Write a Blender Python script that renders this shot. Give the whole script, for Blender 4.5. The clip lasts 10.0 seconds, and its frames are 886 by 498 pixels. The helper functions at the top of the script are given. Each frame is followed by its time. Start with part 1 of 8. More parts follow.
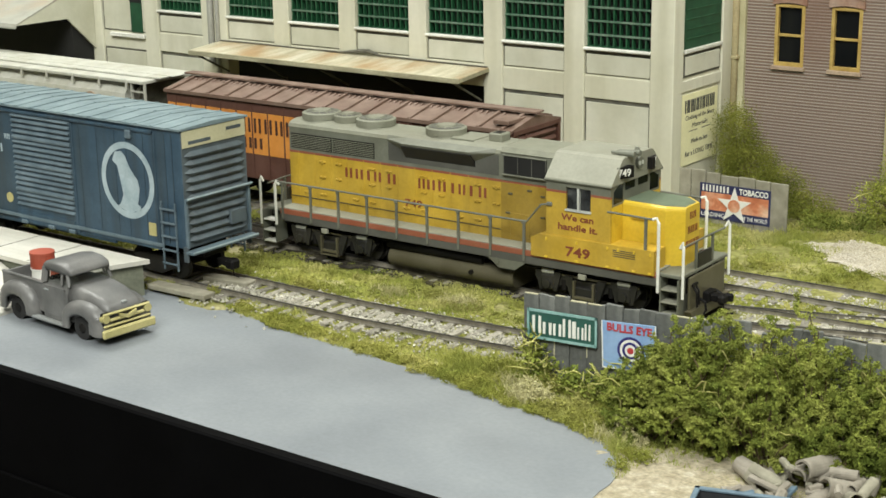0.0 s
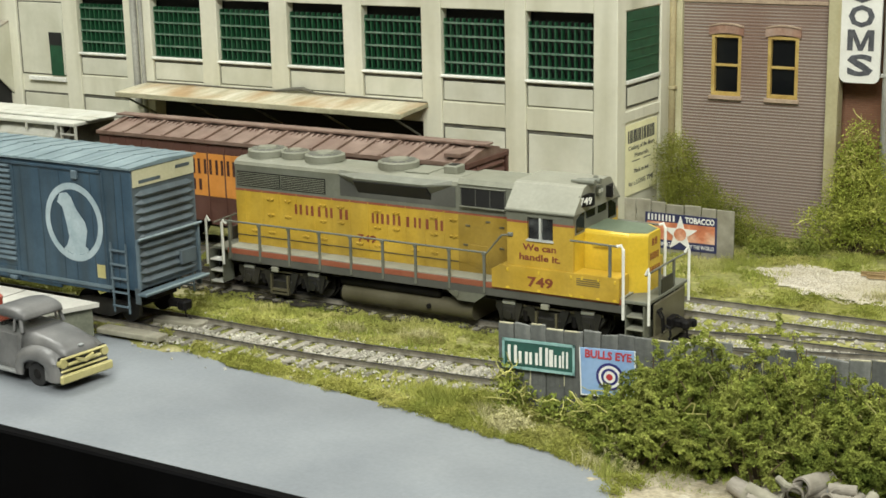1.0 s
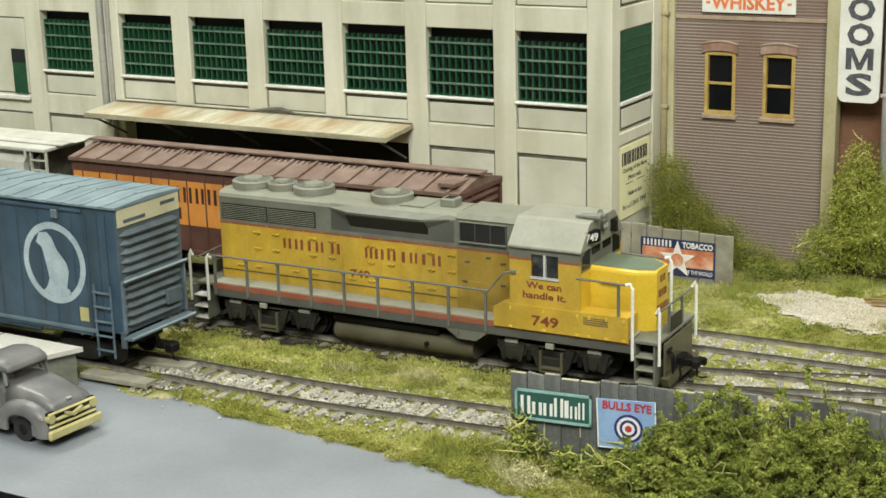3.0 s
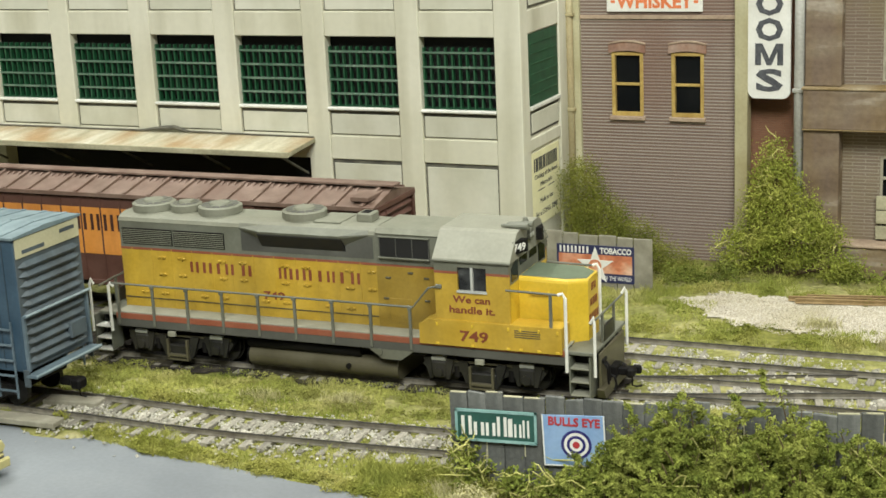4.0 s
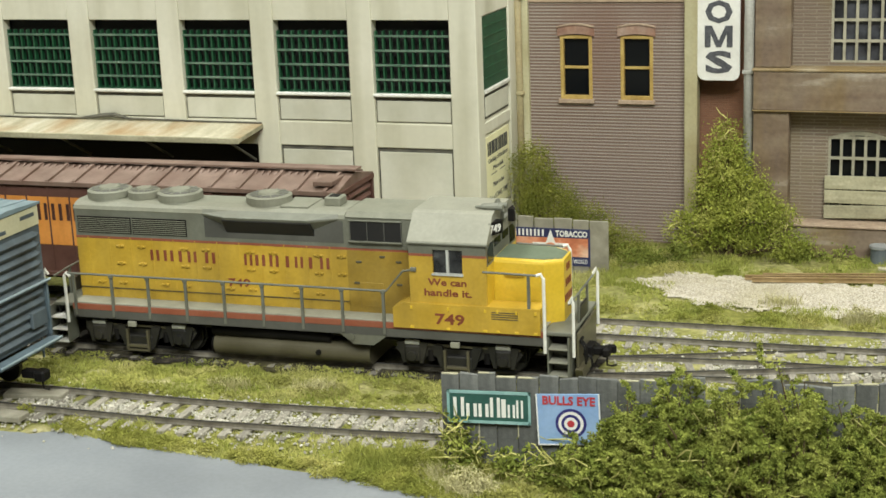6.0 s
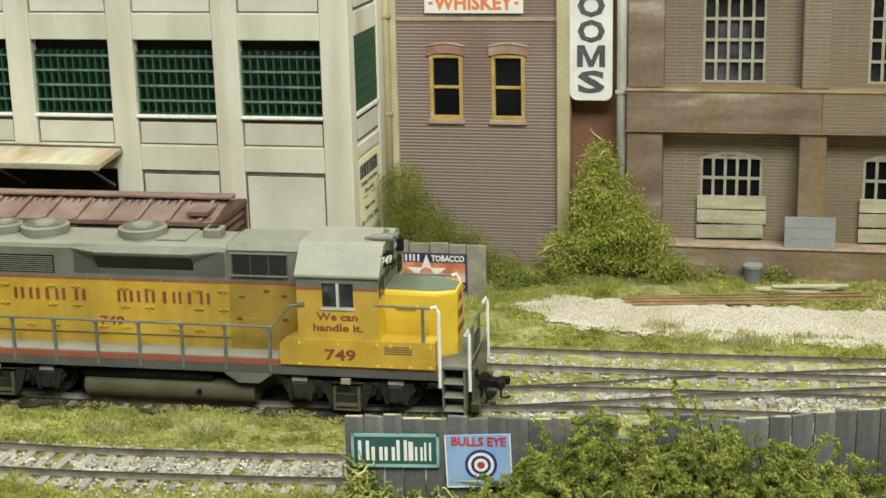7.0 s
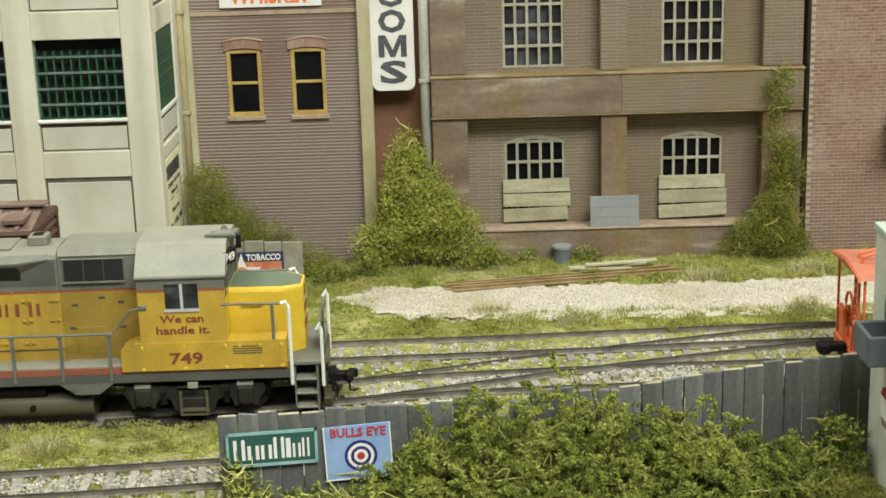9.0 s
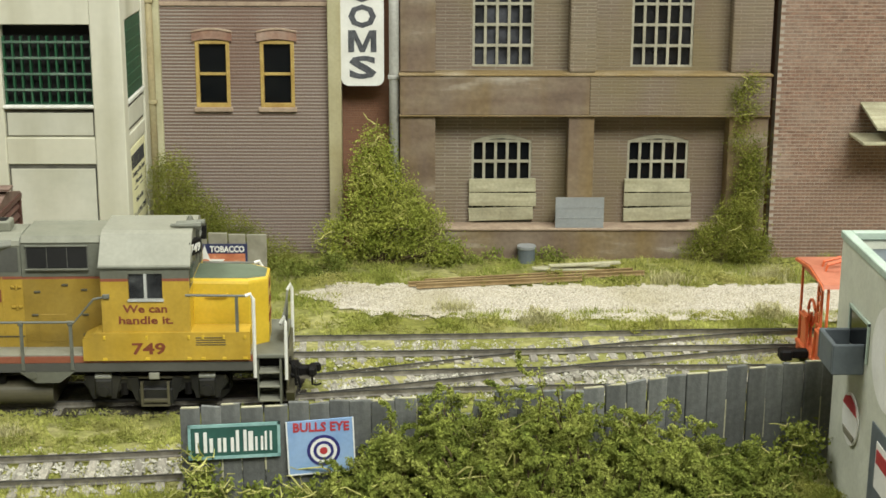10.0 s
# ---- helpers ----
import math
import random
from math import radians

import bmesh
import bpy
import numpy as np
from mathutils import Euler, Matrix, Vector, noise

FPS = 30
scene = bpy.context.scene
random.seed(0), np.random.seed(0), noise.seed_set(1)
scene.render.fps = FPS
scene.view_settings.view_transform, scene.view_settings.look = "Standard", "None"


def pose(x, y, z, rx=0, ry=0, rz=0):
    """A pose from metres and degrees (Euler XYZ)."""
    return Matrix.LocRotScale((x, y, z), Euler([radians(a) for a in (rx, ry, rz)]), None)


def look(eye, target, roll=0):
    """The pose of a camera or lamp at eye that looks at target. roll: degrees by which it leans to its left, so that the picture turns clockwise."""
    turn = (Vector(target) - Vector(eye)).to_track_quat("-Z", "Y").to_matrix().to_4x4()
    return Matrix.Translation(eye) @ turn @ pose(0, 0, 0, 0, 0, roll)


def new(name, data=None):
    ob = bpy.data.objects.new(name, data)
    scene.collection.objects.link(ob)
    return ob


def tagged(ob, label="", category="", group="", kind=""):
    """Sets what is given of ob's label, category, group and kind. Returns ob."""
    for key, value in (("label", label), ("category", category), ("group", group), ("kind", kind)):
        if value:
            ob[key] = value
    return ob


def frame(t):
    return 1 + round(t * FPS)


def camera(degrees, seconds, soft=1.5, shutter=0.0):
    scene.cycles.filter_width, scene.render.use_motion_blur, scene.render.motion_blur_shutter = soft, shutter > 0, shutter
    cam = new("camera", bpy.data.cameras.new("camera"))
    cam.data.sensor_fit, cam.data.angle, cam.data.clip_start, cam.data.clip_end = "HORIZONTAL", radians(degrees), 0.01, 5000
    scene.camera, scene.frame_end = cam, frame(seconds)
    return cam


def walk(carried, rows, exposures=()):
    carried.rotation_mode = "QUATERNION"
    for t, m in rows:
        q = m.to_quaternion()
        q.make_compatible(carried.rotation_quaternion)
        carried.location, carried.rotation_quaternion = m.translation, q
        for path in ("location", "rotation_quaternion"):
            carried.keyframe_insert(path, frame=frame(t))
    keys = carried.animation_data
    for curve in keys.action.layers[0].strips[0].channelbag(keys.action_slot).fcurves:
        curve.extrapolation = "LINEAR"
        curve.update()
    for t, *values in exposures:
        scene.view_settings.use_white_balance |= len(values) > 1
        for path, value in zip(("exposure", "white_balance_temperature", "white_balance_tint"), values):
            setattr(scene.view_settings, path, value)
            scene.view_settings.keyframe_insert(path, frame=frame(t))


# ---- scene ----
cam = camera(31.89, 10.0, soft=1.6)
PATH = [
    (0, (0.2480, -0.3734, 0.1695), (-0.0421, 0.0111, 0.0351), -0.86),
    (0.5, (0.2279, -0.3798, 0.1668), (-0.0474, 0.0196, 0.0456), -0.83),
    (1, (0.2219, -0.3871, 0.1638), (-0.0370, 0.0234, 0.0437), -1.18),
    (1.5, (0.2296, -0.3956, 0.1734), (-0.0265, 0.0150, 0.0477), -2.18),
    (2, (0.2188, -0.3873, 0.1758), (-0.0666, 0.0026, 0.0474), -3.33),
    (2.5, (0.2164, -0.3829, 0.1754), (-0.0723, 0.0058, 0.0504), -2.95),
    (3, (0.1929, -0.3766, 0.1795), (-0.0487, 0.0420, 0.0515), -1.43),
    (4.5, (0.1548, -0.3656, 0.1736), (-0.0356, 0.0794, 0.0482), -2.96),
    (5, (0.1387, -0.3717, 0.1732), (-0.0317, 0.0809, 0.0465), -2.71),
    (6.5, (0.1297, -0.3766, 0.1715), (-0.0244, 0.0807, 0.0405), -1.65),
    (7, (0.1042, -0.3661, 0.1776), (0.0019, 0.1057, 0.0471), -1.32),
    (7.5, (0.0827, -0.3638, 0.1771), (0.0360, 0.1173, 0.0491), -1.44),
    (8, (0.0637, -0.3635, 0.1732), (0.0390, 0.1191, 0.0447), -1.59),
    (8.5, (0.0596, -0.3659, 0.1720), (0.0419, 0.1167, 0.0425), -1.86),
    (9, (0.0598, -0.3666, 0.1707), (0.0545, 0.1163, 0.0412), -1.73),
    (9.5, (0.0561, -0.3671, 0.1709), (0.0597, 0.1157, 0.0410), -0.80),
    (10, (0.0566, -0.3659, 0.1700), (0.0655, 0.1168, 0.0400), 0.26),
]
walk(cam, [(t, look(eye, target, roll)) for t, eye, target, roll in PATH])

# ---- light: an exhibition hall with soft ceiling panels ----
world = bpy.data.worlds.new("hall_air")
world.use_nodes = True
world.node_tree.nodes["Background"].inputs[0].default_value = (0.95, 1.0, 0.96, 1)
world.node_tree.nodes["Background"].inputs[1].default_value = 0.36
scene.world = world


def ceiling_lamp(x, y, z, sx, sy, watts, target, tint=(0.985, 1.0, 0.93)):
    data = bpy.data.lights.new("ceiling_panel", "AREA")
    data.shape, data.size, data.size_y, data.energy, data.color = "RECTANGLE", sx, sy, watts, tint
    lamp = new("ceiling_panel", data)
    lamp.matrix_world = look((x, y, z), target)
    return lamp


ceiling_lamp(0.6, -1.4, 1.6, 1.5, 0.7, 66.0, (0, 0.1, 0))
ceiling_lamp(-0.95, 0.3, 1.85, 1.0, 0.5, 32.0, (0, 0.1, 0))
ceiling_lamp(1.05, 0.35, 1.8, 1.2, 0.6, 21.0, (0, 0.1, 0))
scene.view_settings.exposure = 0.0

MM = 0.001
rng = random.Random(7)
nrng = np.random.default_rng(11)


# ---- mesh helpers: all sizes below are millimetres ----
class Geo:
    """Collects vertices and faces in millimetres."""

    def __init__(self):
        self.v, self.f = [], []

    def add(self, verts, faces):
        n = len(self.v)
        self.v.extend(tuple(p) for p in verts)
        self.f.extend(tuple(i + n for i in face) for face in faces)
        return self

    def box(self, x0, y0, z0, x1, y1, z1, c=0.0):
        x0, x1, y0, y1, z0, z1 = min(x0, x1), max(x0, x1), min(y0, y1), max(y0, y1), min(z0, z1), max(z0, z1)
        if c <= 0:
            v = [(x, y, z) for z in (z0, z1) for y in (y0, y1) for x in (x0, x1)]
            return self.add(v, [(0, 2, 3, 1), (4, 5, 7, 6), (0, 1, 5, 4), (2, 6, 7, 3), (0, 4, 6, 2), (1, 3, 7, 5)])
        c = min(c, (x1 - x0) * 0.45, (y1 - y0) * 0.45, (z1 - z0) * 0.45)
        m = ((x0 + x1) / 2, (y0 + y1) / 2, (z0 + z1) / 2)
        h = ((x1 - x0) / 2, (y1 - y0) / 2, (z1 - z0) / 2)
        v, idx = [], {}
        for sx in (-1, 1):
            for sy in (-1, 1):
                for sz in (-1, 1):
                    for a in range(3):
                        s = (sx, sy, sz)
                        idx[s + (a,)] = len(v)
                        v.append(tuple(m[k] + s[k] * (h[k] - (0 if k == a else c)) for k in range(3)))
        f = []
        for a in range(3):
            b, d = (a + 1) % 3, (a + 2) % 3
            for s in (-1, 1):
                def key(p, q):
                    t = [0, 0, 0]
                    t[a], t[b], t[d] = s, p, q
                    return tuple(t)
                ring = [key(-1, -1), key(1, -1), key(1, 1), key(-1, 1)]
                face = [idx[k + (a,)] for k in ring]
                f.append(face if s > 0 else face[::-1])
            for p in (-1, 1):
                for q in (-1, 1):
                    def key2(s):
                        t = [0, 0, 0]
                        t[a], t[b], t[d] = s, p, q
                        return tuple(t)
                    face = [idx[key2(-1) + (b,)], idx[key2(1) + (b,)], idx[key2(1) + (d,)], idx[key2(-1) + (d,)]]
                    f.append(face if p * q > 0 else face[::-1])
        for sx in (-1, 1):
            for sy in (-1, 1):
                for sz in (-1, 1):
                    face = [idx[(sx, sy, sz, a)] for a in range(3)]
                    f.append(face if sx * sy * sz > 0 else face[::-1])
        return self.add(v, f)

    def cyl(self, a, b, r0, r1=None, n=12, cap=True):
        a, b = Vector(a), Vector(b)
        r1 = r0 if r1 is None else r1
        q = (b - a).to_track_quat("Z", "Y")
        v = []
        for p, r in ((a, r0), (b, r1)):
            for i in range(n):
                t = 2 * math.pi * i / n
                v.append(tuple(p + q @ Vector((r * math.cos(t), r * math.sin(t), 0))))
        f = [(i, (i + 1) % n, n + (i + 1) % n, n + i) for i in range(n)]
        if cap:
            f += [tuple(range(n))[::-1], tuple(range(n, 2 * n))]
        return self.add(v, f)

    def tube(self, path, r, n=6):
        pts = [Vector(p) for p in path]
        v = []
        for i, p in enumerate(pts):
            d = (pts[min(i + 1, len(pts) - 1)] - pts[max(i - 1, 0)]).normalized()
            up = Vector((0, 0, 1)) if abs(d.z) < 0.9 else Vector((0, 1, 0))
            s = d.cross(up).normalized()
            u = s.cross(d)
            rr = r[i] if isinstance(r, (list, tuple)) else r
            v += [tuple(p + rr * (math.cos(2 * math.pi * k / n) * s + math.sin(2 * math.pi * k / n) * u)) for k in range(n)]
        f = []
        for i in range(len(pts) - 1):
            f += [(i * n + k, i * n + (k + 1) % n, (i + 1) * n + (k + 1) % n, (i + 1) * n + k) for k in range(n)]
        f += [tuple(range(n))[::-1], tuple(range((len(pts) - 1) * n, len(pts) * n))]
        return self.add(v, f)

    def prism(self, poly, axis, lo, hi):
        n = len(poly)
        put = {"x": lambda p, h: (h, p[0], p[1]), "y": lambda p, h: (p[0], h, p[1]), "z": lambda p, h: (p[0], p[1], h)}[axis]
        v = [put(p, lo) for p in poly] + [put(p, hi) for p in poly]
        f = [(i, (i + 1) % n, n + (i + 1) % n, n + i) for i in range(n)]
        return self.add(v, f + [tuple(range(n))[::-1], tuple(range(n, 2 * n))])

    def loft(self, rings, cap=True):
        n = len(rings[0])
        v = [p for ring in rings for p in ring]
        f = [(j * n + i, j * n + (i + 1) % n, (j + 1) * n + (i + 1) % n, (j + 1) * n + i) for j in range(len(rings) - 1) for i in range(n)]
        if cap:
            f += [tuple(range(n))[::-1], tuple(range((len(rings) - 1) * n, len(rings) * n))]
        return self.add(v, f)

    def shift(self, x=0, y=0, z=0):
        self.v = [(a + x, b + y, c + z) for a, b, c in self.v]
        return self

    def turn(self, rx=0, ry=0, rz=0, about=(0, 0, 0)):
        m = Euler([radians(a) for a in (rx, ry, rz)]).to_matrix()
        o = Vector(about)
        self.v = [tuple(m @ (Vector(p) - o) + o) for p in self.v]
        return self

    def join(self, other):
        return self.add(other.v, other.f)


def mesh_of(name, geo, material, smooth=False, tidy=True):
    me = bpy.data.meshes.new(name)
    me.from_pydata([(a * MM, b * MM, c * MM) for a, b, c in geo.v], [], geo.f)
    if tidy:
        bm = bmesh.new()
        bm.from_mesh(me)
        bmesh.ops.recalc_face_normals(bm, faces=bm.faces)
        bm.to_mesh(me)
        bm.free()
    me.materials.append(material)
    if smooth:
        me.shade_smooth()
    me.update()
    return me


def thing(name, x, y, z, label, category, group="", kind="", turn=0.0):
    ob = new(name)
    ob.empty_display_size = 0.01
    ob.matrix_basis = pose(x * MM, y * MM, z * MM, 0, 0, turn)
    return tagged(ob, label, category, group, kind)


def part(name, geo, material, parent, label="", smooth=False, tidy=True):
    ob = new(name, mesh_of(name, geo, material, smooth, tidy))
    ob.parent = parent
    return tagged(ob, label)


def solid(name, geo, material, label, category, group="", kind="", smooth=False, tidy=True):
    ob = new(name, mesh_of(name, geo, material, smooth, tidy))
    return tagged(ob, label, category, group, kind)


def lettering(text, size, material, parent, m, name="lettering", width=None, depth=0.08, label="", spacing=1.0, bold=0.0):
    """Raised letters in the built-in font; m places the text's plane (metres), size is the letters' height in mm."""
    curve = bpy.data.curves.new(name, "FONT")
    curve.body, curve.size, curve.extrude, curve.offset = text, size * MM * 1.38, depth * MM, bold * MM
    curve.align_x, curve.space_character, curve.resolution_u = "CENTER", spacing, 2
    tmp = new("tmp", curve)
    bpy.context.view_layer.update()
    me = bpy.data.meshes.new_from_object(tmp.evaluated_get(bpy.context.evaluated_depsgraph_get()))
    bpy.data.objects.remove(tmp)
    if width:
        w = max(v.co.x for v in me.vertices) - min(v.co.x for v in me.vertices)
        me.transform(Matrix.Diagonal((width * MM / w, 1, 1, 1)))
    me.materials.clear()
    me.materials.append(material)
    ob = new(name, me)
    ob.parent = parent
    ob.matrix_basis = m
    return tagged(ob, label)


def facing(x, y, z, yaw=0.0, pitch=90.0):
    """The plane of a sign at a place in mm: yaw 0 faces -y."""
    return Matrix.Translation((x * MM, y * MM, z * MM)) @ Euler((radians(pitch), 0, radians(yaw))).to_matrix().to_4x4()


def stroke_pair(x0, x1, y0, y1, z0, z1):
    """One block of a letter's size as two plain upright bars; a narrow one is a single bar."""
    w = x1 - x0
    if w < 0.35 * (z1 - z0):
        return Geo().box(x0, y0, z0, x1, y1, z1)
    return Geo().box(x0, y0, z0, x0 + w * 0.3, y1, z1).box(x1 - w * 0.3, y0, z0, x1, y1, z1)


def word_bars(parent, material, x0, x1, z, h, y0, y1, n, rnd, label="", cover=(0.42, 0.6)):
    """Plain bars in place of a word: n blocks of a letter's size, each a part."""
    w = (x1 - x0) / n
    for i in range(n):
        k = rnd.uniform(*cover) + 0.18
        xa = x0 + i * w + w * (1 - k) / 2
        part("letter_bar", stroke_pair(xa, xa + w * k, y0, y1, z, z + h), material, parent, label)


# ---- materials ----
def rgb(r, g, b):
    return tuple((c / 255 / 12.92) if c < 10 else ((c / 255 + 0.055) / 1.055) ** 2.4 for c in (r, g, b)) + (1,)


def surface(name, stops, scale=200.0, rough=0.6, metal=0.0, bump=0.15, bump_scale=900.0, stretch=(1, 1, 1), dirt=None, dirt_scale=40.0,
            dirt_amount=0.4, dirt_stretch=(1, 1, 1), dirt_low=0.45, random_tone=0.0, island_tone=0.0, grain=0.12, bump_dist=0.0004, spec=0.5):
    """A painted, mineral or plant surface: colours over a fine noise, stains over a coarse one, and fine relief."""
    mat = bpy.data.materials.new(name)
    mat.use_nodes = True
    nt = mat.node_tree
    N, K = nt.nodes, nt.links.new
    bsdf = N["Principled BSDF"]
    co = N.new("ShaderNodeTexCoord")

    def noise_at(sc, st, detail=5.0):
        mp = N.new("ShaderNodeMapping")
        mp.inputs["Scale"].default_value = st
        K(co.outputs["Object"], mp.inputs[0])
        nz = N.new("ShaderNodeTexNoise")
        nz.inputs["Scale"].default_value, nz.inputs["Detail"].default_value = sc, detail
        K(mp.outputs[0], nz.inputs["Vector"])
        return nz

    n1 = noise_at(scale, stretch)
    ramp = N.new("ShaderNodeValToRGB")
    el = ramp.color_ramp.elements
    while len(el) < len(stops):
        el.new(0.5)
    for e, (p, c) in zip(el, stops):
        e.position, e.color = p, c
    K(n1.outputs["Fac"], ramp.inputs[0])
    col = ramp.outputs[0]
    if dirt:
        n2 = noise_at(dirt_scale, dirt_stretch, 6.0)
        mr = N.new("ShaderNodeMapRange")
        mr.inputs["From Min"].default_value, mr.inputs["From Max"].default_value = dirt_low, 0.75
        mr.inputs["To Max"].default_value = dirt_amount
        K(n2.outputs["Fac"], mr.inputs[0])
        mix = N.new("ShaderNodeMix")
        mix.data_type = "RGBA"
        K(mr.outputs[0], mix.inputs[0])
        K(col, mix.inputs[6])
        mix.inputs[7].default_value = dirt
        col = mix.outputs[2]
    hsv = N.new("ShaderNodeHueSaturation")
    K(col, hsv.inputs["Color"])
    n3 = noise_at(bump_scale, (1, 1, 1), 3.0)
    g = N.new("ShaderNodeMapRange")
    g.inputs["From Min"].default_value, g.inputs["From Max"].default_value = 0.3, 0.7
    g.inputs["To Min"].default_value, g.inputs["To Max"].default_value = 1 - grain, 1 + grain
    K(n3.outputs["Fac"], g.inputs[0])
    tone = g.outputs[0]
    for amount, kind in ((random_tone, "ShaderNodeObjectInfo"), (island_tone, "ShaderNodeNewGeometry")):
        if amount:
            src = N.new(kind)
            r = N.new("ShaderNodeMapRange")
            r.inputs["To Min"].default_value, r.inputs["To Max"].default_value = 1 - amount, 1 + amount
            K(src.outputs["Random" if kind == "ShaderNodeObjectInfo" else "Random Per Island"], r.inputs[0])
            mul = N.new("ShaderNodeMath")
            mul.operation = "MULTIPLY"
            K(tone, mul.inputs[0])
            K(r.outputs[0], mul.inputs[1])
            tone = mul.outputs[0]
    K(tone, hsv.inputs["Value"])
    K(hsv.outputs[0], bsdf.inputs["Base Color"])
    bsdf.inputs["Roughness"].default_value, bsdf.inputs["Metallic"].default_value = rough, metal
    bsdf.inputs["Specular IOR Level"].default_value = spec
    if bump:
        bp = N.new("ShaderNodeBump")
        bp.inputs["Strength"].default_value, bp.inputs["Distance"].default_value = bump, bump_dist
        K(n3.outputs["Fac"], bp.inputs["Height"])
        K(bp.outputs[0], bsdf.inputs["Normal"])
    return mat


def brickwork(name, a, b, mortar, width, row, joint=0.12, dirt=None, dirt_amount=0.5, axis="x", dirt_scale=22.0, bump=0.5, dirt_stretch=(1, 1, 0.45), stain=None):
    """Fine brick courses in the plane of a wall; sizes in mm."""
    mat = bpy.data.materials.new(name)
    mat.use_nodes = True
    nt = mat.node_tree
    N, K = nt.nodes, nt.links.new
    bsdf = N["Principled BSDF"]
    co = N.new("ShaderNodeTexCoord")
    sep, com = N.new("ShaderNodeSeparateXYZ"), N.new("ShaderNodeCombineXYZ")
    K(co.outputs["Object"], sep.inputs[0])
    along_wall = N.new("ShaderNodeMath")
    along_wall.inputs[1].default_value = 0.7
    K(sep.outputs["X" if axis == "x" else "Y"], along_wall.inputs[0])
    K(along_wall.outputs[0], com.inputs[0])
    K(sep.outputs["Z"], com.inputs[1])
    bt = N.new("ShaderNodeTexBrick")
    bt.inputs["Scale"].default_value = 1000.0
    bt.inputs["Brick Width"].default_value, bt.inputs["Row Height"].default_value = width, row
    bt.inputs["Mortar Size"].default_value, bt.inputs["Mortar Smooth"].default_value = joint, 0.3
    bt.inputs["Color1"].default_value, bt.inputs["Color2"].default_value, bt.inputs["Mortar"].default_value = a, b, mortar
    K(com.outputs[0], bt.inputs["Vector"])
    col = bt.outputs["Color"]
    nz = N.new("ShaderNodeTexNoise")
    mp = N.new("ShaderNodeMapping")
    mp.inputs["Scale"].default_value = dirt_stretch
    K(co.outputs["Object"], mp.inputs[0])
    K(mp.outputs[0], nz.inputs["Vector"])
    nz.inputs["Scale"].default_value, nz.inputs["Detail"].default_value = dirt_scale, 7.0
    mr = N.new("ShaderNodeMapRange")
    mr.inputs["From Min"].default_value, mr.inputs["From Max"].default_value, mr.inputs["To Max"].default_value = 0.4, 0.68, dirt_amount
    K(nz.outputs["Fac"], mr.inputs[0])
    mix = N.new("ShaderNodeMix")
    mix.data_type = "RGBA"
    K(mr.outputs[0], mix.inputs[0])
    K(col, mix.inputs[6])
    mix.inputs[7].default_value = dirt or mortar
    tone = mix.outputs[2]
    if stain:
        mp2, nz2, mr2, mix2 = N.new("ShaderNodeMapping"), N.new("ShaderNodeTexNoise"), N.new("ShaderNodeMapRange"), N.new("ShaderNodeMix")
        mp2.inputs["Location"].default_value, mp2.inputs["Scale"].default_value = (0.31, 0.0, 0.17), (1, 1, 0.7)
        K(co.outputs["Object"], mp2.inputs[0])
        K(mp2.outputs[0], nz2.inputs["Vector"])
        nz2.inputs["Scale"].default_value, nz2.inputs["Detail"].default_value = dirt_scale * 1.6, 8.0
        mr2.inputs["From Min"].default_value, mr2.inputs["From Max"].default_value, mr2.inputs["To Max"].default_value = 0.46, 0.7, 0.75
        K(nz2.outputs["Fac"], mr2.inputs[0])
        mix2.data_type = "RGBA"
        K(mr2.outputs[0], mix2.inputs[0])
        K(tone, mix2.inputs[6])
        mix2.inputs[7].default_value = stain
        tone = mix2.outputs[2]
    K(tone, bsdf.inputs["Base Color"])
    fine = N.new("ShaderNodeTexNoise")
    fine.inputs["Scale"].default_value = 1500.0
    K(co.outputs["Object"], fine.inputs["Vector"])
    ad = N.new("ShaderNodeMath")
    ad.operation = "MULTIPLY_ADD"
    ad.inputs[1].default_value = -1.0
    K(bt.outputs["Fac"], ad.inputs[0])
    K(fine.outputs["Fac"], ad.inputs[2])
    bp = N.new("ShaderNodeBump")
    bp.inputs["Strength"].default_value, bp.inputs["Distance"].default_value = bump, 0.0003
    K(ad.outputs[0], bp.inputs["Height"])
    K(bp.outputs[0], bsdf.inputs["Normal"])
    bsdf.inputs["Roughness"].default_value = 0.75
    return mat


def glass_dark(name, tint):
    mat = bpy.data.materials.new(name)
    mat.use_nodes = True
    b = mat.node_tree.nodes["Principled BSDF"]
    b.inputs["Base Color"].default_value, b.inputs["Roughness"].default_value, b.inputs["Specular IOR Level"].default_value = tint, 0.1, 0.2
    return mat


M_ASPHALT = surface("painted_roadway", [(0.35, rgb(114, 119, 124)), (0.65, rgb(132, 137, 141))], 18, 0.62, bump=0.12, bump_scale=700,
                    dirt=rgb(102, 104, 106), dirt_scale=12, dirt_amount=0.5, dirt_stretch=(0.5, 1.6, 1), grain=0.05)
M_FASCIA = surface("black_fascia", [(0.3, (0.001, 0.001, 0.0012, 1)), (0.8, (0.002, 0.002, 0.0024, 1))], 60, 0.7, bump=0.05, grain=0.2, spec=0.06)
M_SOIL = surface("turf_and_soil", [(0.3, rgb(104, 106, 58)), (0.48, rgb(130, 130, 78)), (0.62, rgb(152, 148, 100)), (0.78, rgb(180, 174, 140))], 90, 0.95,
                 bump=0.9, bump_scale=420, bump_dist=0.0012, dirt=rgb(104, 104, 46), dirt_scale=24, dirt_amount=0.8, grain=0.3, spec=0.1)
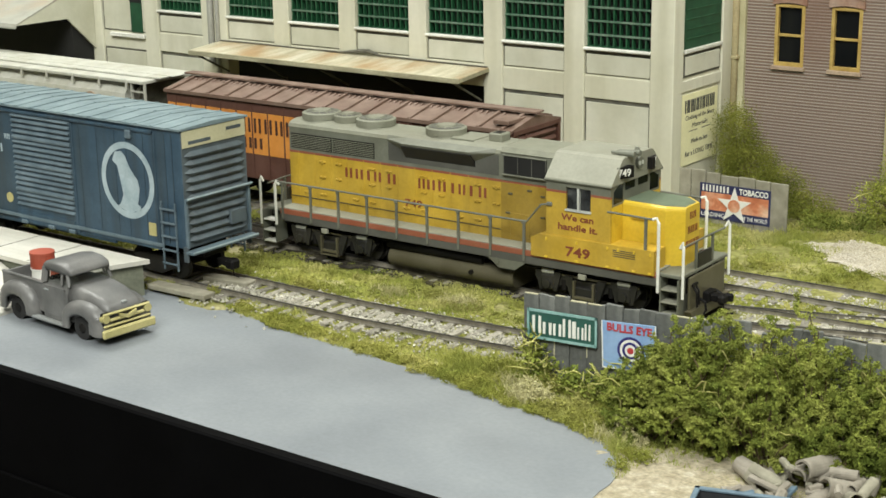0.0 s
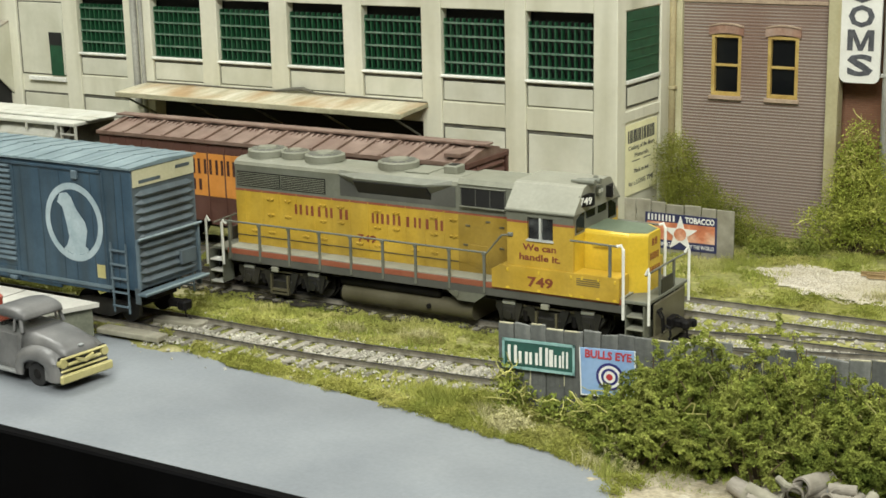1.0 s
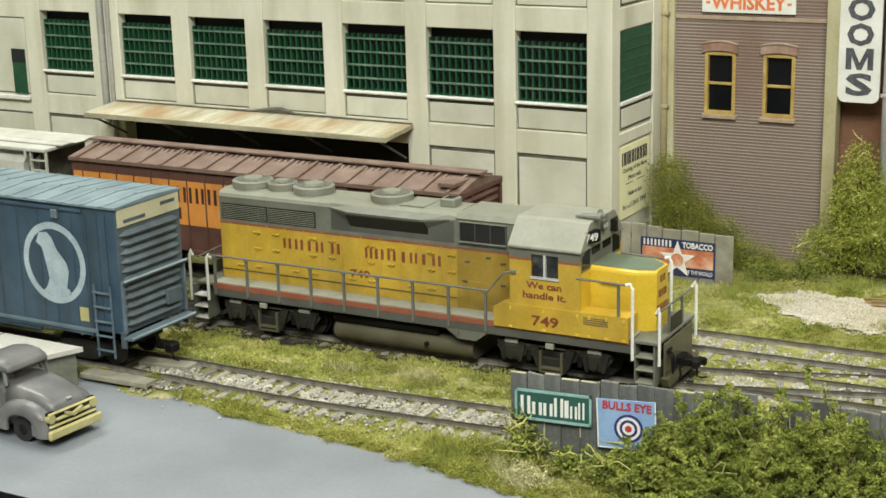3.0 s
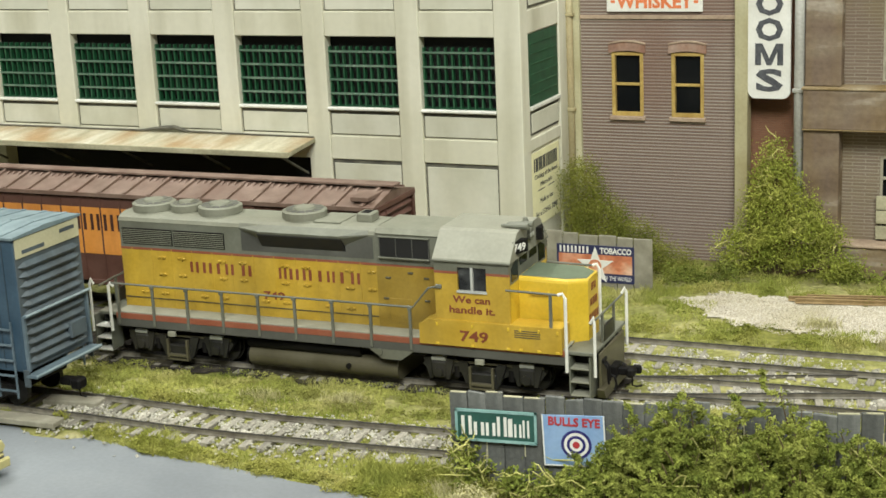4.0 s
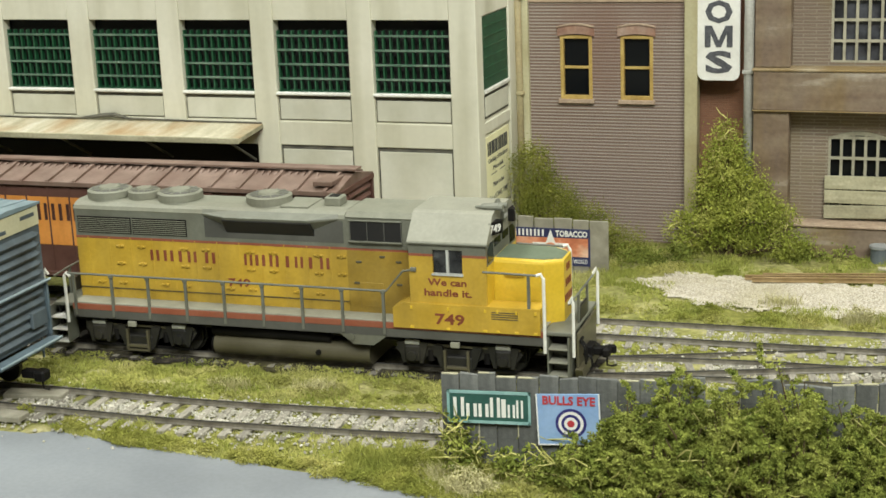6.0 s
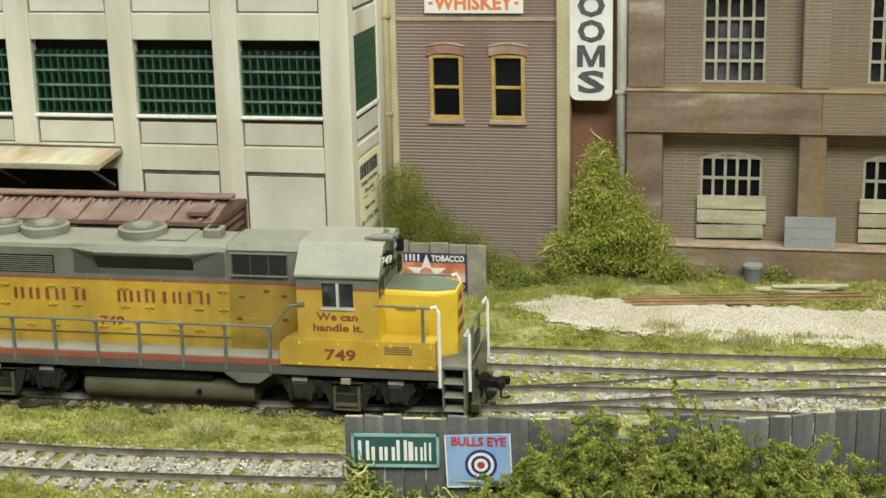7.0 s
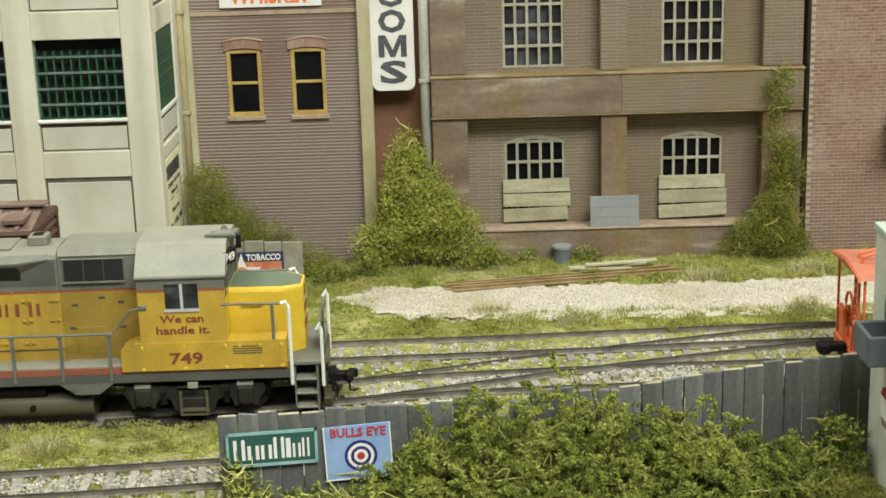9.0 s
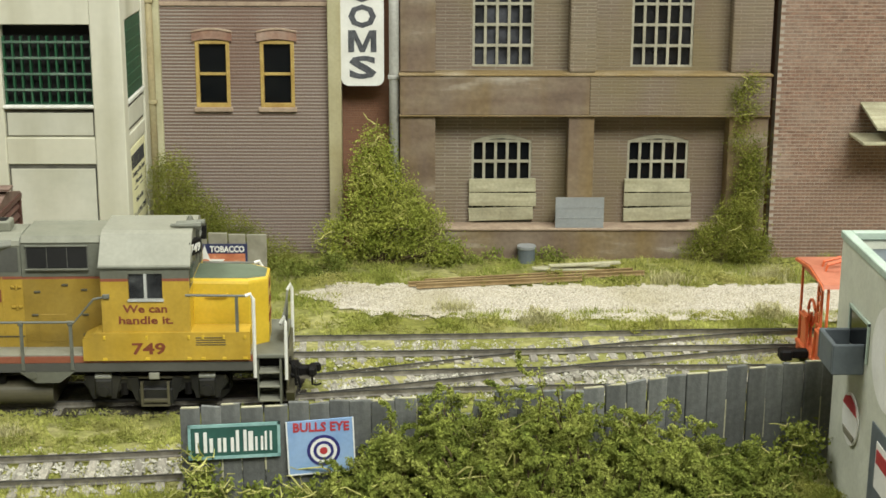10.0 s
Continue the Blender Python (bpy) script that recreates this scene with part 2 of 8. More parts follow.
M_DIRT = surface("sandy_dirt", [(0.3, rgb(142, 133, 112)), (0.55, rgb(168, 159, 138)), (0.75, rgb(188, 181, 163))], 260, 0.95, bump=0.8, bump_scale=900,
                 bump_dist=0.0008, dirt=rgb(120, 112, 74), dirt_scale=30, dirt_amount=0.5, grain=0.22, spec=0.1)
M_GRAVEL = surface("pale_gravel", [(0.3, rgb(152, 145, 129)), (0.5, rgb(177, 170, 154)), (0.7, rgb(195, 189, 176))], 1400, 0.95, bump=0.7, bump_scale=1900, island_tone=0.14,
                   bump_dist=0.0003, dirt=rgb(140, 132, 92), dirt_scale=25, dirt_amount=0.6, grain=0.25, spec=0.1)
M_STONE = surface("ballast_stone", [(0.3, rgb(132, 129, 116)), (0.6, rgb(176, 173, 160)), (0.8, rgb(206, 203, 192))], 300, 0.9, island_tone=0.28, spec=0.2)
# Dark bed colour: oily soil together with the locomotive's shadow painted in.
M_OILSHADEBED = surface("oily_shaded_trackbed_soil", [(0.3, rgb(34, 31, 27)), (0.55, rgb(56, 52, 45)), (0.75, rgb(84, 78, 66))], 260, 0.9, bump=0.8, bump_scale=700, bump_dist=0.0006, dirt=rgb(92, 88, 56), dirt_scale=30, dirt_amount=0.6, grain=0.3, spec=0.2)
M_TURF = surface("fluffy_turf", [(0.3, rgb(114, 121, 54)), (0.5, rgb(146, 146, 73)), (0.72, rgb(172, 166, 102))], 60, 0.95, bump=0, island_tone=0.2, dirt=rgb(104, 112, 40), dirt_scale=24, dirt_amount=0.7, spec=0.1)
M_GRASS = surface("static_grass", [(0.3, rgb(122, 130, 58)), (0.5, rgb(158, 160, 82)), (0.7, rgb(184, 178, 118))], 60, 0.9, bump=0, island_tone=0.2,
                  dirt=rgb(112, 130, 46), dirt_scale=18, dirt_amount=0.8, spec=0.15)
M_LEAF = surface("shrub_leaf", [(0.3, rgb(94, 106, 44)), (0.5, rgb(126, 134, 60)), (0.72, rgb(160, 164, 86))], 120, 0.85, bump=0, island_tone=0.25,
                 dirt=rgb(62, 76, 24), dirt_scale=45, dirt_amount=0.7, spec=0.15)
M_LEAF_DARK = surface("moss_foliage", [(0.3, rgb(88, 94, 38)), (0.5, rgb(118, 122, 52)), (0.72, rgb(148, 148, 74))], 120, 0.9, bump=0, island_tone=0.3, spec=0.1)
M_VINE = surface("bright_vine_leaf", [(0.3, rgb(118, 130, 50)), (0.5, rgb(148, 154, 68)), (0.72, rgb(180, 180, 98))], 90, 0.85, bump=0, island_tone=0.22,
                 dirt=rgb(84, 98, 34), dirt_scale=40, dirt_amount=0.6, spec=0.12)
M_FOAM = surface("turf_foam", [(0.3, rgb(109, 116, 55)), (0.5, rgb(141, 142, 75)), (0.72, rgb(164, 157, 102))], 40, 0.95, bump=0, island_tone=0.22,
                 dirt=rgb(88, 92, 38), dirt_scale=22, dirt_amount=0.85, spec=0.1)
M_DRYTUFT = surface("dry_tuft", [(0.3, rgb(160, 156, 108)), (0.7, rgb(192, 186, 142))], 60, 0.9, bump=0, island_tone=0.25, spec=0.1)
M_STEM = surface("pale_stem", [(0.3, rgb(150, 148, 78)), (0.7, rgb(186, 182, 112))], 300, 0.8, island_tone=0.3)
M_TWIG = surface("brown_twig", [(0.3, rgb(66, 54, 34)), (0.7, rgb(98, 82, 54))], 300, 0.9)
# Weathered rail sides, coloured lighter than the heads for light they reflect.
M_RAIL = surface("weathered_lit_rail", [(0.3, rgb(92, 88, 78)), (0.7, rgb(132, 127, 114))], 300, 0.6, metal=0.0, bump=0.2, dirt=rgb(72, 62, 50), dirt_scale=60, dirt_amount=0.6)
M_RAILTOP = surface("dark_railhead", [(0.3, rgb(52, 51, 49)), (0.7, rgb(80, 79, 75))], 200, 0.4, metal=0.3, bump=0.05)
M_TIE = surface("grey_tie_wood", [(0.3, rgb(112, 108, 98)), (0.7, rgb(152, 147, 134))], 400, 0.9, stretch=(4, 0.6, 1), random_tone=0.3)
M_CREAM = surface("cream_concrete_paint", [(0.35, rgb(200, 198, 177)), (0.65, rgb(212, 210, 192))], 22, 0.65, bump=0.06, bump_scale=400,
                  dirt=rgb(150, 146, 116), dirt_scale=30, dirt_amount=0.6, dirt_stretch=(2.0, 2.0, 0.22), grain=0.025, dirt_low=0.5)
M_CREAM2 = surface("cream_panel_paint", [(0.35, rgb(190, 190, 172)), (0.65, rgb(206, 205, 189))], 60, 0.7, bump=0.1, bump_scale=500,
                   dirt=rgb(164, 160, 134), dirt_scale=30, dirt_amount=0.5, dirt_stretch=(1.6, 1, 0.35), grain=0.025)
# Dark grey for grime and for shadow lines painted round the panels.
M_GROOVE = surface("grime_and_shade_grey", [(0.3, rgb(66, 65, 58)), (0.7, rgb(104, 102, 90))], 200, 0.9)
M_SILL = surface("white_sill_paint", [(0.3, rgb(214, 214, 206)), (0.7, rgb(230, 230, 222))], 100, 0.6, dirt=rgb(150, 146, 128), dirt_scale=80, dirt_amount=0.4)
M_GREEN = surface("green_sash_paint", [(0.3, rgb(20, 70, 42)), (0.7, rgb(34, 88, 56))], 200, 0.5, bump=0.1, dirt=rgb(84, 112, 92), dirt_scale=120, dirt_amount=0.3)
M_TRANSOM = surface("dusty_green_transom", [(0.3, rgb(66, 98, 80)), (0.7, rgb(116, 134, 118))], 160, 0.5, bump=0.1, dirt=rgb(30, 76, 52), dirt_scale=70, dirt_amount=0.6)
M_GREEN_DARK = surface("green_shutter", [(0.3, rgb(18, 62, 40)), (0.7, rgb(28, 78, 50))], 200, 0.6, bump=0.1)
def clear_glass(name):
    """Thin clear glass: mostly see-through, with a faint gloss."""
    mat = bpy.data.materials.new(name)
    mat.use_nodes = True
    N, K = mat.node_tree.nodes, mat.node_tree.links.new
    see, shine, mix = N.new("ShaderNodeBsdfTransparent"), N.new("ShaderNodeBsdfGlossy"), N.new("ShaderNodeMixShader")
    see.inputs[0].default_value, shine.inputs["Roughness"].default_value, mix.inputs[0].default_value = (0.9, 0.92, 0.9, 1), 0.06, 0.07
    K(see.outputs[0], mix.inputs[1])
    K(shine.outputs[0], mix.inputs[2])
    K(mix.outputs[0], N["Material Output"].inputs["Surface"])
    return mat


M_CLEAR = clear_glass("clear_glass")
# Near-black colour stands in for the shade inside openings.
M_VOID = surface("shade_black_interior", [(0.3, (0.006, 0.006, 0.006, 1)), (0.7, (0.012, 0.012, 0.011, 1))], 50, 0.9, bump=0)
M_ROOFTIN = surface("rust_streaked_tin", [(0.3, rgb(158, 152, 126)), (0.55, rgb(190, 184, 160)), (0.7, rgb(206, 204, 188))], 70, 0.7, stretch=(2.4, 0.5, 1),
                    dirt=rgb(152, 112, 56), dirt_scale=34, dirt_amount=0.95, dirt_stretch=(1.6, 0.8, 1), grain=0.1, dirt_low=0.42)
M_GREYWOOD = surface("weathered_board", [(0.3, rgb(70, 72, 70)), (0.5, rgb(96, 98, 95)), (0.72, rgb(138, 139, 134))], 60, 0.9, stretch=(3, 3, 0.35), bump=0.5,
                     bump_scale=800, random_tone=0.22, dirt=rgb(70, 70, 58), dirt_scale=40, dirt_amount=0.5, grain=0.15)
M_PALEWOOD = surface("pale_board", [(0.3, rgb(150, 146, 118)), (0.7, rgb(184, 180, 152))], 120, 0.9, stretch=(0.4, 3, 3), bump=0.4, random_tone=0.12,
                     dirt=rgb(110, 106, 84), dirt_scale=60, dirt_amount=0.5)
M_LUMBER = surface("fresh_lumber", [(0.3, rgb(224, 217, 198)), (0.7, rgb(242, 237, 224))], 150, 0.8, stretch=(0.4, 3, 3), random_tone=0.08)
M_DOCK = surface("white_dock_boards", [(0.3, rgb(178, 176, 167)), (0.7, rgb(196, 194, 185))], 80, 0.7, stretch=(0.3, 2, 1), dirt=rgb(170, 166, 148), dirt_scale=30,
                 dirt_amount=0.4, grain=0.05)
M_DOCKSIDE = surface("grey_green_trestle", [(0.3, rgb(92, 96, 82)), (0.7, rgb(120, 122, 106))], 100, 0.85, dirt=rgb(64, 66, 54), dirt_amount=0.6)
# Pale mortar lines and cloudy patches paint ridge highlights and sheen on the brick.
M_BRICK_A = brickwork("brown_brick", rgb(109, 88, 75), rgb(120, 99, 85), rgb(166, 157, 148), 3000.0, 1.3, 0.3, dirt=rgb(138, 124, 116), dirt_amount=0.55, bump=1.0, dirt_scale=14,
                      stain=rgb(120, 92, 79))
M_BRICK_B = brickwork("grimy_brick", rgb(120, 106, 91), rgb(132, 118, 102), rgb(156, 148, 133), 9.6, 1.3, 0.2, dirt=rgb(106, 86, 71), dirt_amount=0.7, dirt_scale=20, bump=0.9,
                      stain=rgb(126, 114, 80))
M_PLASTER = surface("soot_stained_render", [(0.3, rgb(97, 82, 70)), (0.46, rgb(115, 99, 84)), (0.6, rgb(128, 114, 97)), (0.72, rgb(172, 164, 150))], 60, 0.85, stretch=(0.5, 1, 2.2), bump=0.3, bump_scale=600,
                    dirt=rgb(126, 104, 54), dirt_scale=24, dirt_amount=0.8, dirt_stretch=(2.2, 1, 0.35), grain=0.12)
M_BRICK_S = brickwork("alley_brick", rgb(146, 98, 72), rgb(156, 108, 80), rgb(136, 104, 82), 2.4, 0.92, 0.1, dirt=rgb(80, 60, 46), dirt_amount=0.6)
M_PALEPILASTER = surface("pale_olive_pilaster", [(0.3, rgb(164, 158, 122)), (0.7, rgb(186, 182, 150))], 60, 0.75, dirt=rgb(140, 122, 76), dirt_scale=34, dirt_amount=0.6, dirt_stretch=(1, 1, 0.25), grain=0.06)
M_LINTEL = surface("brick_lintel", [(0.3, rgb(128, 94, 78)), (0.7, rgb(158, 124, 104))], 220, 0.8, dirt=rgb(182, 172, 160), dirt_scale=90, dirt_amount=0.5)
M_LEDGE = surface("rusty_ledge", [(0.3, rgb(118, 98, 60)), (0.7, rgb(140, 120, 80))], 90, 0.8, dirt=rgb(180, 170, 148), dirt_scale=60, dirt_amount=0.5, stretch=(0.5, 1, 1))
M_OCHRE = surface("ochre_window_paint", [(0.3, rgb(166, 138, 72)), (0.7, rgb(192, 166, 98))], 200, 0.6, dirt=rgb(130, 100, 50), dirt_scale=90, dirt_amount=0.4)
M_STONE_TRIM = surface("brownstone_trim", [(0.3, rgb(146, 126, 108)), (0.7, rgb(178, 158, 136))], 150, 0.8)
M_STEELSASH = surface("grey_steel_sash", [(0.3, rgb(146, 143, 124)), (0.7, rgb(174, 170, 150))], 200, 0.6)
M_PANE = glass_dark("dark_window_glass", (0.006, 0.007, 0.008, 1))
M_PIPE = surface("stained_downpipe", [(0.3, rgb(146, 138, 104)), (0.7, rgb(170, 160, 124))], 80, 0.7, dirt=rgb(150, 104, 50), dirt_scale=40, dirt_amount=0.7, dirt_stretch=(1, 1, 0.3))
M_PIPE2 = surface("grey_downpipe", [(0.3, rgb(146, 146, 138)), (0.7, rgb(172, 172, 164))], 80, 0.6, dirt=rgb(100, 96, 84), dirt_amount=0.5)
M_SIGNWHITE = surface("white_sign_paint", [(0.3, rgb(216, 216, 208)), (0.7, rgb(232, 232, 226))], 80, 0.6, dirt=rgb(176, 172, 158), dirt_scale=60, dirt_amount=0.4, grain=0.04)
M_SIGNCREAM = surface("cream_poster", [(0.3, rgb(220, 216, 170)), (0.7, rgb(234, 230, 188))], 80, 0.7, grain=0.04)
M_INK = surface("dark_sign_ink", [(0.3, rgb(34, 36, 40)), (0.7, rgb(52, 54, 58))], 200, 0.7)
M_ROOMINK = surface("worn_grey_lettering", [(0.3, rgb(58, 60, 66)), (0.7, rgb(92, 94, 98))], 500, 0.7)
M_ORANGEINK = surface("orange_sign_ink", [(0.3, rgb(208, 110, 60)), (0.7, rgb(224, 132, 84))], 200, 0.7)
M_SKGREEN = surface("green_sign_enamel", [(0.3, rgb(32, 72, 64)), (0.7, rgb(44, 88, 78))], 100, 0.45, grain=0.05)
M_SKBLUE = surface("pale_teal_border", [(0.3, rgb(112, 156, 152)), (0.7, rgb(148, 182, 178))], 100, 0.5)
M_BULLBLUE = surface("sky_blue_sign", [(0.3, rgb(122, 154, 196)), (0.7, rgb(148, 176, 208))], 120, 0.5, grain=0.05)
M_BULLNAVY = surface("navy_sign_ink", [(0.3, rgb(36, 34, 96)), (0.7, rgb(48, 46, 112))], 120, 0.5)
M_RED = surface("red_sign_ink", [(0.3, rgb(164, 48, 54)), (0.7, rgb(182, 66, 68))], 120, 0.5)
M_STARNAVY = surface("navy_tin_sign", [(0.3, rgb(40, 44, 78)), (0.7, rgb(54, 58, 92))], 120, 0.5)
M_STARORANGE = surface("orange_tin_sign", [(0.3, rgb(164, 92, 64)), (0.5, rgb(196, 124, 90)), (0.7, rgb(222, 184, 156))], 110, 0.5)


def plain(name, r, g, b, rough=0.55, metal=0.0, var=10, scale=120.0, dirt=None, amount=0.35, stretch=(1, 1, 1), grain=0.06, dscale=60.0, spec=0.5):
    lo, hi = [max(0, c - var) for c in (r, g, b)], [min(255, c + var) for c in (r, g, b)]
    return surface(name, [(0.32, rgb(*lo)), (0.68, rgb(*hi))], scale, rough, metal, bump=0.08, dirt=dirt, dirt_scale=dscale, dirt_amount=amount, dirt_stretch=stretch, grain=grain, spec=spec)


GRIME = rgb(74, 66, 48)
M_UPY = plain("armour_yellow_paint", 188, 155, 54, 0.42, var=8, dirt=rgb(136, 114, 50), amount=0.8, stretch=(1.4, 1, 0.25), dscale=50)
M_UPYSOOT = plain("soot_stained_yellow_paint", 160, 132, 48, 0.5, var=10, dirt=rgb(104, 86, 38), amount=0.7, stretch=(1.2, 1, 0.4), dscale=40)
# Brighter copy of the body yellow, painting the light on the front.
M_UPYB = plain("lit_yellow_paint", 206, 174, 52, 0.4, var=6, dirt=rgb(184, 152, 48), amount=0.3)
M_UPG = plain("harbour_mist_grey_paint", 106, 108, 96, 0.55, var=8, dirt=rgb(84, 82, 68), amount=0.6, stretch=(1.2, 1, 0.3))
M_UPGD = plain("sooty_grey_paint", 84, 84, 78, 0.6, var=8, dirt=rgb(52, 52, 48), amount=0.6)
# Roof greys are paler than the grey of the hood sides.
M_ROOFGREY = plain("paler_roof_grey", 122, 123, 108, 0.62, var=8, dirt=rgb(100, 96, 78), amount=0.55)
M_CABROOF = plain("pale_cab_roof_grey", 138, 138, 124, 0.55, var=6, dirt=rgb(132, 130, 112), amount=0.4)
M_NOSEGREEN = plain("anti_glare_green", 92, 104, 84, 0.7, var=6)
M_UPRED = plain("red_sill_stripe", 142, 82, 60, 0.5, var=8, dirt=rgb(110, 72, 50), amount=0.5)
M_UPREDL = plain("red_lettering", 124, 66, 44, 0.5, var=8)
M_BLACK = plain("grimy_black", 16, 15, 15, 0.6, var=5, dirt=rgb(36, 33, 28), amount=0.4, spec=0.2)
M_TRUCKGREY = plain("oily_truck_grey", 29, 29, 28, 0.42, var=9, dirt=rgb(62, 59, 50), amount=0.5, spec=0.5)
M_TANK = plain("dusty_fuel_tank", 84, 80, 63, 0.34, var=8, dirt=rgb(78, 74, 58), amount=0.5)
M_SILVER = plain("bright_steel", 196, 198, 192, 0.3, metal=0.2)
M_RAILGREY = plain("grey_handrail", 98, 100, 90, 0.5)
M_WHITE = plain("white_grab_iron", 222, 222, 214, 0.5, var=6)
M_GNBLUE = plain("sky_blue_car_paint", 50, 73, 90, 0.55, var=8, dirt=rgb(46, 54, 54), amount=0.85, stretch=(2.4, 1, 0.16), dscale=60)
# Faded roof blue, lifted further to paint the light from above.
M_GNROOF = plain("faded_lit_blue_roof", 116, 133, 138, 0.55, var=12, scale=90, dirt=rgb(78, 98, 106), amount=0.8, stretch=(2.6, 0.35, 1), dscale=70)
M_GNEND = plain("dusty_blue_grey_end", 76, 87, 93, 0.6, var=10, dirt=rgb(58, 60, 58), amount=0.7, stretch=(1, 1.4, 0.5), dscale=60)
# Paler blue paints the light caught by rib tops and rungs.
M_GNRIB = plain("lit_blue_rib", 92, 108, 117, 0.6, var=12, dirt=rgb(70, 86, 96), amount=0.5, dscale=140)
M_GNSTREAK = plain("dark_blue_streak", 46, 62, 74, 0.7, var=6, dirt=rgb(66, 76, 78), amount=0.6, dscale=120)
M_GNWHITE = plain("worn_white_stencil", 160, 176, 182, 0.6, var=10, dirt=rgb(104, 132, 144), amount=0.5, dscale=150)
M_BOXBROWN = plain("boxcar_red_brown", 86, 56, 46, 0.65, var=8, dirt=rgb(74, 52, 42), amount=0.6, stretch=(1.4, 1, 0.3))
M_BOXROOF = plain("rust_brown_roof", 112, 92, 80, 0.65, var=14, dirt=rgb(98, 72, 60), amount=0.7, dscale=90)
M_INKBROWN = plain("dark_brown_stencil", 66, 40, 34, 0.6, var=8)
M_BOXORANGE = plain("boxcar_orange", 204, 136, 62, 0.55, var=8, dirt=rgb(140, 84, 46), amount=0.6, stretch=(1.5, 1, 0.3))
M_HOPPER = plain("light_grey_hopper", 182, 182, 172, 0.55, var=8, dirt=rgb(150, 146, 124), amount=0.6, stretch=(1.5, 1, 0.3))
# The lighter dirt colour paints highlights on the body as well as dust.
M_TRUCKPRIMER = plain("primer_grey_paint", 98, 98, 97, 0.4, var=9, dirt=rgb(126, 124, 120), amount=0.45, dscale=110)
M_GRILLE = plain("dull_brass_trim", 178, 170, 116, 0.45, metal=0.1)
M_TYRE = plain("tyre_rubber", 30, 30, 30, 0.8)
M_DRUMRED = plain("red_drum_paint", 158, 76, 56, 0.6, dirt=rgb(120, 64, 50), amount=0.5)
M_CABOOSE = plain("caboose_orange_red", 204, 104, 60, 0.5, var=8)
M_CABOOSE2 = plain("caboose_yellow", 226, 150, 44, 0.5, var=8)
M_HOUSEGREY = plain("grey_green_siding", 198, 200, 184, 0.7, var=8, dirt=rgb(150, 150, 132), amount=0.4)
M_HOUSETRIM = plain("pale_green_trim", 168, 184, 170, 0.6)
M_HOUSEDARK = plain("dark_slate_trim", 92, 100, 104, 0.6)
M_RUST = plain("orange_rust", 138, 116, 78, 0.8, var=14, scale=200)
M_SCRAP = plain("scrap_grey_brown", 136, 130, 118, 0.7, var=18, scale=160, dirt=rgb(100, 84, 66), amount=0.6)
M_SCRAPBLUE = plain("faded_blue_steel", 92, 112, 126, 0.6, var=12)
M_PLATE = plain("galvanised_plate", 146, 150, 150, 0.45, metal=0.1, dirt=rgb(96, 92, 84), amount=0.5)
M_SOOT = plain("grey_duct_metal", 152, 152, 142, 0.55, var=8, dirt=rgb(150, 120, 80), amount=0.5)
M_TEXTGREY = plain("stencil_shadow", 120, 116, 100, 0.6)
M_HALL = plain("hall_wall_paint", 176, 174, 164, 0.9, scale=3, dscale=2.0)
M_HALLFLOOR = plain("hall_floor", 90, 84, 76, 0.7, scale=3, dscale=2.0)
M_ENDBAND = plain("yellowed_end_band", 186, 182, 150, 0.6, var=10, dirt=rgb(140, 140, 118), amount=0.5)
M_TRACKEDGE = plain("dusty_pale_blue_edge", 90, 106, 114, 0.6, var=10, dirt=rgb(90, 110, 120), amount=0.5)
M_CROSSING = plain("grey_beige_plank", 142, 138, 122, 0.85, var=14, scale=160, dirt=rgb(112, 110, 92), amount=0.6, stretch=(0.4, 2, 1))
M_CABROOFTOP = plain("faded_red_brown_roof", 172, 104, 78, 0.6, var=10)
M_BRICKPIECE = surface("single_brick", [(0.3, rgb(110, 83, 68)), (0.5, rgb(127, 100, 83)), (0.7, rgb(146, 119, 101))], 500, 0.85, bump=0.3, random_tone=0.15, island_tone=0.15,
                       dirt=rgb(156, 140, 124), dirt_scale=70, dirt_amount=0.55, grain=0.15)
M_MORTAR = plain("pale_brick_mortar", 170, 160, 146, 0.9, var=12, dirt=rgb(150, 138, 124), amount=0.5)
# Opaque cab glass; its pale mottling is a painted reflection.
M_SEETHROUGH = surface("reflection_mottled_cab_glass", [(0.4, rgb(30, 31, 32)), (0.55, rgb(56, 58, 58)), (0.7, rgb(96, 98, 97))], 150, 0.2, bump=0, grain=0.1)
M_SLATE_GREY = plain("sooty_filter_mesh", 24, 24, 24, 0.6, var=6)
M_DUCT = plain("sooty_duct", 118, 114, 102, 0.6, var=10, dirt=rgb(84, 78, 66), amount=0.6)
# Blue-grey mottling paints reflections into the factory glass.
M_REFLECTPANE = surface("reflection_mottled_factory_glass", [(0.4, rgb(16, 16, 17)), (0.56, rgb(44, 45, 48)), (0.7, rgb(84, 86, 92))], 45, 0.25, bump=0, grain=0.1, spec=0.4)
# Ballast darkened for oil and for the shadow below the locomotive.
M_STONEDARK = surface("oil_and_shade_ballast", [(0.3, rgb(44, 42, 38)), (0.6, rgb(66, 62, 56)), (0.8, rgb(96, 91, 82))], 300, 0.9, island_tone=0.28, spec=0.2)

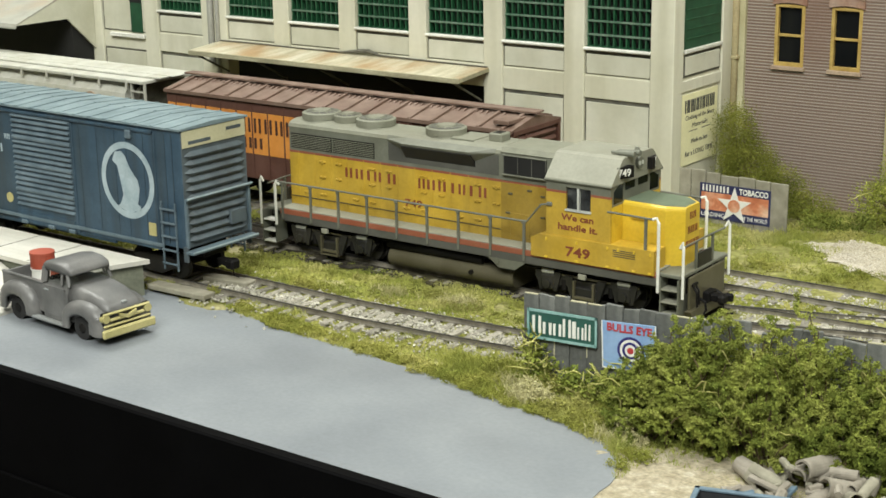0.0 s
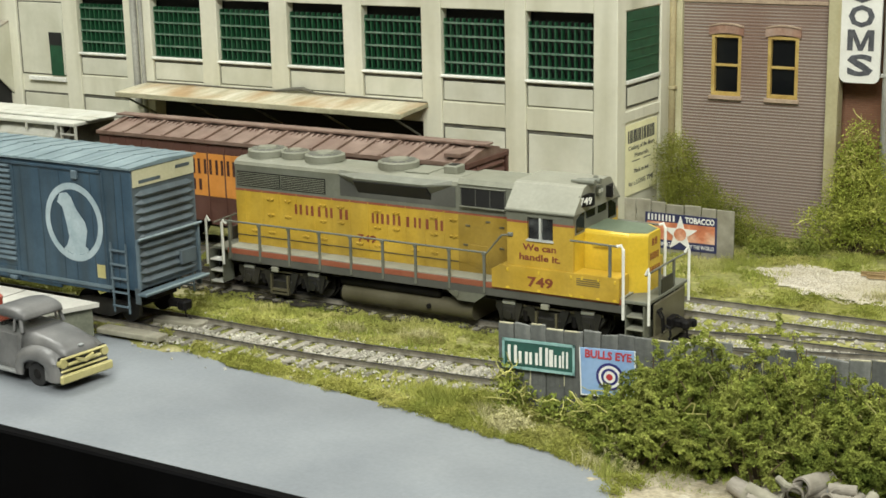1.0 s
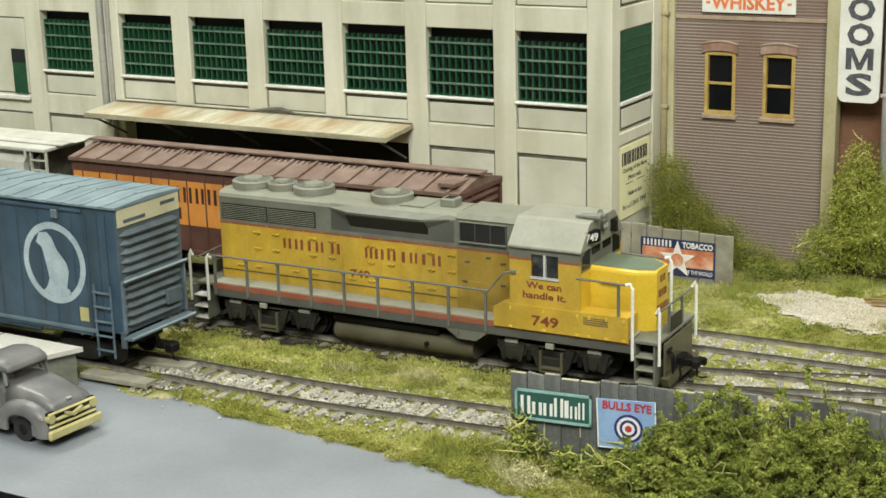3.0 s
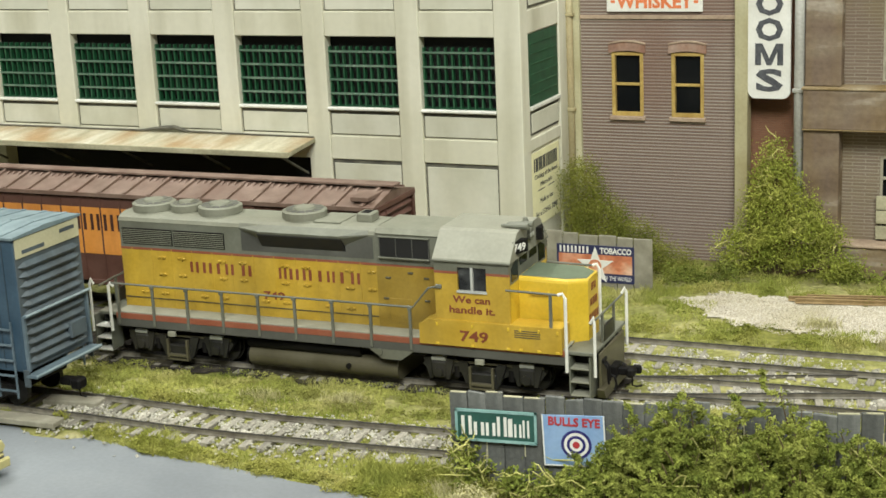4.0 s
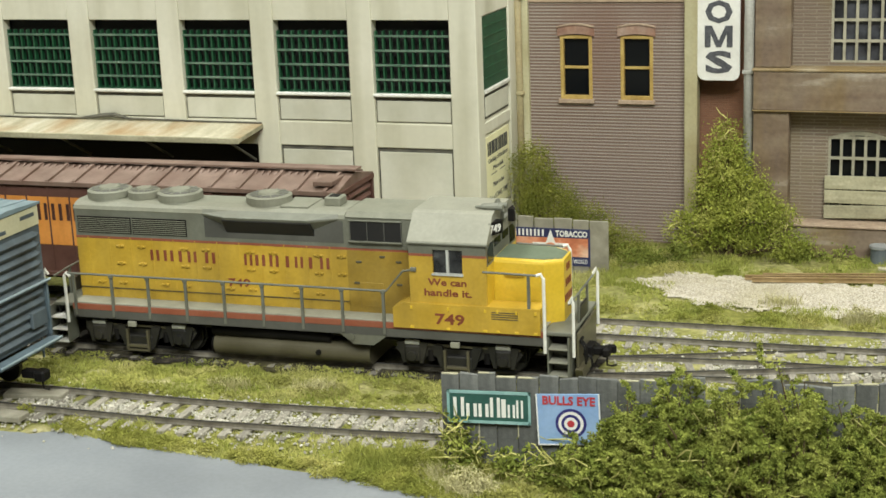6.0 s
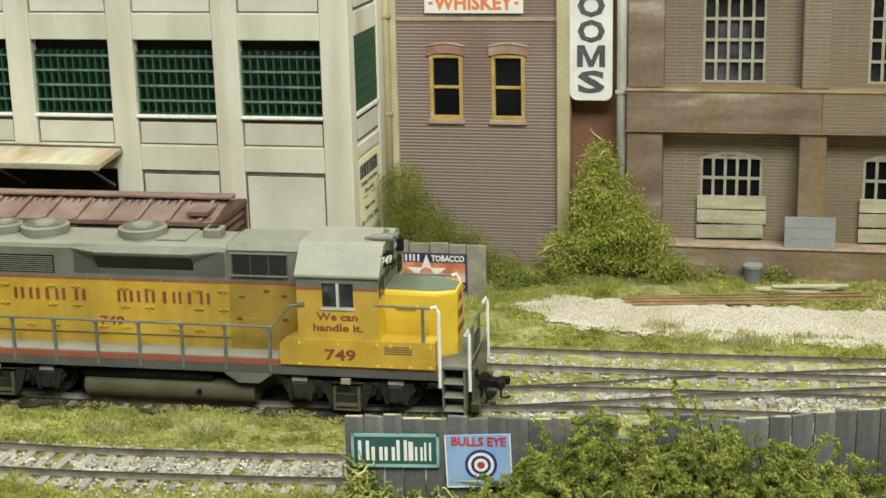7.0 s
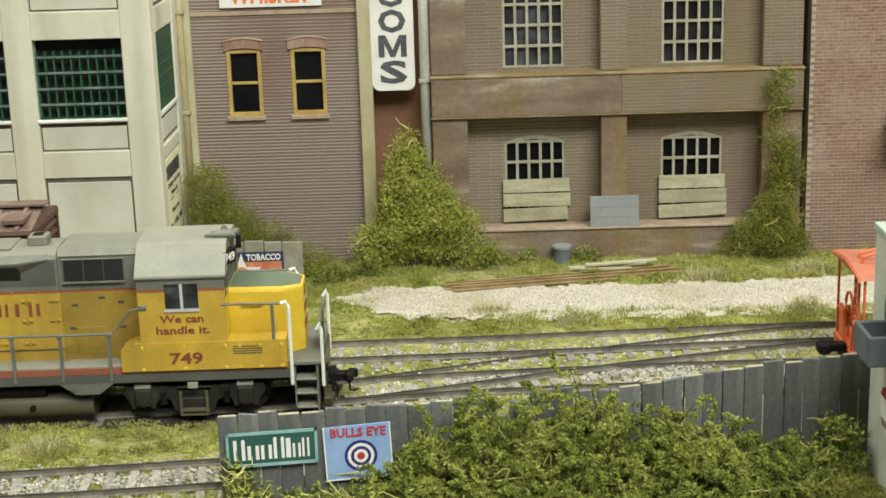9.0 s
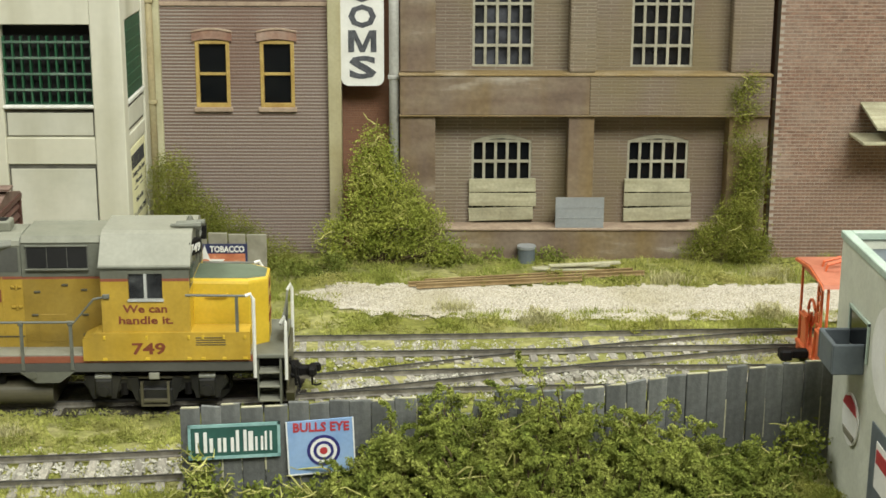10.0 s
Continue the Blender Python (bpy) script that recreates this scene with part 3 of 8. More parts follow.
# ---- the hall round the layout ----
def hall():
    g = Geo()
    g.box(-3000, -2600, -1060, 3000, -2560, 2000)
    solid("wall_south", g, M_HALL, "plain light hall wall behind the viewer", "wall", kind="structure")
    solid("wall_north", Geo().box(-3000, 1560, -1060, 3000, 1600, 2000), M_HALL, "plain light hall wall", "wall", kind="structure")
    solid("wall_west", Geo().box(-3040, -2600, -1060, -3000, 1600, 2000), M_HALL, "plain light hall wall", "wall", kind="structure")
    solid("wall_east", Geo().box(3000, -2600, -1060, 3040, 1600, 2000), M_HALL, "plain light hall wall", "wall", kind="structure")
    solid("floor", Geo().box(-3040, -2600, -1100, 3040, 1600, -1060), M_HALLFLOOR, "dark plain hall floor", "floor", kind="structure")
    solid("ceiling", Geo().box(-3040, -2600, 2000, 3040, 1600, 2040), M_HALL, "plain light hall ceiling", "ceiling", kind="structure")


hall()


# ---- ground ----
def ground_z(x, y):
    return float(np.interp(y, [-90, -12, 4, 32, 60, 92, 101, 130, 160, 205, 260], [2.0, 2.2, 3.9, 4.2, 4.4, 5.6, 7.0, 7.8, 9.2, 10.5, 10.5]))


def lumpy(x, y, z):
    return z + 0.7 * noise.noise(Vector((x / 14, y / 14, 3.1))) + 0.35 * noise.noise(Vector((x / 4.5, y / 4.5, 8.2)))


def height_sheet(x0, x1, y0, y1, step, fn):
    nx, ny = int((x1 - x0) / step) + 1, int((y1 - y0) / step) + 1
    g = Geo()
    g.v = [(x0 + i * step, y0 + j * step, fn(x0 + i * step, y0 + j * step)) for j in range(ny) for i in range(nx)]
    g.f = [(j * nx + i, j * nx + i + 1, (j + 1) * nx + i + 1, (j + 1) * nx + i) for j in range(ny - 1) for i in range(nx - 1)]
    return g


solid("ground", height_sheet(-620, 420, -87, 261, 4, lambda x, y: lumpy(x, y, ground_z(x, y))), M_SOIL, "olive-brown turf and soil of the model landscape", "ground",
      kind="structure", smooth=True, tidy=False)

PAVE_EDGE = [(-620, -4), (-300, -3), (-190, -2), (-162, 0), (-140, 3), (-118, -4), (-96, -8), (-64, -11), (-38, -14), (-15, -18), (8, -22), (28, -25), (44, -31), (54, -40), (60, -54), (62, -87)]


def pavement():
    rnd = random.Random(5)
    edge = []
    for (xa, ya), (xb, yb) in zip(PAVE_EDGE, PAVE_EDGE[1:]):
        n = max(2, int(math.hypot(xb - xa, yb - ya) / 5))
        edge += [(xa + (xb - xa) * i / n + rnd.uniform(-0.7, 0.7), ya + (yb - ya) * i / n + rnd.uniform(-0.7, 0.7)) for i in range(n)]
    edge.append(PAVE_EDGE[-1])
    poly = [(-620, -87.5)] + edge
    g = Geo().prism(poly[::-1], "z", 1.2, 3.1)
    solid("pavement", g, M_ASPHALT, "smooth blue-grey painted roadway with a ragged grass edge", "roadway", kind="structure")


pavement()
for x in (-600, 380):
    for y in (-70, 220):
        solid("trestle_leg", Geo().box(x - 22, y - 22, -1060, x + 22, y + 22, -120, 2), M_FASCIA, "plain black trestle leg below the layout", "trestle leg", "trestle legs", kind="structure")
solid("layout_frame", Geo().box(-620, -87, -120, 420, 262, 0, 1), M_FASCIA, "plain black frame that carries the layout", "frame", kind="structure")
solid("baseboard", Geo().box(-620, -92, -200, 420, -87.6, 4.6, 0.6).box(-620, -93.2, -60, 420, -92, -30, 0.4), M_FASCIA, "black fascia board along the layout's front edge", "fascia", kind="structure")


def patch(name, poly, z_off, material, label, category):
    """A thin ragged sheet that lies on the ground."""
    xs, ys = [p[0] for p in poly], [p[1] for p in poly]
    g = Geo()
    step = 1.5
    nx, ny = int((max(xs) - min(xs)) / step) + 1, int((max(ys) - min(ys)) / step) + 1
    idx = {}

    def inside(x, y):
        c = False
        for (xa, ya), (xb, yb) in zip(poly, poly[1:] + poly[:1]):
            if (ya > y) != (yb > y) and x < (xb - xa) * (y - ya) / (yb - ya) + xa:
                c = not c
        return c

    def vert(i, j):
        if (i, j) not in idx:
            x, y = min(xs) + i * step, min(ys) + j * step
            x += 1.6 * noise.noise(Vector((x / 7, y / 7, 1)))
            y += 1.6 * noise.noise(Vector((x / 7, y / 7, 5)))
            idx[i, j] = len(g.v)
            g.v.append((x, y, lumpy(x, y, ground_z(x, y)) * 0.35 + ground_z(x, y) * 0.65 + z_off))
        return idx[i, j]

    for j in range(ny):
        for i in range(nx):
            x, y = min(xs) + (i + 0.5) * step, min(ys) + (j + 0.5) * step
            if inside(x + 4 * noise.noise(Vector((x / 9, y / 9, 2))), y + 4 * noise.noise(Vector((x / 9, y / 9, 7))) + 3 * noise.noise(Vector((x / 2.6, y / 2.6, 9)))):
                g.f.append((vert(i, j), vert(i + 1, j), vert(i + 1, j + 1), vert(i, j + 1)))
    return solid(name, g, material, label, category, kind="structure", smooth=True, tidy=False)


patch("gravel_road", [(12, 166), (40, 146), (90, 139), (420, 137), (420, 178), (130, 176), (70, 176), (30, 180)], 0.7, M_GRAVEL, "pale stony gravel track beside the rails", "gravel road")
GRAVEL_LINE = lambda x: (max(137, 164 - 0.55 * max(0, x - 12)) if x < 60 else 140, 177)
patch("dirt_yard", [(46, -36), (62, -26), (100, -12), (180, -10), (330, -10), (330, -86), (60, -86), (58, -54)], 0.9, M_DIRT, "sandy bare dirt at the end of the roadway", "dirt")


# This dark patch also paints the shadow along the locomotive.
patch("oily_trackbed", [(-330, 56), (-240, 55), (-150, 56), (-70, 58), (0, 61), (18, 66), (26, 76), (16, 90), (-60, 92), (-330, 90)], 0.62, M_OILSHADEBED, "oil-dark bed under the main track with the locomotive's shadow painted in", "trackbed")


# ---- tracks ----
def along(path, step):
    """Points and headings every step mm along a polyline."""
    out, rest = [], 0.0
    for (xa, ya, za), (xb, yb, zb) in zip(path, path[1:]):
        n = math.hypot(xb - xa, yb - ya)
        s = rest
        while s < n:
            k = s / n
            out.append((xa + (xb - xa) * k, ya + (yb - ya) * k, za + (zb - za) * k, math.atan2(yb - ya, xb - xa)))
            s += step
        rest = s - n
    return out


def smooth_path(pts, n=8):
    out = []
    P = [pts[0]] + pts + [pts[-1]]
    for i in range(1, len(P) - 2):
        for k in range(n):
            t = k / n
            a, b, c, d = (np.array(P[i + j], float) for j in (-1, 0, 1, 2))
            out.append(tuple(0.5 * (2 * b + (c - a) * t + (2 * a - 5 * b + 4 * c - d) * t * t + (3 * b - a - 3 * c + d) * t ** 3)))
    return out + [tuple(pts[-1])]


TIE = Geo().box(-1.25, -14.2, -1.6, 1.25, 14.2, 0.0, 0.2)
TIE_MESH = mesh_of("tie", TIE, M_TIE)


def rail_geo(path, off):
    """A rail of flat-bottom section beside a centre line."""
    prof = [(-0.52, -1.9), (0.52, -1.9), (0.46, -1.65), (0.22, -1.35), (0.22, -0.6), (0.34, -0.42), (0.34, -0.25), (-0.34, -0.25), (-0.34, -0.42), (-0.22, -0.6), (-0.22, -1.35), (-0.46, -1.65)]
    head = [(-0.36, -0.25), (0.36, -0.25), (0.32, 0.0), (-0.32, 0.0)]
    rings, tops = [], []
    for i, p in enumerate(path):
        a, b = path[max(i - 1, 0)], path[min(i + 1, len(path) - 1)]
        h = math.atan2(b[1] - a[1], b[0] - a[0])
        nx, ny = -math.sin(h), math.cos(h)
        rings.append([(p[0] + nx * (off + u), p[1] + ny * (off + u), p[2] + w) for u, w in prof])
        tops.append([(p[0] + nx * (off + u), p[1] + ny * (off + u), p[2] + w) for u, w in head])
    return Geo().loft(rings), Geo().loft(tops)


def track(label, path, ties_from, ties_to, tie_step=6.2, offs=(-8.25, 8.25)):
    t = thing("railway_track", *path[0][:2], path[0][2], label, "railway track", group="model railway tracks", kind="structure")
    o = Vector(path[0])
    rnd = random.Random(len(label))
    for off in offs:
        body, head = rail_geo(path, off)
        r = part("rail", body.shift(-o.x, -o.y, -o.z), M_RAIL, t)
        part("railhead", head.shift(-o.x, -o.y, -o.z), M_RAILTOP, r, "dark top of the rail")
    for x, y, z, h in along(path, tie_step):
        if ties_from < x < ties_to:
            tie = new("tie", TIE_MESH)
            tie.parent = t
            tie.matrix_basis = Matrix.Translation(((x - o.x) * MM, (y - o.y) * MM, (z - o.z - 1.85 + rnd.uniform(-0.15, 0.05)) * MM)) @ Euler((0, 0, h + rnd.uniform(-0.05, 0.05))).to_matrix().to_4x4()
    return t


NEAR = smooth_path([(-600, 12, 7), (-300, 13, 7), (-150, 13.5, 7), (-90, 13.8, 7), (-45, 17, 7), (-10, 20.5, 7), (40, 26.5, 7), (120, 37, 7.2), (240, 50, 7.4)])
MAIN = smooth_path([(-600, 70, 7), (-240, 70.5, 7), (-150, 71.5, 7), (-70, 74, 7), (0, 77, 7), (22, 80.5, 7.2), (45, 86, 7.6), (85, 97, 8.2), (130, 108, 8.8), (180, 118, 9.3), (230, 120, 9.5), (400, 121, 9.5)])
BACK = smooth_path([(-600, 106, 9.5), (-200, 108, 9.5), (-65, 110, 9.5), (70, 114, 9.5), (150, 118.5, 9.5), (230, 120, 9.5), (400, 121, 9.5)])
SPUR = smooth_path([(24, 80.8, 7.2), (45, 83.2, 7.4), (70, 85, 7.6), (101, 86, 7.8), (171, 87.5, 8), (400, 88, 8)])
track("weathered siding track half buried in pale ballast and grass", NEAR, -400, 240)
track("weathered main track curving into a turnout", MAIN, -330, 190)
track("weathered rear track against the warehouse", BACK, -420, 400)
track("spur rails leaving the turnout beside the plank fence", SPUR, 96, 400)


# ---- ballast, grass, leaves ----
def stones(name, spots, label, size=(0.35, 0.85), material=None):
    """Many small uneven stones, as one mesh."""
    n = len(spots)
    r = nrng.uniform(size[0], size[1], n)[:, None, None]
    base = np.array([(1, 0, 0), (-1, 0, 0), (0, 1, 0), (0, -1, 0), (0, 0, 0.8), (0, 0, -0.8)], float)
    v = (base[None] * nrng.uniform(0.55, 1.25, (n, 6, 3)) + nrng.normal(0, 0.13, (n, 6, 3))) * r
    a = nrng.uniform(0, 2 * math.pi, n)
    c, s = np.cos(a)[:, None], np.sin(a)[:, None]
    v = np.stack([v[..., 0] * c - v[..., 1] * s, v[..., 0] * s + v[..., 1] * c, v[..., 2]], -1) + np.array(spots)[:, None, :]
    tri = np.array([(0, 2, 4), (2, 1, 4), (1, 3, 4), (3, 0, 4), (2, 0, 5), (1, 2, 5), (3, 1, 5), (0, 3, 5)])
    f = (tri[None] + 6 * np.arange(n)[:, None, None]).reshape(-1, 3)
    me = bpy.data.meshes.new(name)
    me.from_pydata((v.reshape(-1, 3) * MM).tolist(), [], f.tolist())
    me.materials.append(material or M_STONE)
    return tagged(new(name, me), label, "ballast", kind="stuff")


def ballast_spots(path, x0, x1, n, spread, rnd):
    pts = [p for p in along(path, 1.0) if x0 < p[0] < x1]
    out = []
    for _ in range(n):
        x, y, z, h = rnd.choice(pts)
        u = rnd.gauss(0, spread)
        if 7.0 < abs(u) < 9.6:
            continue
        if noise.noise(Vector((x / 11, (y + u) / 8, 4))) < -0.22:
            continue
        X, Y = x - math.sin(h) * u, y + math.cos(h) * u
        out.append((X + rnd.uniform(-1, 1), Y, z - 2.1 + rnd.uniform(-0.5, 0.25) - 0.09 * max(0, abs(u) - 12)))
    return out


rb = random.Random(21)
stones("ballast", ballast_spots(NEAR, -150, 60, 6200, 8.5, rb), "pale grey-white ballast chips round the siding's ties")
stones("ballast", ballast_spots(MAIN, 4, 190, 6200, 9.0, rb), "pale grey-white ballast chips round the main track's ties")
# Only this stretch is dark: old oil plus painted locomotive shadow.
stones("ballast", ballast_spots(MAIN, -300, 8, 15000, 7.6, rb), "main track ballast chips darkened for oil and for the locomotive's shadow", material=M_STONEDARK)
stones("ballast", ballast_spots(SPUR, 30, 200, 4200, 8.0, rb), "pale grey-white ballast chips round the spur's ties")
stones("ballast", ballast_spots(BACK, -120, 260, 8500, 9.0, rb), "pale grey-white ballast chips round the rear track's ties")


rs = random.Random(77)
pebbles = []
while len(pebbles) < 20000:
    gx, k = rs.uniform(24, 300), rs.random()
    y0, y1 = GRAVEL_LINE(gx)
    gy = y0 + (y1 - y0) * k
    if min(k, 1 - k) < 0.12 and noise.noise(Vector((gx / 6, gy / 6, 3))) < 0.1:
        continue
    pebbles.append((gx, gy, ground_z(gx, gy) + 0.75 + 0.35 * noise.noise(Vector((gx / 14, gy / 14, 3.1))) * 0.7))
stones("gravel", pebbles, "small pale stones strewn over the gravel track", (0.16, 0.36), M_GRAVEL)["category"] = "gravel"


def grass(name, spots, heights, label, material=None, lean=0.75, width=0.13):
    """Thin upright blades, one mesh."""
    n = len(spots)
    p = np.array(spots, float)
    h = np.array(heights, float)
    a = nrng.uniform(0, 2 * math.pi, n)
    b = nrng.uniform(0, 2 * math.pi, n)
    w = nrng.uniform(0.6, 1.4, n) * width
    side = np.stack([np.cos(a), np.sin(a), 0 * a], -1) * w[:, None]
    tip = np.stack([np.cos(b) * h * lean * nrng.uniform(0, 1, n), np.sin(b) * h * lean * nrng.uniform(0, 1, n), h], -1)
    mid = tip * np.array([0.35, 0.35, 0.55])
    v = np.stack([p - side, p + side, p + mid + side * 0.7, p + mid - side * 0.7, p + tip], 1).reshape(-1, 3) * MM
    k = 5 * np.arange(n)[:, None]
    f = (k + np.array([[0, 1, 2, 3]])).tolist() + (k + np.array([[3, 2, 4]])).tolist()
    me = bpy.data.meshes.new(name)
    me.from_pydata(v.tolist(), [], f)
    me.materials.append(material or M_GRASS)
    return tagged(new(name, me), label, "grass", kind="stuff")


def foam_strip(label, x0, x1, lo, hi, n, rnd, thr=-0.1, size=(0.35, 0.95)):
    """Granules of ground foam that lie in patches."""
    spots = []
    for _ in range(n):
        x = rnd.uniform(x0, x1)
        y = rnd.uniform(lo(x), hi(x))
        d = noise.noise(Vector((x / 12, y / 9, 12.3))) + 0.6 * noise.noise(Vector((x / 4, y / 4, 2.3)))
        if d > thr:
            spots.append((x, y, lumpy(x, y, ground_z(x, y)) + 0.2 + 0.9 * max(0, d) * rnd.random()))
    ob = stones("turf_foam", spots, label, size, M_FOAM)
    ob["category"] = "turf"
    return ob


def tuft(x, y, tall, n, rnd, spread=3.6):
    n, tall = int(n * 2.2), tall * 0.85
    pts = [(x + rnd.gauss(0, spread), y + rnd.gauss(0, spread * 0.6)) for _ in range(n)]
    return [(a, b, ground_z(a, b) - 0.2) for a, b in pts], [tall * rnd.uniform(0.5, 1.15) for _ in range(n)]


def pave_y(x):
    return float(np.interp(x, [p[0] for p in PAVE_EDGE[:-1]], [p[1] for p in PAVE_EDGE[:-1]]))


def y_of(path, x):
    return float(np.interp(x, [p[0] for p in path], [p[1] for p in path]))


def grass_strip(label, x0, x1, lo, hi, n, tall, rnd, thr=-0.12, scale=13.0):
    spots, hs = [], []
    n, tall = n * 1.6, tall * 0.88
    while len(spots) < n:
        x = rnd.uniform(x0, x1)
        a, b = lo(x), hi(x)
        y = rnd.uniform(a, b)
        d = noise.noise(Vector((x / scale, y / (scale * 0.7), 12.3))) + 0.5 * noise.noise(Vector((x / 4, y / 4, 2.3)))
        if d < thr + rnd.uniform(-0.15, 0.15):
            n -= 0.35
            continue
        spots.append((x, y, ground_z(x, y) - 0.2))
        hs.append(tall * rnd.uniform(0.45, 1.2) * (0.6 + 0.9 * max(0, d)))
    return grass("grass", spots, hs, label)


rg = random.Random(3)
grass_strip("yellow-green static grass along the roadway's edge", -170, 40, lambda x: pave_y(x) - 1.5, lambda x: y_of(NEAR, x) - 9, 9000, 3.0, rg, -0.25)
grass_strip("yellow-green static grass between the tracks", -330, 60, lambda x: y_of(NEAR, x) + 10, lambda x: y_of(MAIN, x) - 11, 26000, 2.4, rg, -0.2)
grass_strip("sparse grass between the rails of the siding", -140, 30, lambda x: y_of(NEAR, x) - 6, lambda x: y_of(NEAR, x) + 6, 2200, 1.6, rg, 0.05)
grass_strip("yellow-green grass between main and rear track", -240, 60, lambda x: y_of(MAIN, x) + 11, lambda x: y_of(BACK, x) - 11, 9000, 2.2, rg, -0.1)
grass_strip("sparse grass between the rails of the rear track", -130, 260, lambda x: y_of(BACK, x) - 6, lambda x: y_of(BACK, x) + 6, 3500, 1.6, rg, 0.0)
grass_strip("tufty grass between rear track and warehouse", -140, 260, lambda x: y_of(BACK, x) + 10.5, lambda x: 148 if x > 30 else 167, 17000, 3.2, rg, -0.12)
grass_strip("grass strip between fence and curving track", 60, 210, lambda x: 24 + 0.16 * x, lambda x: y_of(MAIN, x) - 10, 7000, 2.2, rg, -0.15)
grass_strip("grass below the brick walls", 0, 260, lambda x: 177, lambda x: 209, 9000, 3.4, rg, -0.1)
grass_strip("grass by the advertising board", -48, 18, lambda x: 160, lambda x: 176, 4000, 4.0, rg, -0.25)
grass_strip("grass beside the plank ramp", -260, -194, lambda x: -68, lambda x: -59, 2200, 4.5, rg, -0.4)
grass_strip("yellow-green grass in front of the fence", -30, 60, lambda x: pave_y(x) - 1, lambda x: 2 + 0.12 * max(x, 0), 8000, 4.5, rg, -0.3)
grass_strip("bright grass at the foot of the bushes", 60, 190, lambda x: -34, lambda x: 12, 7000, 4.5, rg, -0.2)

foam_strip("clumpy yellow-green turf along the roadway", -175, 60, lambda x: pave_y(x) - 0.5, lambda x: y_of(NEAR, x) - 9.5, 9000, rg, -0.2)
foam_strip("clumpy olive turf between siding and main track", -330, 60, lambda x: y_of(NEAR, x) + 10, lambda x: y_of(MAIN, x) - 11, 22000, rg, -0.1)
foam_strip("clumpy olive turf between main and rear track", -240, 70, lambda x: y_of(MAIN, x) + 11, lambda x: y_of(BACK, x) - 11, 8000, rg, -0.05)
foam_strip("clumpy olive turf behind the rear track", -140, 260, lambda x: y_of(BACK, x) + 10.5, lambda x: 146 if x > 30 else 166, 14000, rg, -0.05)
foam_strip("clumpy turf between fence and tracks", 40, 240, lambda x: 26 + 0.1 * x, lambda x: 76, 9000, rg, -0.05)
foam_strip("clumpy turf before the fence", -20, 180, lambda x: pave_y(x) - 1 if x < 60 else -30, lambda x: 2 + 0.12 * max(x, 0), 14000, rg, -0.15, (0.4, 1.2))
foam_strip("bright fluffy turf at the foot of the bush", 110, 190, lambda x: -34, lambda x: 8, 12000, rg, -0.35, (0.5, 1.3))
foam_strip("clumpy turf below the brick walls", 0, 260, lambda x: 178, lambda x: 210, 9000, rg, -0.05)
spots, hs = [], []
for tx, ty, th, tn in ((8, -17, 6, 200), (44, -27, 6, 200), (-2, -8, 5, 200), (98, 137, 6, 160), (178, 142, 6, 160), (150, 180, 6, 240), (190, 186, 6, 240),
                       (30, 42, 5, 200), (-88, 40, 4, 200), (-60, 46, 4, 180), (70, 150, 5, 160), (122, 34, 5, 220)):
    a, b = tuft(tx, ty, th, tn, rg)
    spots += a
    hs += b
grass("dry_grass", spots, hs, "pale dry grass tufts", M_DRYTUFT, lean=0.9, width=0.12)

# ---- cream warehouse ----
PITCH, BAY_W = 40.6, 30.8
BAYS = [(-54.6 - PITCH * i) for i in range(6)] + [-305.6]      # right edge of each window bay


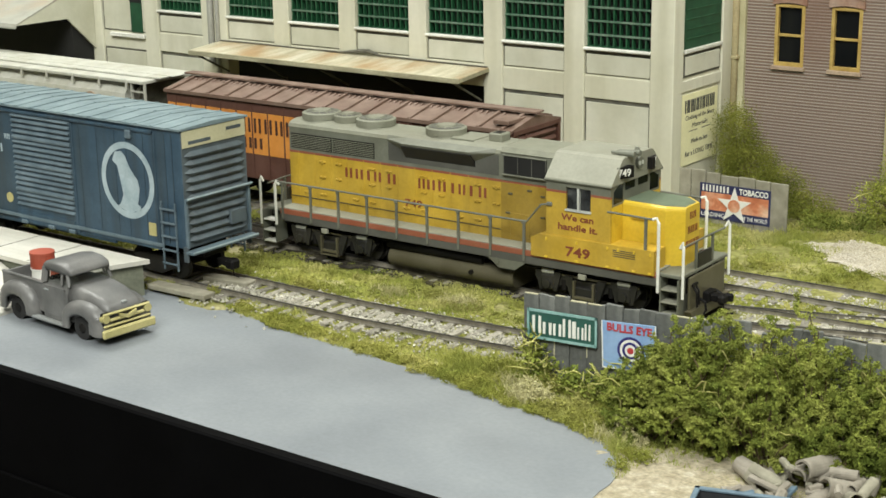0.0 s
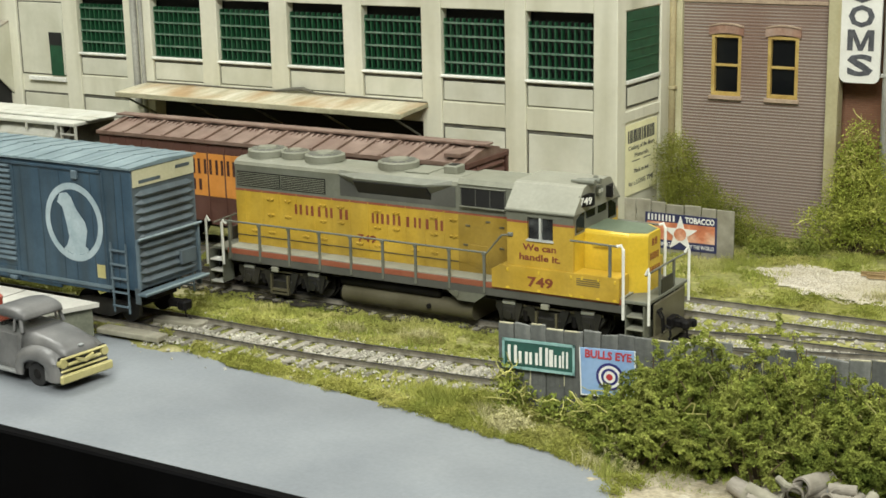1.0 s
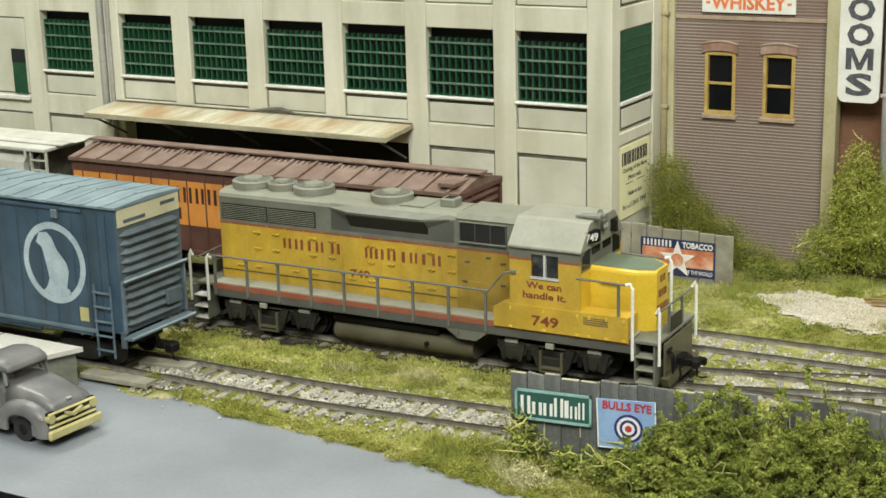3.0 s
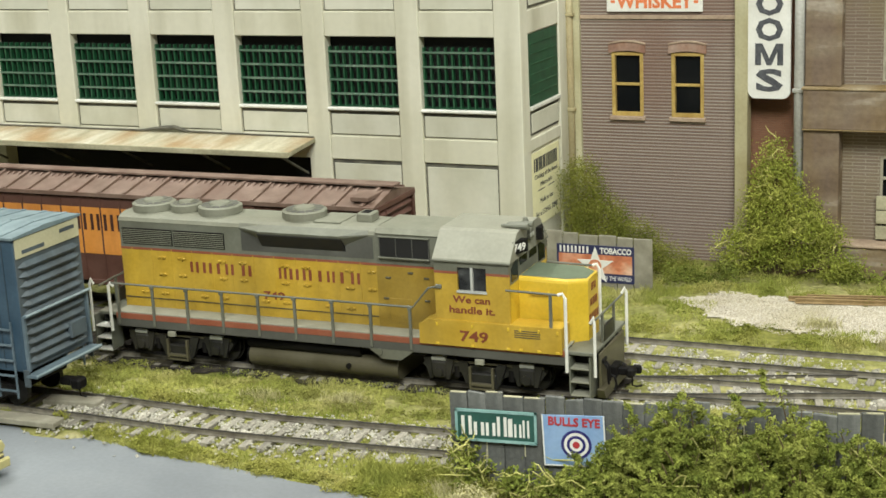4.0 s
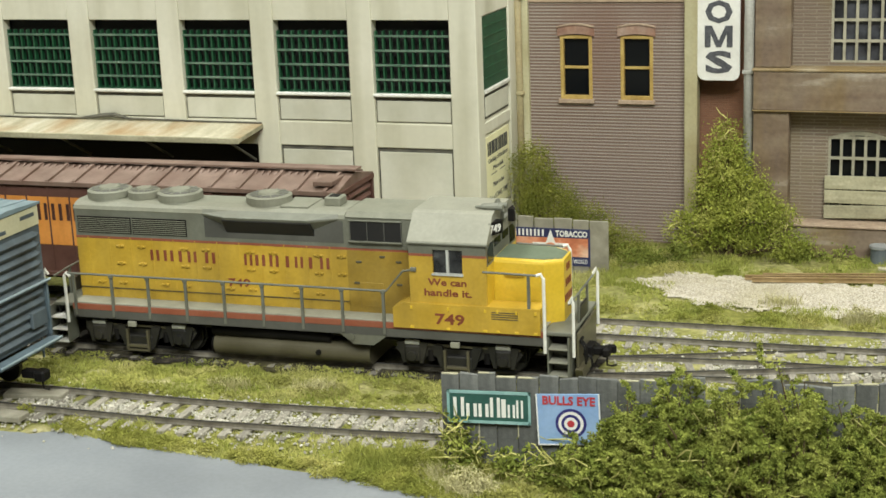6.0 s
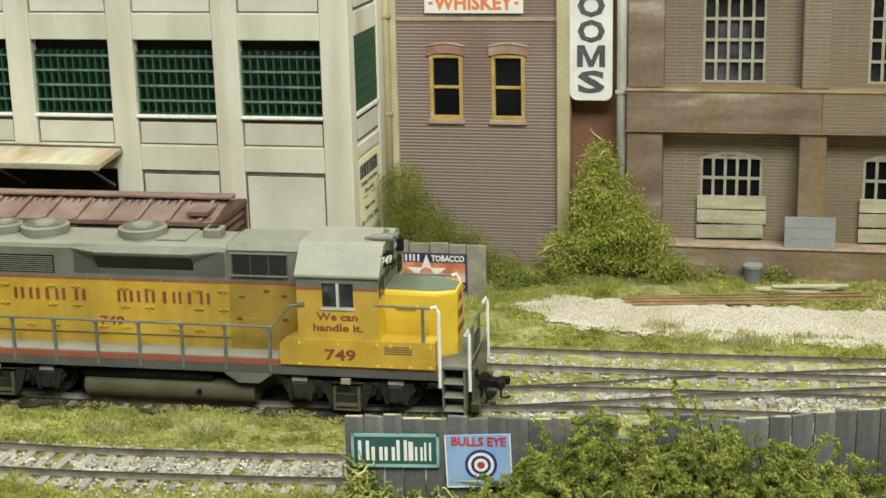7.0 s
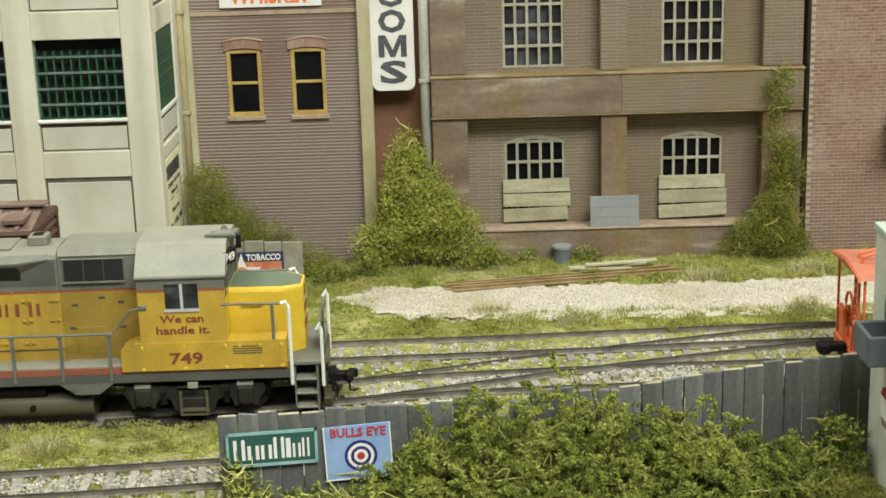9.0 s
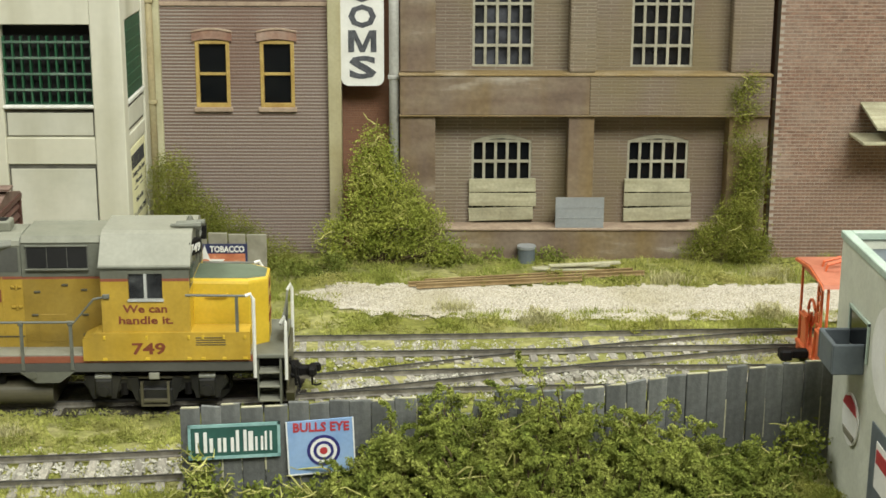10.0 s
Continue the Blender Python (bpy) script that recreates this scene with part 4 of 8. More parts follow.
def warehouse():
    b = thing("warehouse", -250, 193, 9, "cream concrete warehouse with green windows and streaked walls", "building")
    o = lambda g: g.shift(250, -193, -9)

    def wp(name, g, mat, label=""):
        return part(name, o(g), mat, b, label)

    F, TOP = 166.0, 150.0
    # pilasters
    edges = [(-54.6, -44.0)] + [(r, l - BAY_W) for r, l in zip(BAYS[1:6], BAYS[:5])] + [(BAYS[6], BAYS[5] - BAY_W), (-346.5, BAYS[6] - BAY_W), (-390, -378.5)]
    for k, (x0, x1) in enumerate(edges):
        wp("pilaster", Geo().box(x0, F, 57.2 if k in (3, 4, 5) else 0, x1, F + 8, TOP, 0.35), M_CREAM)
    wp("pilaster", Geo().box(-620, F + 1.0, 0, -390, F + 8, TOP, 0.3), M_CREAM)
    for i, x1 in enumerate(BAYS):
        x0 = x1 - BAY_W
        dock = i in (2, 3, 4, 5)
        wp("wall_band", Geo().box(x0, F + 0.4, 57.2, x1, F + 8, 66.6, 0.25), M_CREAM)
        wp("wall_band", Geo().box(x0, F + 1.5, 66.6, x1, F + 8, 77.0), M_CREAM)
        wp("wall_band", Geo().box(x0, F + 0.4, 105.8, x1, F + 8, 115.4, 0.25), M_CREAM)
        wp("wall_band", Geo().box(x0, F + 1.5, 115.4, x1, F + 8, TOP), M_CREAM)
        for z0, z1 in ((66.8, 76.6), (115.6, 127.5)):
            # Dark backing shows widest at the top, painting the shadow line there.
            wp("joint", Geo().box(x0 + 0.2, F + 1.25, z0 + 0.2, x1 - 0.2, F + 1.6, z1 - 0.2), M_GROOVE, "grimy joint darkened for the panel's shadow line")
            wp("panel", Geo().box(x0 + 0.6, F + 0.95, z0 + 0.5, x1 - 0.6, F + 1.5, z1 - 1.3, 0.2), M_CREAM2)
        if not dock:
            wp("wall_band", Geo().box(x0, F + 1.5, 0, x1, F + 8, 57.2), M_CREAM)
            wp("joint", Geo().box(x0 + 0.2, F + 1.1, 14, x1 - 0.2, F + 1.6, 57.0), M_GROOVE, "grimy joint darkened for the panel's shadow line")
            wp("panel", Geo().box(x0 + 0.8, F + 0.8, 14.6, x1 - 0.7, F + 1.5, 55.6, 0.2), M_CREAM2)
        # The room's shade behind the sash is a near-black sheet.
        w0 = part("window", o(Geo().box(x0 + 0.1, F + 6.2, 78, x1 - 0.1, F + 6.8, 105.8)), M_VOID, b, "large green steel-sash window backed by a near-black sheet for the room's shade")
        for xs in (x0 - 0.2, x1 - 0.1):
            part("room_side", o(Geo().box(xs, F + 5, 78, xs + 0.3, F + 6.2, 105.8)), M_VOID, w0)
        cols, rows = 10, 5
        for k in range(cols + 1):
            x = x0 + 0.5 + (BAY_W - 1.0) * k / cols
            part("glazing_bar", o(Geo().box(x - 0.3, F + 2.5, 78.2, x + 0.3, F + 4.6, 101.6)), M_GREEN, w0)
        for j in range(1, rows):
            z = 78 + 27.6 * (j - 0.08) / rows
            part("transom", o(Geo().box(x0 + 0.1, F + 2.0, z - 0.4, x1 - 0.1, F + 3.2, z + 0.4, 0.12)), M_TRANSOM, w0)
        part("window_sill", o(Geo().box(x0 - 0.2, F - 0.7, 77.0, x1 + 0.2, F + 2.0, 78.1, 0.25)), M_SILL, w0, "white window sill")
        part("bottom_rail", o(Geo().box(x0 + 0.1, F + 2.0, 77.0, x1 - 0.1, F + 6.2, 78.4)), M_GREEN_DARK, w0)
    # narrow bay with a small green window
    x0, x1 = -378.5, -346.5
    wp("wall_band", Geo().box(x0, F + 1.5, 0, x1, F + 8, TOP), M_CREAM)
    wp("joint", Geo().box(x0 + 0.2, F + 1.25, 65.4, x1 - 0.2, F + 1.6, 102.2), M_GROOVE, "grimy joint darkened for the panel's shadow line")
    wp("joint", Geo().box(x0 + 0.2, F + 1.25, 14, x1 - 0.2, F + 1.6, 56.8), M_GROOVE, "grimy joint darkened for the panel's shadow line")
    wp("panel", Geo().box(x0 + 1, F + 0.9, 66, x1 - 1, F + 1.5, 101.5, 0.2), M_CREAM2)
    wp("window_sill", Geo().box(x0 + 6, F - 0.6, 62.6, x1 - 0.5, F + 1.5, 64.6, 0.2), M_SILL)
    wn = wp("window", Geo().box(-357, F + 0.5, 65.5, -348.6, F + 0.95, 87), M_GREEN_DARK, "small dark green window")
    part("opening", o(Geo().box(-357, F + 0.3, 80.6, -348.6, F + 0.55, 87.0)), M_VOID, wn)
    wp("panel", Geo().box(x0 + 1, F + 0.9, 15, x1 - 1, F + 1.5, 55.8, 0.2), M_CREAM2)
    # loading bay opening below the awning: its shade is a near-black sheet
    wp("loading_bay", Geo().box(-290, F + 7.2, 0, -136, F + 8, 57.2), M_VOID, "near-black sheet standing in for the shade of the open loading bay")
    # right end wall, x = -44
    S = -45.0
    wp("end_wall", Geo().box(S - 6, 174, 0, S, 220.5, TOP), M_CREAM)
    wp("pilaster", Geo().box(S - 2, 207.6, 0, S + 1.0, 220.5, TOP, 0.35), M_CREAM)
    wp("wall_band", Geo().box(S - 1, 174, 61.5, S + 0.7, 207.6, 66.0, 0.2), M_CREAM)
    wp("wall_band", Geo().box(S - 1, 174, 106.4, S + 0.7, 207.6, 115.0, 0.2), M_CREAM)
    w = wp("shuttered_window", Geo().box(S + 0.1, 176, 78.6, S + 0.45, 206.8, 105.9), M_GREEN_DARK, "green-painted shuttered end window")
    g = Geo()
    for k in range(1, 7):
        g.box(S + 0.4, 176.2, 78.6 + 27.2 * k / 7, S + 0.7, 206.6, 79.0 + 27.2 * k / 7)
    part("slat", o(g), M_GREEN, w)
    part("window_sill", o(Geo().box(S, 175.4, 77.0, S + 1.3, 207.4, 78.5, 0.2)), M_SILL, w)
    wp("joint", Geo().box(S, 176, 67.2, S + 0.25, 207, 76.4), M_GROOVE, "grimy joint darkened for the panel's shadow line")
    wp("panel", Geo().box(S, 176.9, 68.1, S + 0.6, 206.1, 75.5, 0.2), M_CREAM2)
    wp("joint", Geo().box(S, 176, 115.6, S + 0.25, 207, 127.4), M_GROOVE, "grimy joint darkened for the panel's shadow line")
    wp("panel", Geo().box(S, 176.9, 116.5, S + 0.6, 206.1, 126.5, 0.2), M_CREAM2)
    # body and roof close the block
    wp("rear_wall", Geo().box(-620, 219, 0, S - 6, 222, TOP), M_CREAM)
    wp("roof", Geo().box(-620, F, TOP, S + 1, 222, TOP + 3), M_CREAM)
    # downpipe between the bays
    wp("downpipe", Geo().cyl((-297.5, F - 1.6, 55), (-297.5, F - 1.6, TOP), 1.6, n=10).cyl((-293.5, F - 1.0, 30), (-293.5, F - 1.0, TOP), 1.0, n=8), M_PIPE2, "grey downpipe")
    # awning
    aw = wp("awning", Geo().prism([(144.4, 62.7), (166.2, 64.7), (166.2, 65.6), (144.4, 63.7)], "x", -293, -133), M_ROOFTIN, "rust-streaked tin awning over the loading bay")
    part("awning_edge", o(Geo().box(-293.2, 143.9, 61.5, -132.8, 144.6, 63.8, 0.2)), M_PALEWOOD, aw, "pale worn edge board")
    part("joint_pipe", o(Geo().tube([(-292, 165.2, 66.0), (-262, 165.0, 66.2), (-240, 165.3, 65.9), (-214, 165.0, 66.2), (-203, 164.6, 67.6), (-198, 164.4, 67.9), (-192, 164.8, 66.4), (-160, 165.1, 66.0), (-133, 165.2, 65.9)], [0.35, 0.35, 0.35, 0.5, 1.0, 1.0, 0.5, 0.35, 0.35], 6)), M_GROOVE, aw, "grimy cable along the wall joint")
    part("end_edge", o(Geo().box(-133.4, 144.6, 62.0, -132.8, 166.0, 63.4).turn(rx=5.0, about=(-133, 144.6, 63.2))), M_PALEWOOD, aw)
    for x in (-288, -250, -212, -174, -137):
        part("strut", o(Geo().tube([(x, 145, 61.8), (x, 166, 51)], 0.5).tube([(x, 145, 62.4), (x, 166, 64.6)], 0.5)), M_GROOVE, aw, "dark iron strut")
    return b


WAREHOUSE = warehouse()


def metal_hood():
    t = thing("extraction_hood", -420, 166, 50, "grey rust-edged metal hood on the warehouse wall", "hood")
    o = lambda g: g.shift(420, -166, -50)
    ring = lambda y, z: [(-384, y, z), (-384, y, z - 0.8), (-472, y, z - 0.8), (-472, y, z)]
    part("slope", o(Geo().loft([ring(165.8, 92), ring(116, 73.2), ring(115.2, 71.6)])), M_SOOT, t, "sloping grey metal top")
    for x in (-385, -472):
        part("cheek", o(Geo().prism([(165.8, 91), (116.2, 72.4), (148, 72.4), (165.8, 55)], "x", x, x + 1)), M_CREAM2, t, "stained pale side cheek")
    # Shade under the hood, put in as a near-black block.
    part("mouth", o(Geo().box(-470, 152, 46, -386, 165.6, 70)), M_VOID, t, "near-black block standing in for the shade in the hood mouth")
    part("stay_rod", o(Geo().tube([(-449, 165, 108), (-438.4, 137, 81.4)], 1.0)), M_WHITE, t, "pale diagonal stay rod")
    for x in (-439.5, -420.6, -402.0):
        d = part("duct", o(Geo().tube([(x - 1.0, 160, 122), (x, 160, 109), (x + 1.8, 159.6, 103.6), (x + 5.0, 158.8, 100.4), (x + 8.2, 157.6, 97.6), (x + 9.6, 156.6, 94.0), (x + 9.8, 156.2, 88.0)], 2.4, 12)), M_PIPE if x == -420.6 else M_DUCT, t, "bent duct pipe")
        part("flange", o(Geo().cyl((x + 9.8, 156.4, 93.6), (x + 9.8, 156.2, 92.4), 3.2, n=16)), M_GROOVE, d)


metal_hood()


def wall_sign(name, x, y0, y1, z0, z1):
    t = thing(name, x, (y0 + y1) / 2, z0, "cream poster with black print on the warehouse end wall", "poster")
    h = (y1 - y0) / 2
    part("board", Geo().box(0, -h, 0, 0.4, h, z1 - z0, 0.05), M_SIGNCREAM, t)
    place = lambda z, yy=0: Matrix.Translation((0.42 * MM, yy * MM, z * MM)) @ Euler((radians(90), 0, radians(90))).to_matrix().to_4x4()
    H = z1 - z0
    rnd = random.Random(2)
    for i in range(8):
        ya = -h + 2.2 + i * (2 * h - 4.4) / 8
        w = rnd.uniform(2.3, 2.8)
        part("letter_bar", Geo().box(0.38, ya, H - 7.6, 0.55, ya + 0.9, H - 2.4).box(0.38, ya + w - 0.9, H - 7.6, 0.55, ya + w, H - 2.4), M_INK, t)
    for text, z, size, w in (("Clothing of the finest", H - 10.6, 1.9, 25), ("Materials", H - 14.0, 1.8, 13), ("Made to last", 8.6, 1.9, 14), ("for a LONG TIME", 3.6, 2.2, 24)):
        lettering(text, size, M_INK, t, place(z), width=w)
    part("rule", Geo().box(0.38, -9, H - 15.6, 0.5, -2, H - 15.3).box(0.38, 2, H - 15.6, 0.5, 9, H - 15.3), M_INK, t)
    return t


wall_sign("wall_poster", -44.9, 175.2, 205.6, 31.0, 60.2)


# ---- brown brick house with ochre windows ----
def ochre_window(b, o, x0, x1, z0, z1, y):
    w = part("window", o(Geo().box(x0 + 1.2, y + 1.6, z0 + 1.4, x1 - 1.2, y + 1.9, z1 - 1.2)), M_PANE, b, "ochre two-light sash window")
    g = Geo().box(x0, y - 0.4, z0, x0 + 1.4, y + 2, z1, 0.15).box(x1 - 1.4, y - 0.4, z0, x1, y + 2, z1, 0.15)
    g.box(x0 + 1.4, y - 0.3, z0, x1 - 1.4, y + 1.9, z0 + 1.5, 0.1).box(x0 + 1.4, y - 0.3, z1 - 1.3, x1 - 1.4, y + 1.9, z1, 0.1)
    part("window_frame", o(g), M_OCHRE, w)
    part("meeting_rail", o(Geo().box(x0 + 1.3, y + 0.2, (z0 + z1) / 2 - 0.55, x1 - 1.3, y + 1.6, (z0 + z1) / 2 + 0.45, 0.1)), M_OCHRE, w)
    part("window_sill", o(Geo().box(x0 - 0.8, y - 1.5, z0 - 1.6, x1 + 0.8, y + 0.5, z0, 0.2)), M_STONE_TRIM, w, "pale stone sill")
    n = 8
    top, bot = [], []
    for i in range(n + 1):
        u = i / n
        x = x0 - 1.0 + (x1 - x0 + 2.0) * u
        k = 1.1 * math.sin(math.pi * u)
        top.append((x, z1 + 3.2 + k))
        bot.append((x, z1 - 0.3 + k * 0.9))
    part("lintel", o(Geo().prism(bot + top[::-1], "y", y - 1.0, y + 0.6)), M_LINTEL, w, "arched brick lintel")
    cap = [(u, v + 0.5) for u, v in top]
    part("lintel_cap", o(Geo().prism(top + cap[::-1], "y", y - 1.5, y + 0.6)), M_STONE_TRIM, w, "pale moulded lintel cap")


def brick_house():
    b = thing("brick_house", -8, 235, 10, "brown brick house with two ochre sash windows", "building")
    o = lambda g: g.shift(8, -235, -10)
    X0, X1, Y, TOP = -39.5, 23.6, 220.0, 150.0
    wins = [(-26.6, -13.6), (-2.2, 10.8)]
    z0, z1 = 68.2, 93.6
    xs = [X0] + [v for w in wins for v in w] + [X1]
    for a, c in ((xs[0], xs[1]), (xs[2], xs[3]), (xs[4], xs[5])):
        part("wall", o(Geo().box(a, Y, 0, c, Y + 6, TOP)), M_BRICK_A, b, "brown brick front")
    for a, c in wins:
        part("wall", o(Geo().box(a, Y, 0, c, Y + 6, z0)), M_BRICK_A, b, "brown brick front")
        part("wall", o(Geo().box(a, Y, z1, c, Y + 6, TOP)), M_BRICK_A, b, "brown brick front")
    part("side_wall", o(Geo().box(X0, Y + 6, 0, X0 + 3, Y + 30, TOP).box(X1 - 3, Y + 6, 0, X1, Y + 30, TOP).box(X0, Y + 27, 0, X1, Y + 30, TOP)), M_BRICK_A, b)
    part("roof", o(Geo().box(X0, Y, TOP, X1, Y + 30, TOP + 2)), M_GROOVE, b)
    part("string_course", o(Geo().box(X0, Y - 0.7, 106.6, X1, Y, 108.2, 0.15)), M_STONE_TRIM, b, "moulded string course")
    part("room", o(Geo().box(X0 + 4, Y + 5, 60, X1 - 4, Y + 6, 100)), M_VOID, b, "near-black sheet in place of a shaded room")
    for a, c in wins:
        ochre_window(b, o, a, c, z0, z1, Y)
    part("corner_pilaster", o(Geo().box(X1, Y - 3.5, 0, X1 + 5.0, Y + 3, TOP, 0.3)), M_PALEPILASTER, b, "pale stained corner pilaster")
    part("corner_pilaster", o(Geo().box(X0 - 4.6, Y - 2, 0, X0 + 0.2, Y + 3, TOP, 0.3)), M_PALEPILASTER, b, "pale stained corner pilaster")
    return b


brick_house()


def downpipes():
    t = thing("drainpipe", -43.0, 217, 10, "rust-stained olive drainpipe beside the warehouse", "drainpipe")
    part("pipe", Geo().cyl((0, 0, 0), (0, 0, 138), 1.5, n=10), M_PIPE, t, smooth=True)
    for z in (22, 60, 98, 130):
        part("bracket", Geo().box(-2, -1.8, z, 2, 3.0, z + 1.4, 0.2), M_PIPE, t)
    t = thing("drainpipe", 48.6, 215, 10, "grey drainpipe at the factory corner", "drainpipe")
    part("pipe", Geo().cyl((0, 0, 0), (0, 0, 138), 1.9, n=10), M_PIPE2, t, smooth=True)
    for z in (30, 70, 112):
        part("bracket", Geo().box(-2.3, -2.1, z, 2.3, 3.0, z + 1.4, 0.2), M_PIPE2, t)


downpipes()


def whiskey_sign():
    t = thing("whiskey_sign", -8.6, 219.4, 109.6, "white wall sign with orange lettering on the brick house", "sign")
    part("board", Geo().box(-19.2, -0.7, 0, 19.2, 0, 24, 0.1), M_SIGNWHITE, t)
    lettering("WHISKEY", 5.2, M_ORANGEINK, t, facing(0, -0.75, 1.6), width=31, bold=0.25)
    word_bars(t, M_INK, -15, 15, 9.6, 3.4, -0.85, -0.7, 9, random.Random(4))
    part("rule", Geo().box(-17.5, -0.85, 3.4, -15.8, -0.7, 4.4).box(15.8, -0.85, 3.4, 17.5, -0.7, 4.4), M_ORANGEINK, t)


whiskey_sign()


def rooms_sign():
    t = thing("rooms_sign", 36.7, 218.4, 76.9, "tall white rounded sign with worn grey letters", "sign")
    w, r = 8.1, 3.0
    poly = [(-w + r - r * math.cos(a), r - r * math.sin(a)) for a in [math.pi / 2 * i / 6 for i in range(7)]]
    poly = [(-w, 75), (w, 75)] + [(x * -1, z) for x, z in poly] + poly[::-1]
    part("board", Geo().prism(poly, "y", -1.2, 0), M_SIGNWHITE, t)
    for k, ch in enumerate("SMOOR"):
        if ch == "M":
            m = [(-5.3, 0), (-3.1, 0), (-3.1, 5.2), (-0.9, 0), (0.9, 0), (3.1, 5.2), (3.1, 0), (5.3, 0), (5.3, 8.2), (2.6, 8.2), (0, 2.6), (-2.6, 8.2), (-5.3, 8.2)]
            part("letter", Geo().prism([(u, w + 3.2 + 9.6 * k) for u, w in m], "y", -1.4, -1.2), M_ROOMINK, t)
        else:
            lettering(ch, 8.2, M_ROOMINK, t, facing(0, -1.25, 3.2 + 9.6 * k), width=10.4, bold=0.42, name="letter")
    for z in (20, 60):
        part("bracket", Geo().box(-10, 0, z, -7, 2.6, z + 2, 0.2), M_BLACK, t)
    return t


rooms_sign()


# ---- old factory with steel windows ----
def factory_window(b, o, x0, x1, z0, z1, y, cols, rows, arched, glass=None):
    w = part("window", o(Geo().box(x0, y + 2.2, z0, x1, y + 2.6, z1 + (3 if arched else 0))), glass or M_PANE, b, "grey steel multi-pane window")
    n = 10
    for i in range(cols + 1):
        x = x0 + 0.4 + (x1 - x0 - 0.8) * i / cols
        u = i / cols
        zt = z1 + (2.0 * math.sin(math.pi * u) if arched else 0)
        part("glazing_bar", o(Geo().box(x - 0.52, y + 0.5, z0, x + 0.52, y + 1.5, zt)), M_STEELSASH, w)
    for j in range(rows + 1):
        z = z0 + (z1 - z0) * j / rows
        part("glazing_bar", o(Geo().box(x0, y + 0.4, z - 0.5, x1, y + 1.3, z + 0.5)), M_STEELSASH, w)
    if arched:
        top = [(x0 + (x1 - x0) * i / n, z1 + 2.6 * math.sin(math.pi * i / n)) for i in range(n + 1)]
        low = [(x, z1 - 0.9 + (z - z1) * 0.75) for x, z in top]
        part("arch", o(Geo().prism(low + top[::-1], "y", y + 0.2, y + 1.6)), M_STEELSASH, w, "shallow arched head")


def old_factory():
    b = thing("old_factory", 120, 235, 10, "soot-stained brown brick factory with grey steel windows", "building")
    o = lambda g: g.shift(-120, -235, -10)
    P, R, TOP = 212.0, 220.6, 150.0
    X0, X1 = 50.8, 190.5
    wins = [(78.2, 101.4), (138.4, 162.0)]
    # recessed wall with window openings
    xs = [X0, wins[0][0], wins[0][1], wins[1][0], wins[1][1], X1]
    for a, c in ((xs[0], xs[1]), (xs[2], xs[3]), (xs[4], xs[5])):
        part("wall", o(Geo().box(a, R, 0, c, R + 5, TOP)), M_BRICK_B, b, "grimy brick infill wall")
    for a, c in wins:
        for za, zb in ((0, 23.2), (66, 83.8), (122, TOP)):
            part("wall", o(Geo().box(a, R, za, c, R + 5, zb)), M_BRICK_B, b, "grimy brick infill wall")
        n = 10
        arch = [(a + (c - a) * i / n, 55.2 + 2.6 * math.sin(math.pi * i / n)) for i in range(n + 1)]
        part("wall", o(Geo().prism(arch + [(c, 66), (a, 66)], "y", R, R + 5)), M_BRICK_B, b, "grimy brick infill wall")
        high = [(u, w + 60.4) for u, w in arch]
        part("wall", o(Geo().prism(high + [(c, 122), (a, 122)], "y", R, R + 5)), M_BRICK_B, b, "grimy brick infill wall")
    for a, c in ((X0, 64.2), (114.6, 124.4), (175.6, X1)):
        part("pilaster", o(Geo().box(a, P, 23.0, c, R, 66.8, 0.3)), M_PLASTER, b, "stained pilaster")
        part("pilaster", o(Geo().box(a, P + 2.0, 82.6, c, R, TOP, 0.3)), M_BRICK_B if a > 60 else M_PLASTER, b, "stained pilaster")
    part("band", o(Geo().box(X0, P - 1.2, 66.8, 122.2, R, 81.6, 0.3)), M_PLASTER, b, "rust-stained cornice band")
    part("band", o(Geo().box(122.2, P - 1.2, 66.8, X1, R, 81.6, 0.3)), M_BRICK_B, b, "rust-stained cornice band")
    part("ledge", o(Geo().box(X0 - 0.5, P - 1.7, 81.6, X1 + 0.5, R, 82.5, 0.2).box(X0 - 0.3, P - 1.5, 66.4, X1 + 0.3, R, 66.8, 0.1)), M_LEDGE, b, "rust-edged weathered ledge")
    part("plinth", o(Geo().box(X0, P - 0.6, 0, X1, R, 22.0, 0.3)), M_PLASTER, b, "stained plinth")
    part("ledge", o(Geo().box(X0 - 0.3, P - 1.4, 22.0, X1 + 0.3, R, 23.0, 0.2)), M_STONE_TRIM, b, "pale plinth ledge")
    part("room", o(Geo().box(X0 + 4, R + 14, 15, X1 - 4, R + 15, 120)), M_VOID, b, "near-black sheet in place of a shaded hall")
    part("rear_wall", o(Geo().box(X0, R + 30, 0, X1, R + 33, TOP).box(X0, R + 5, 0, X0 + 3, R + 30, TOP).box(X1 - 3, R + 5, 0, X1, R + 30, TOP)), M_BRICK_B, b)
    part("roof", o(Geo().box(X0, P, TOP, X1, R + 33, TOP + 3)), M_PLASTER, b)
    for a, c in wins:
        factory_window(b, o, a, c, 23.2, 55.0, R, 5, 4, True)
        factory_window(b, o, a, c, 84.0, 115.4, R, 5, 4, True, M_REFLECTPANE)
        rnd = random.Random(int(a))
        for k, z in enumerate((35.4, 29.8, 24.1)):
            part("board", o(Geo().box(a - 0.9, P + 6.6, z, c + 1.2 + rnd.uniform(-0.6, 0.8), R - 0.4, z + 5.1, 0.15).turn(ry=rnd.uniform(-0.6, 0.6) + (-1.6 if k == 2 else 0), about=((a + c) / 2, R, z))), M_PALEWOOD, b, "pale nailed board")
    return b


old_factory()
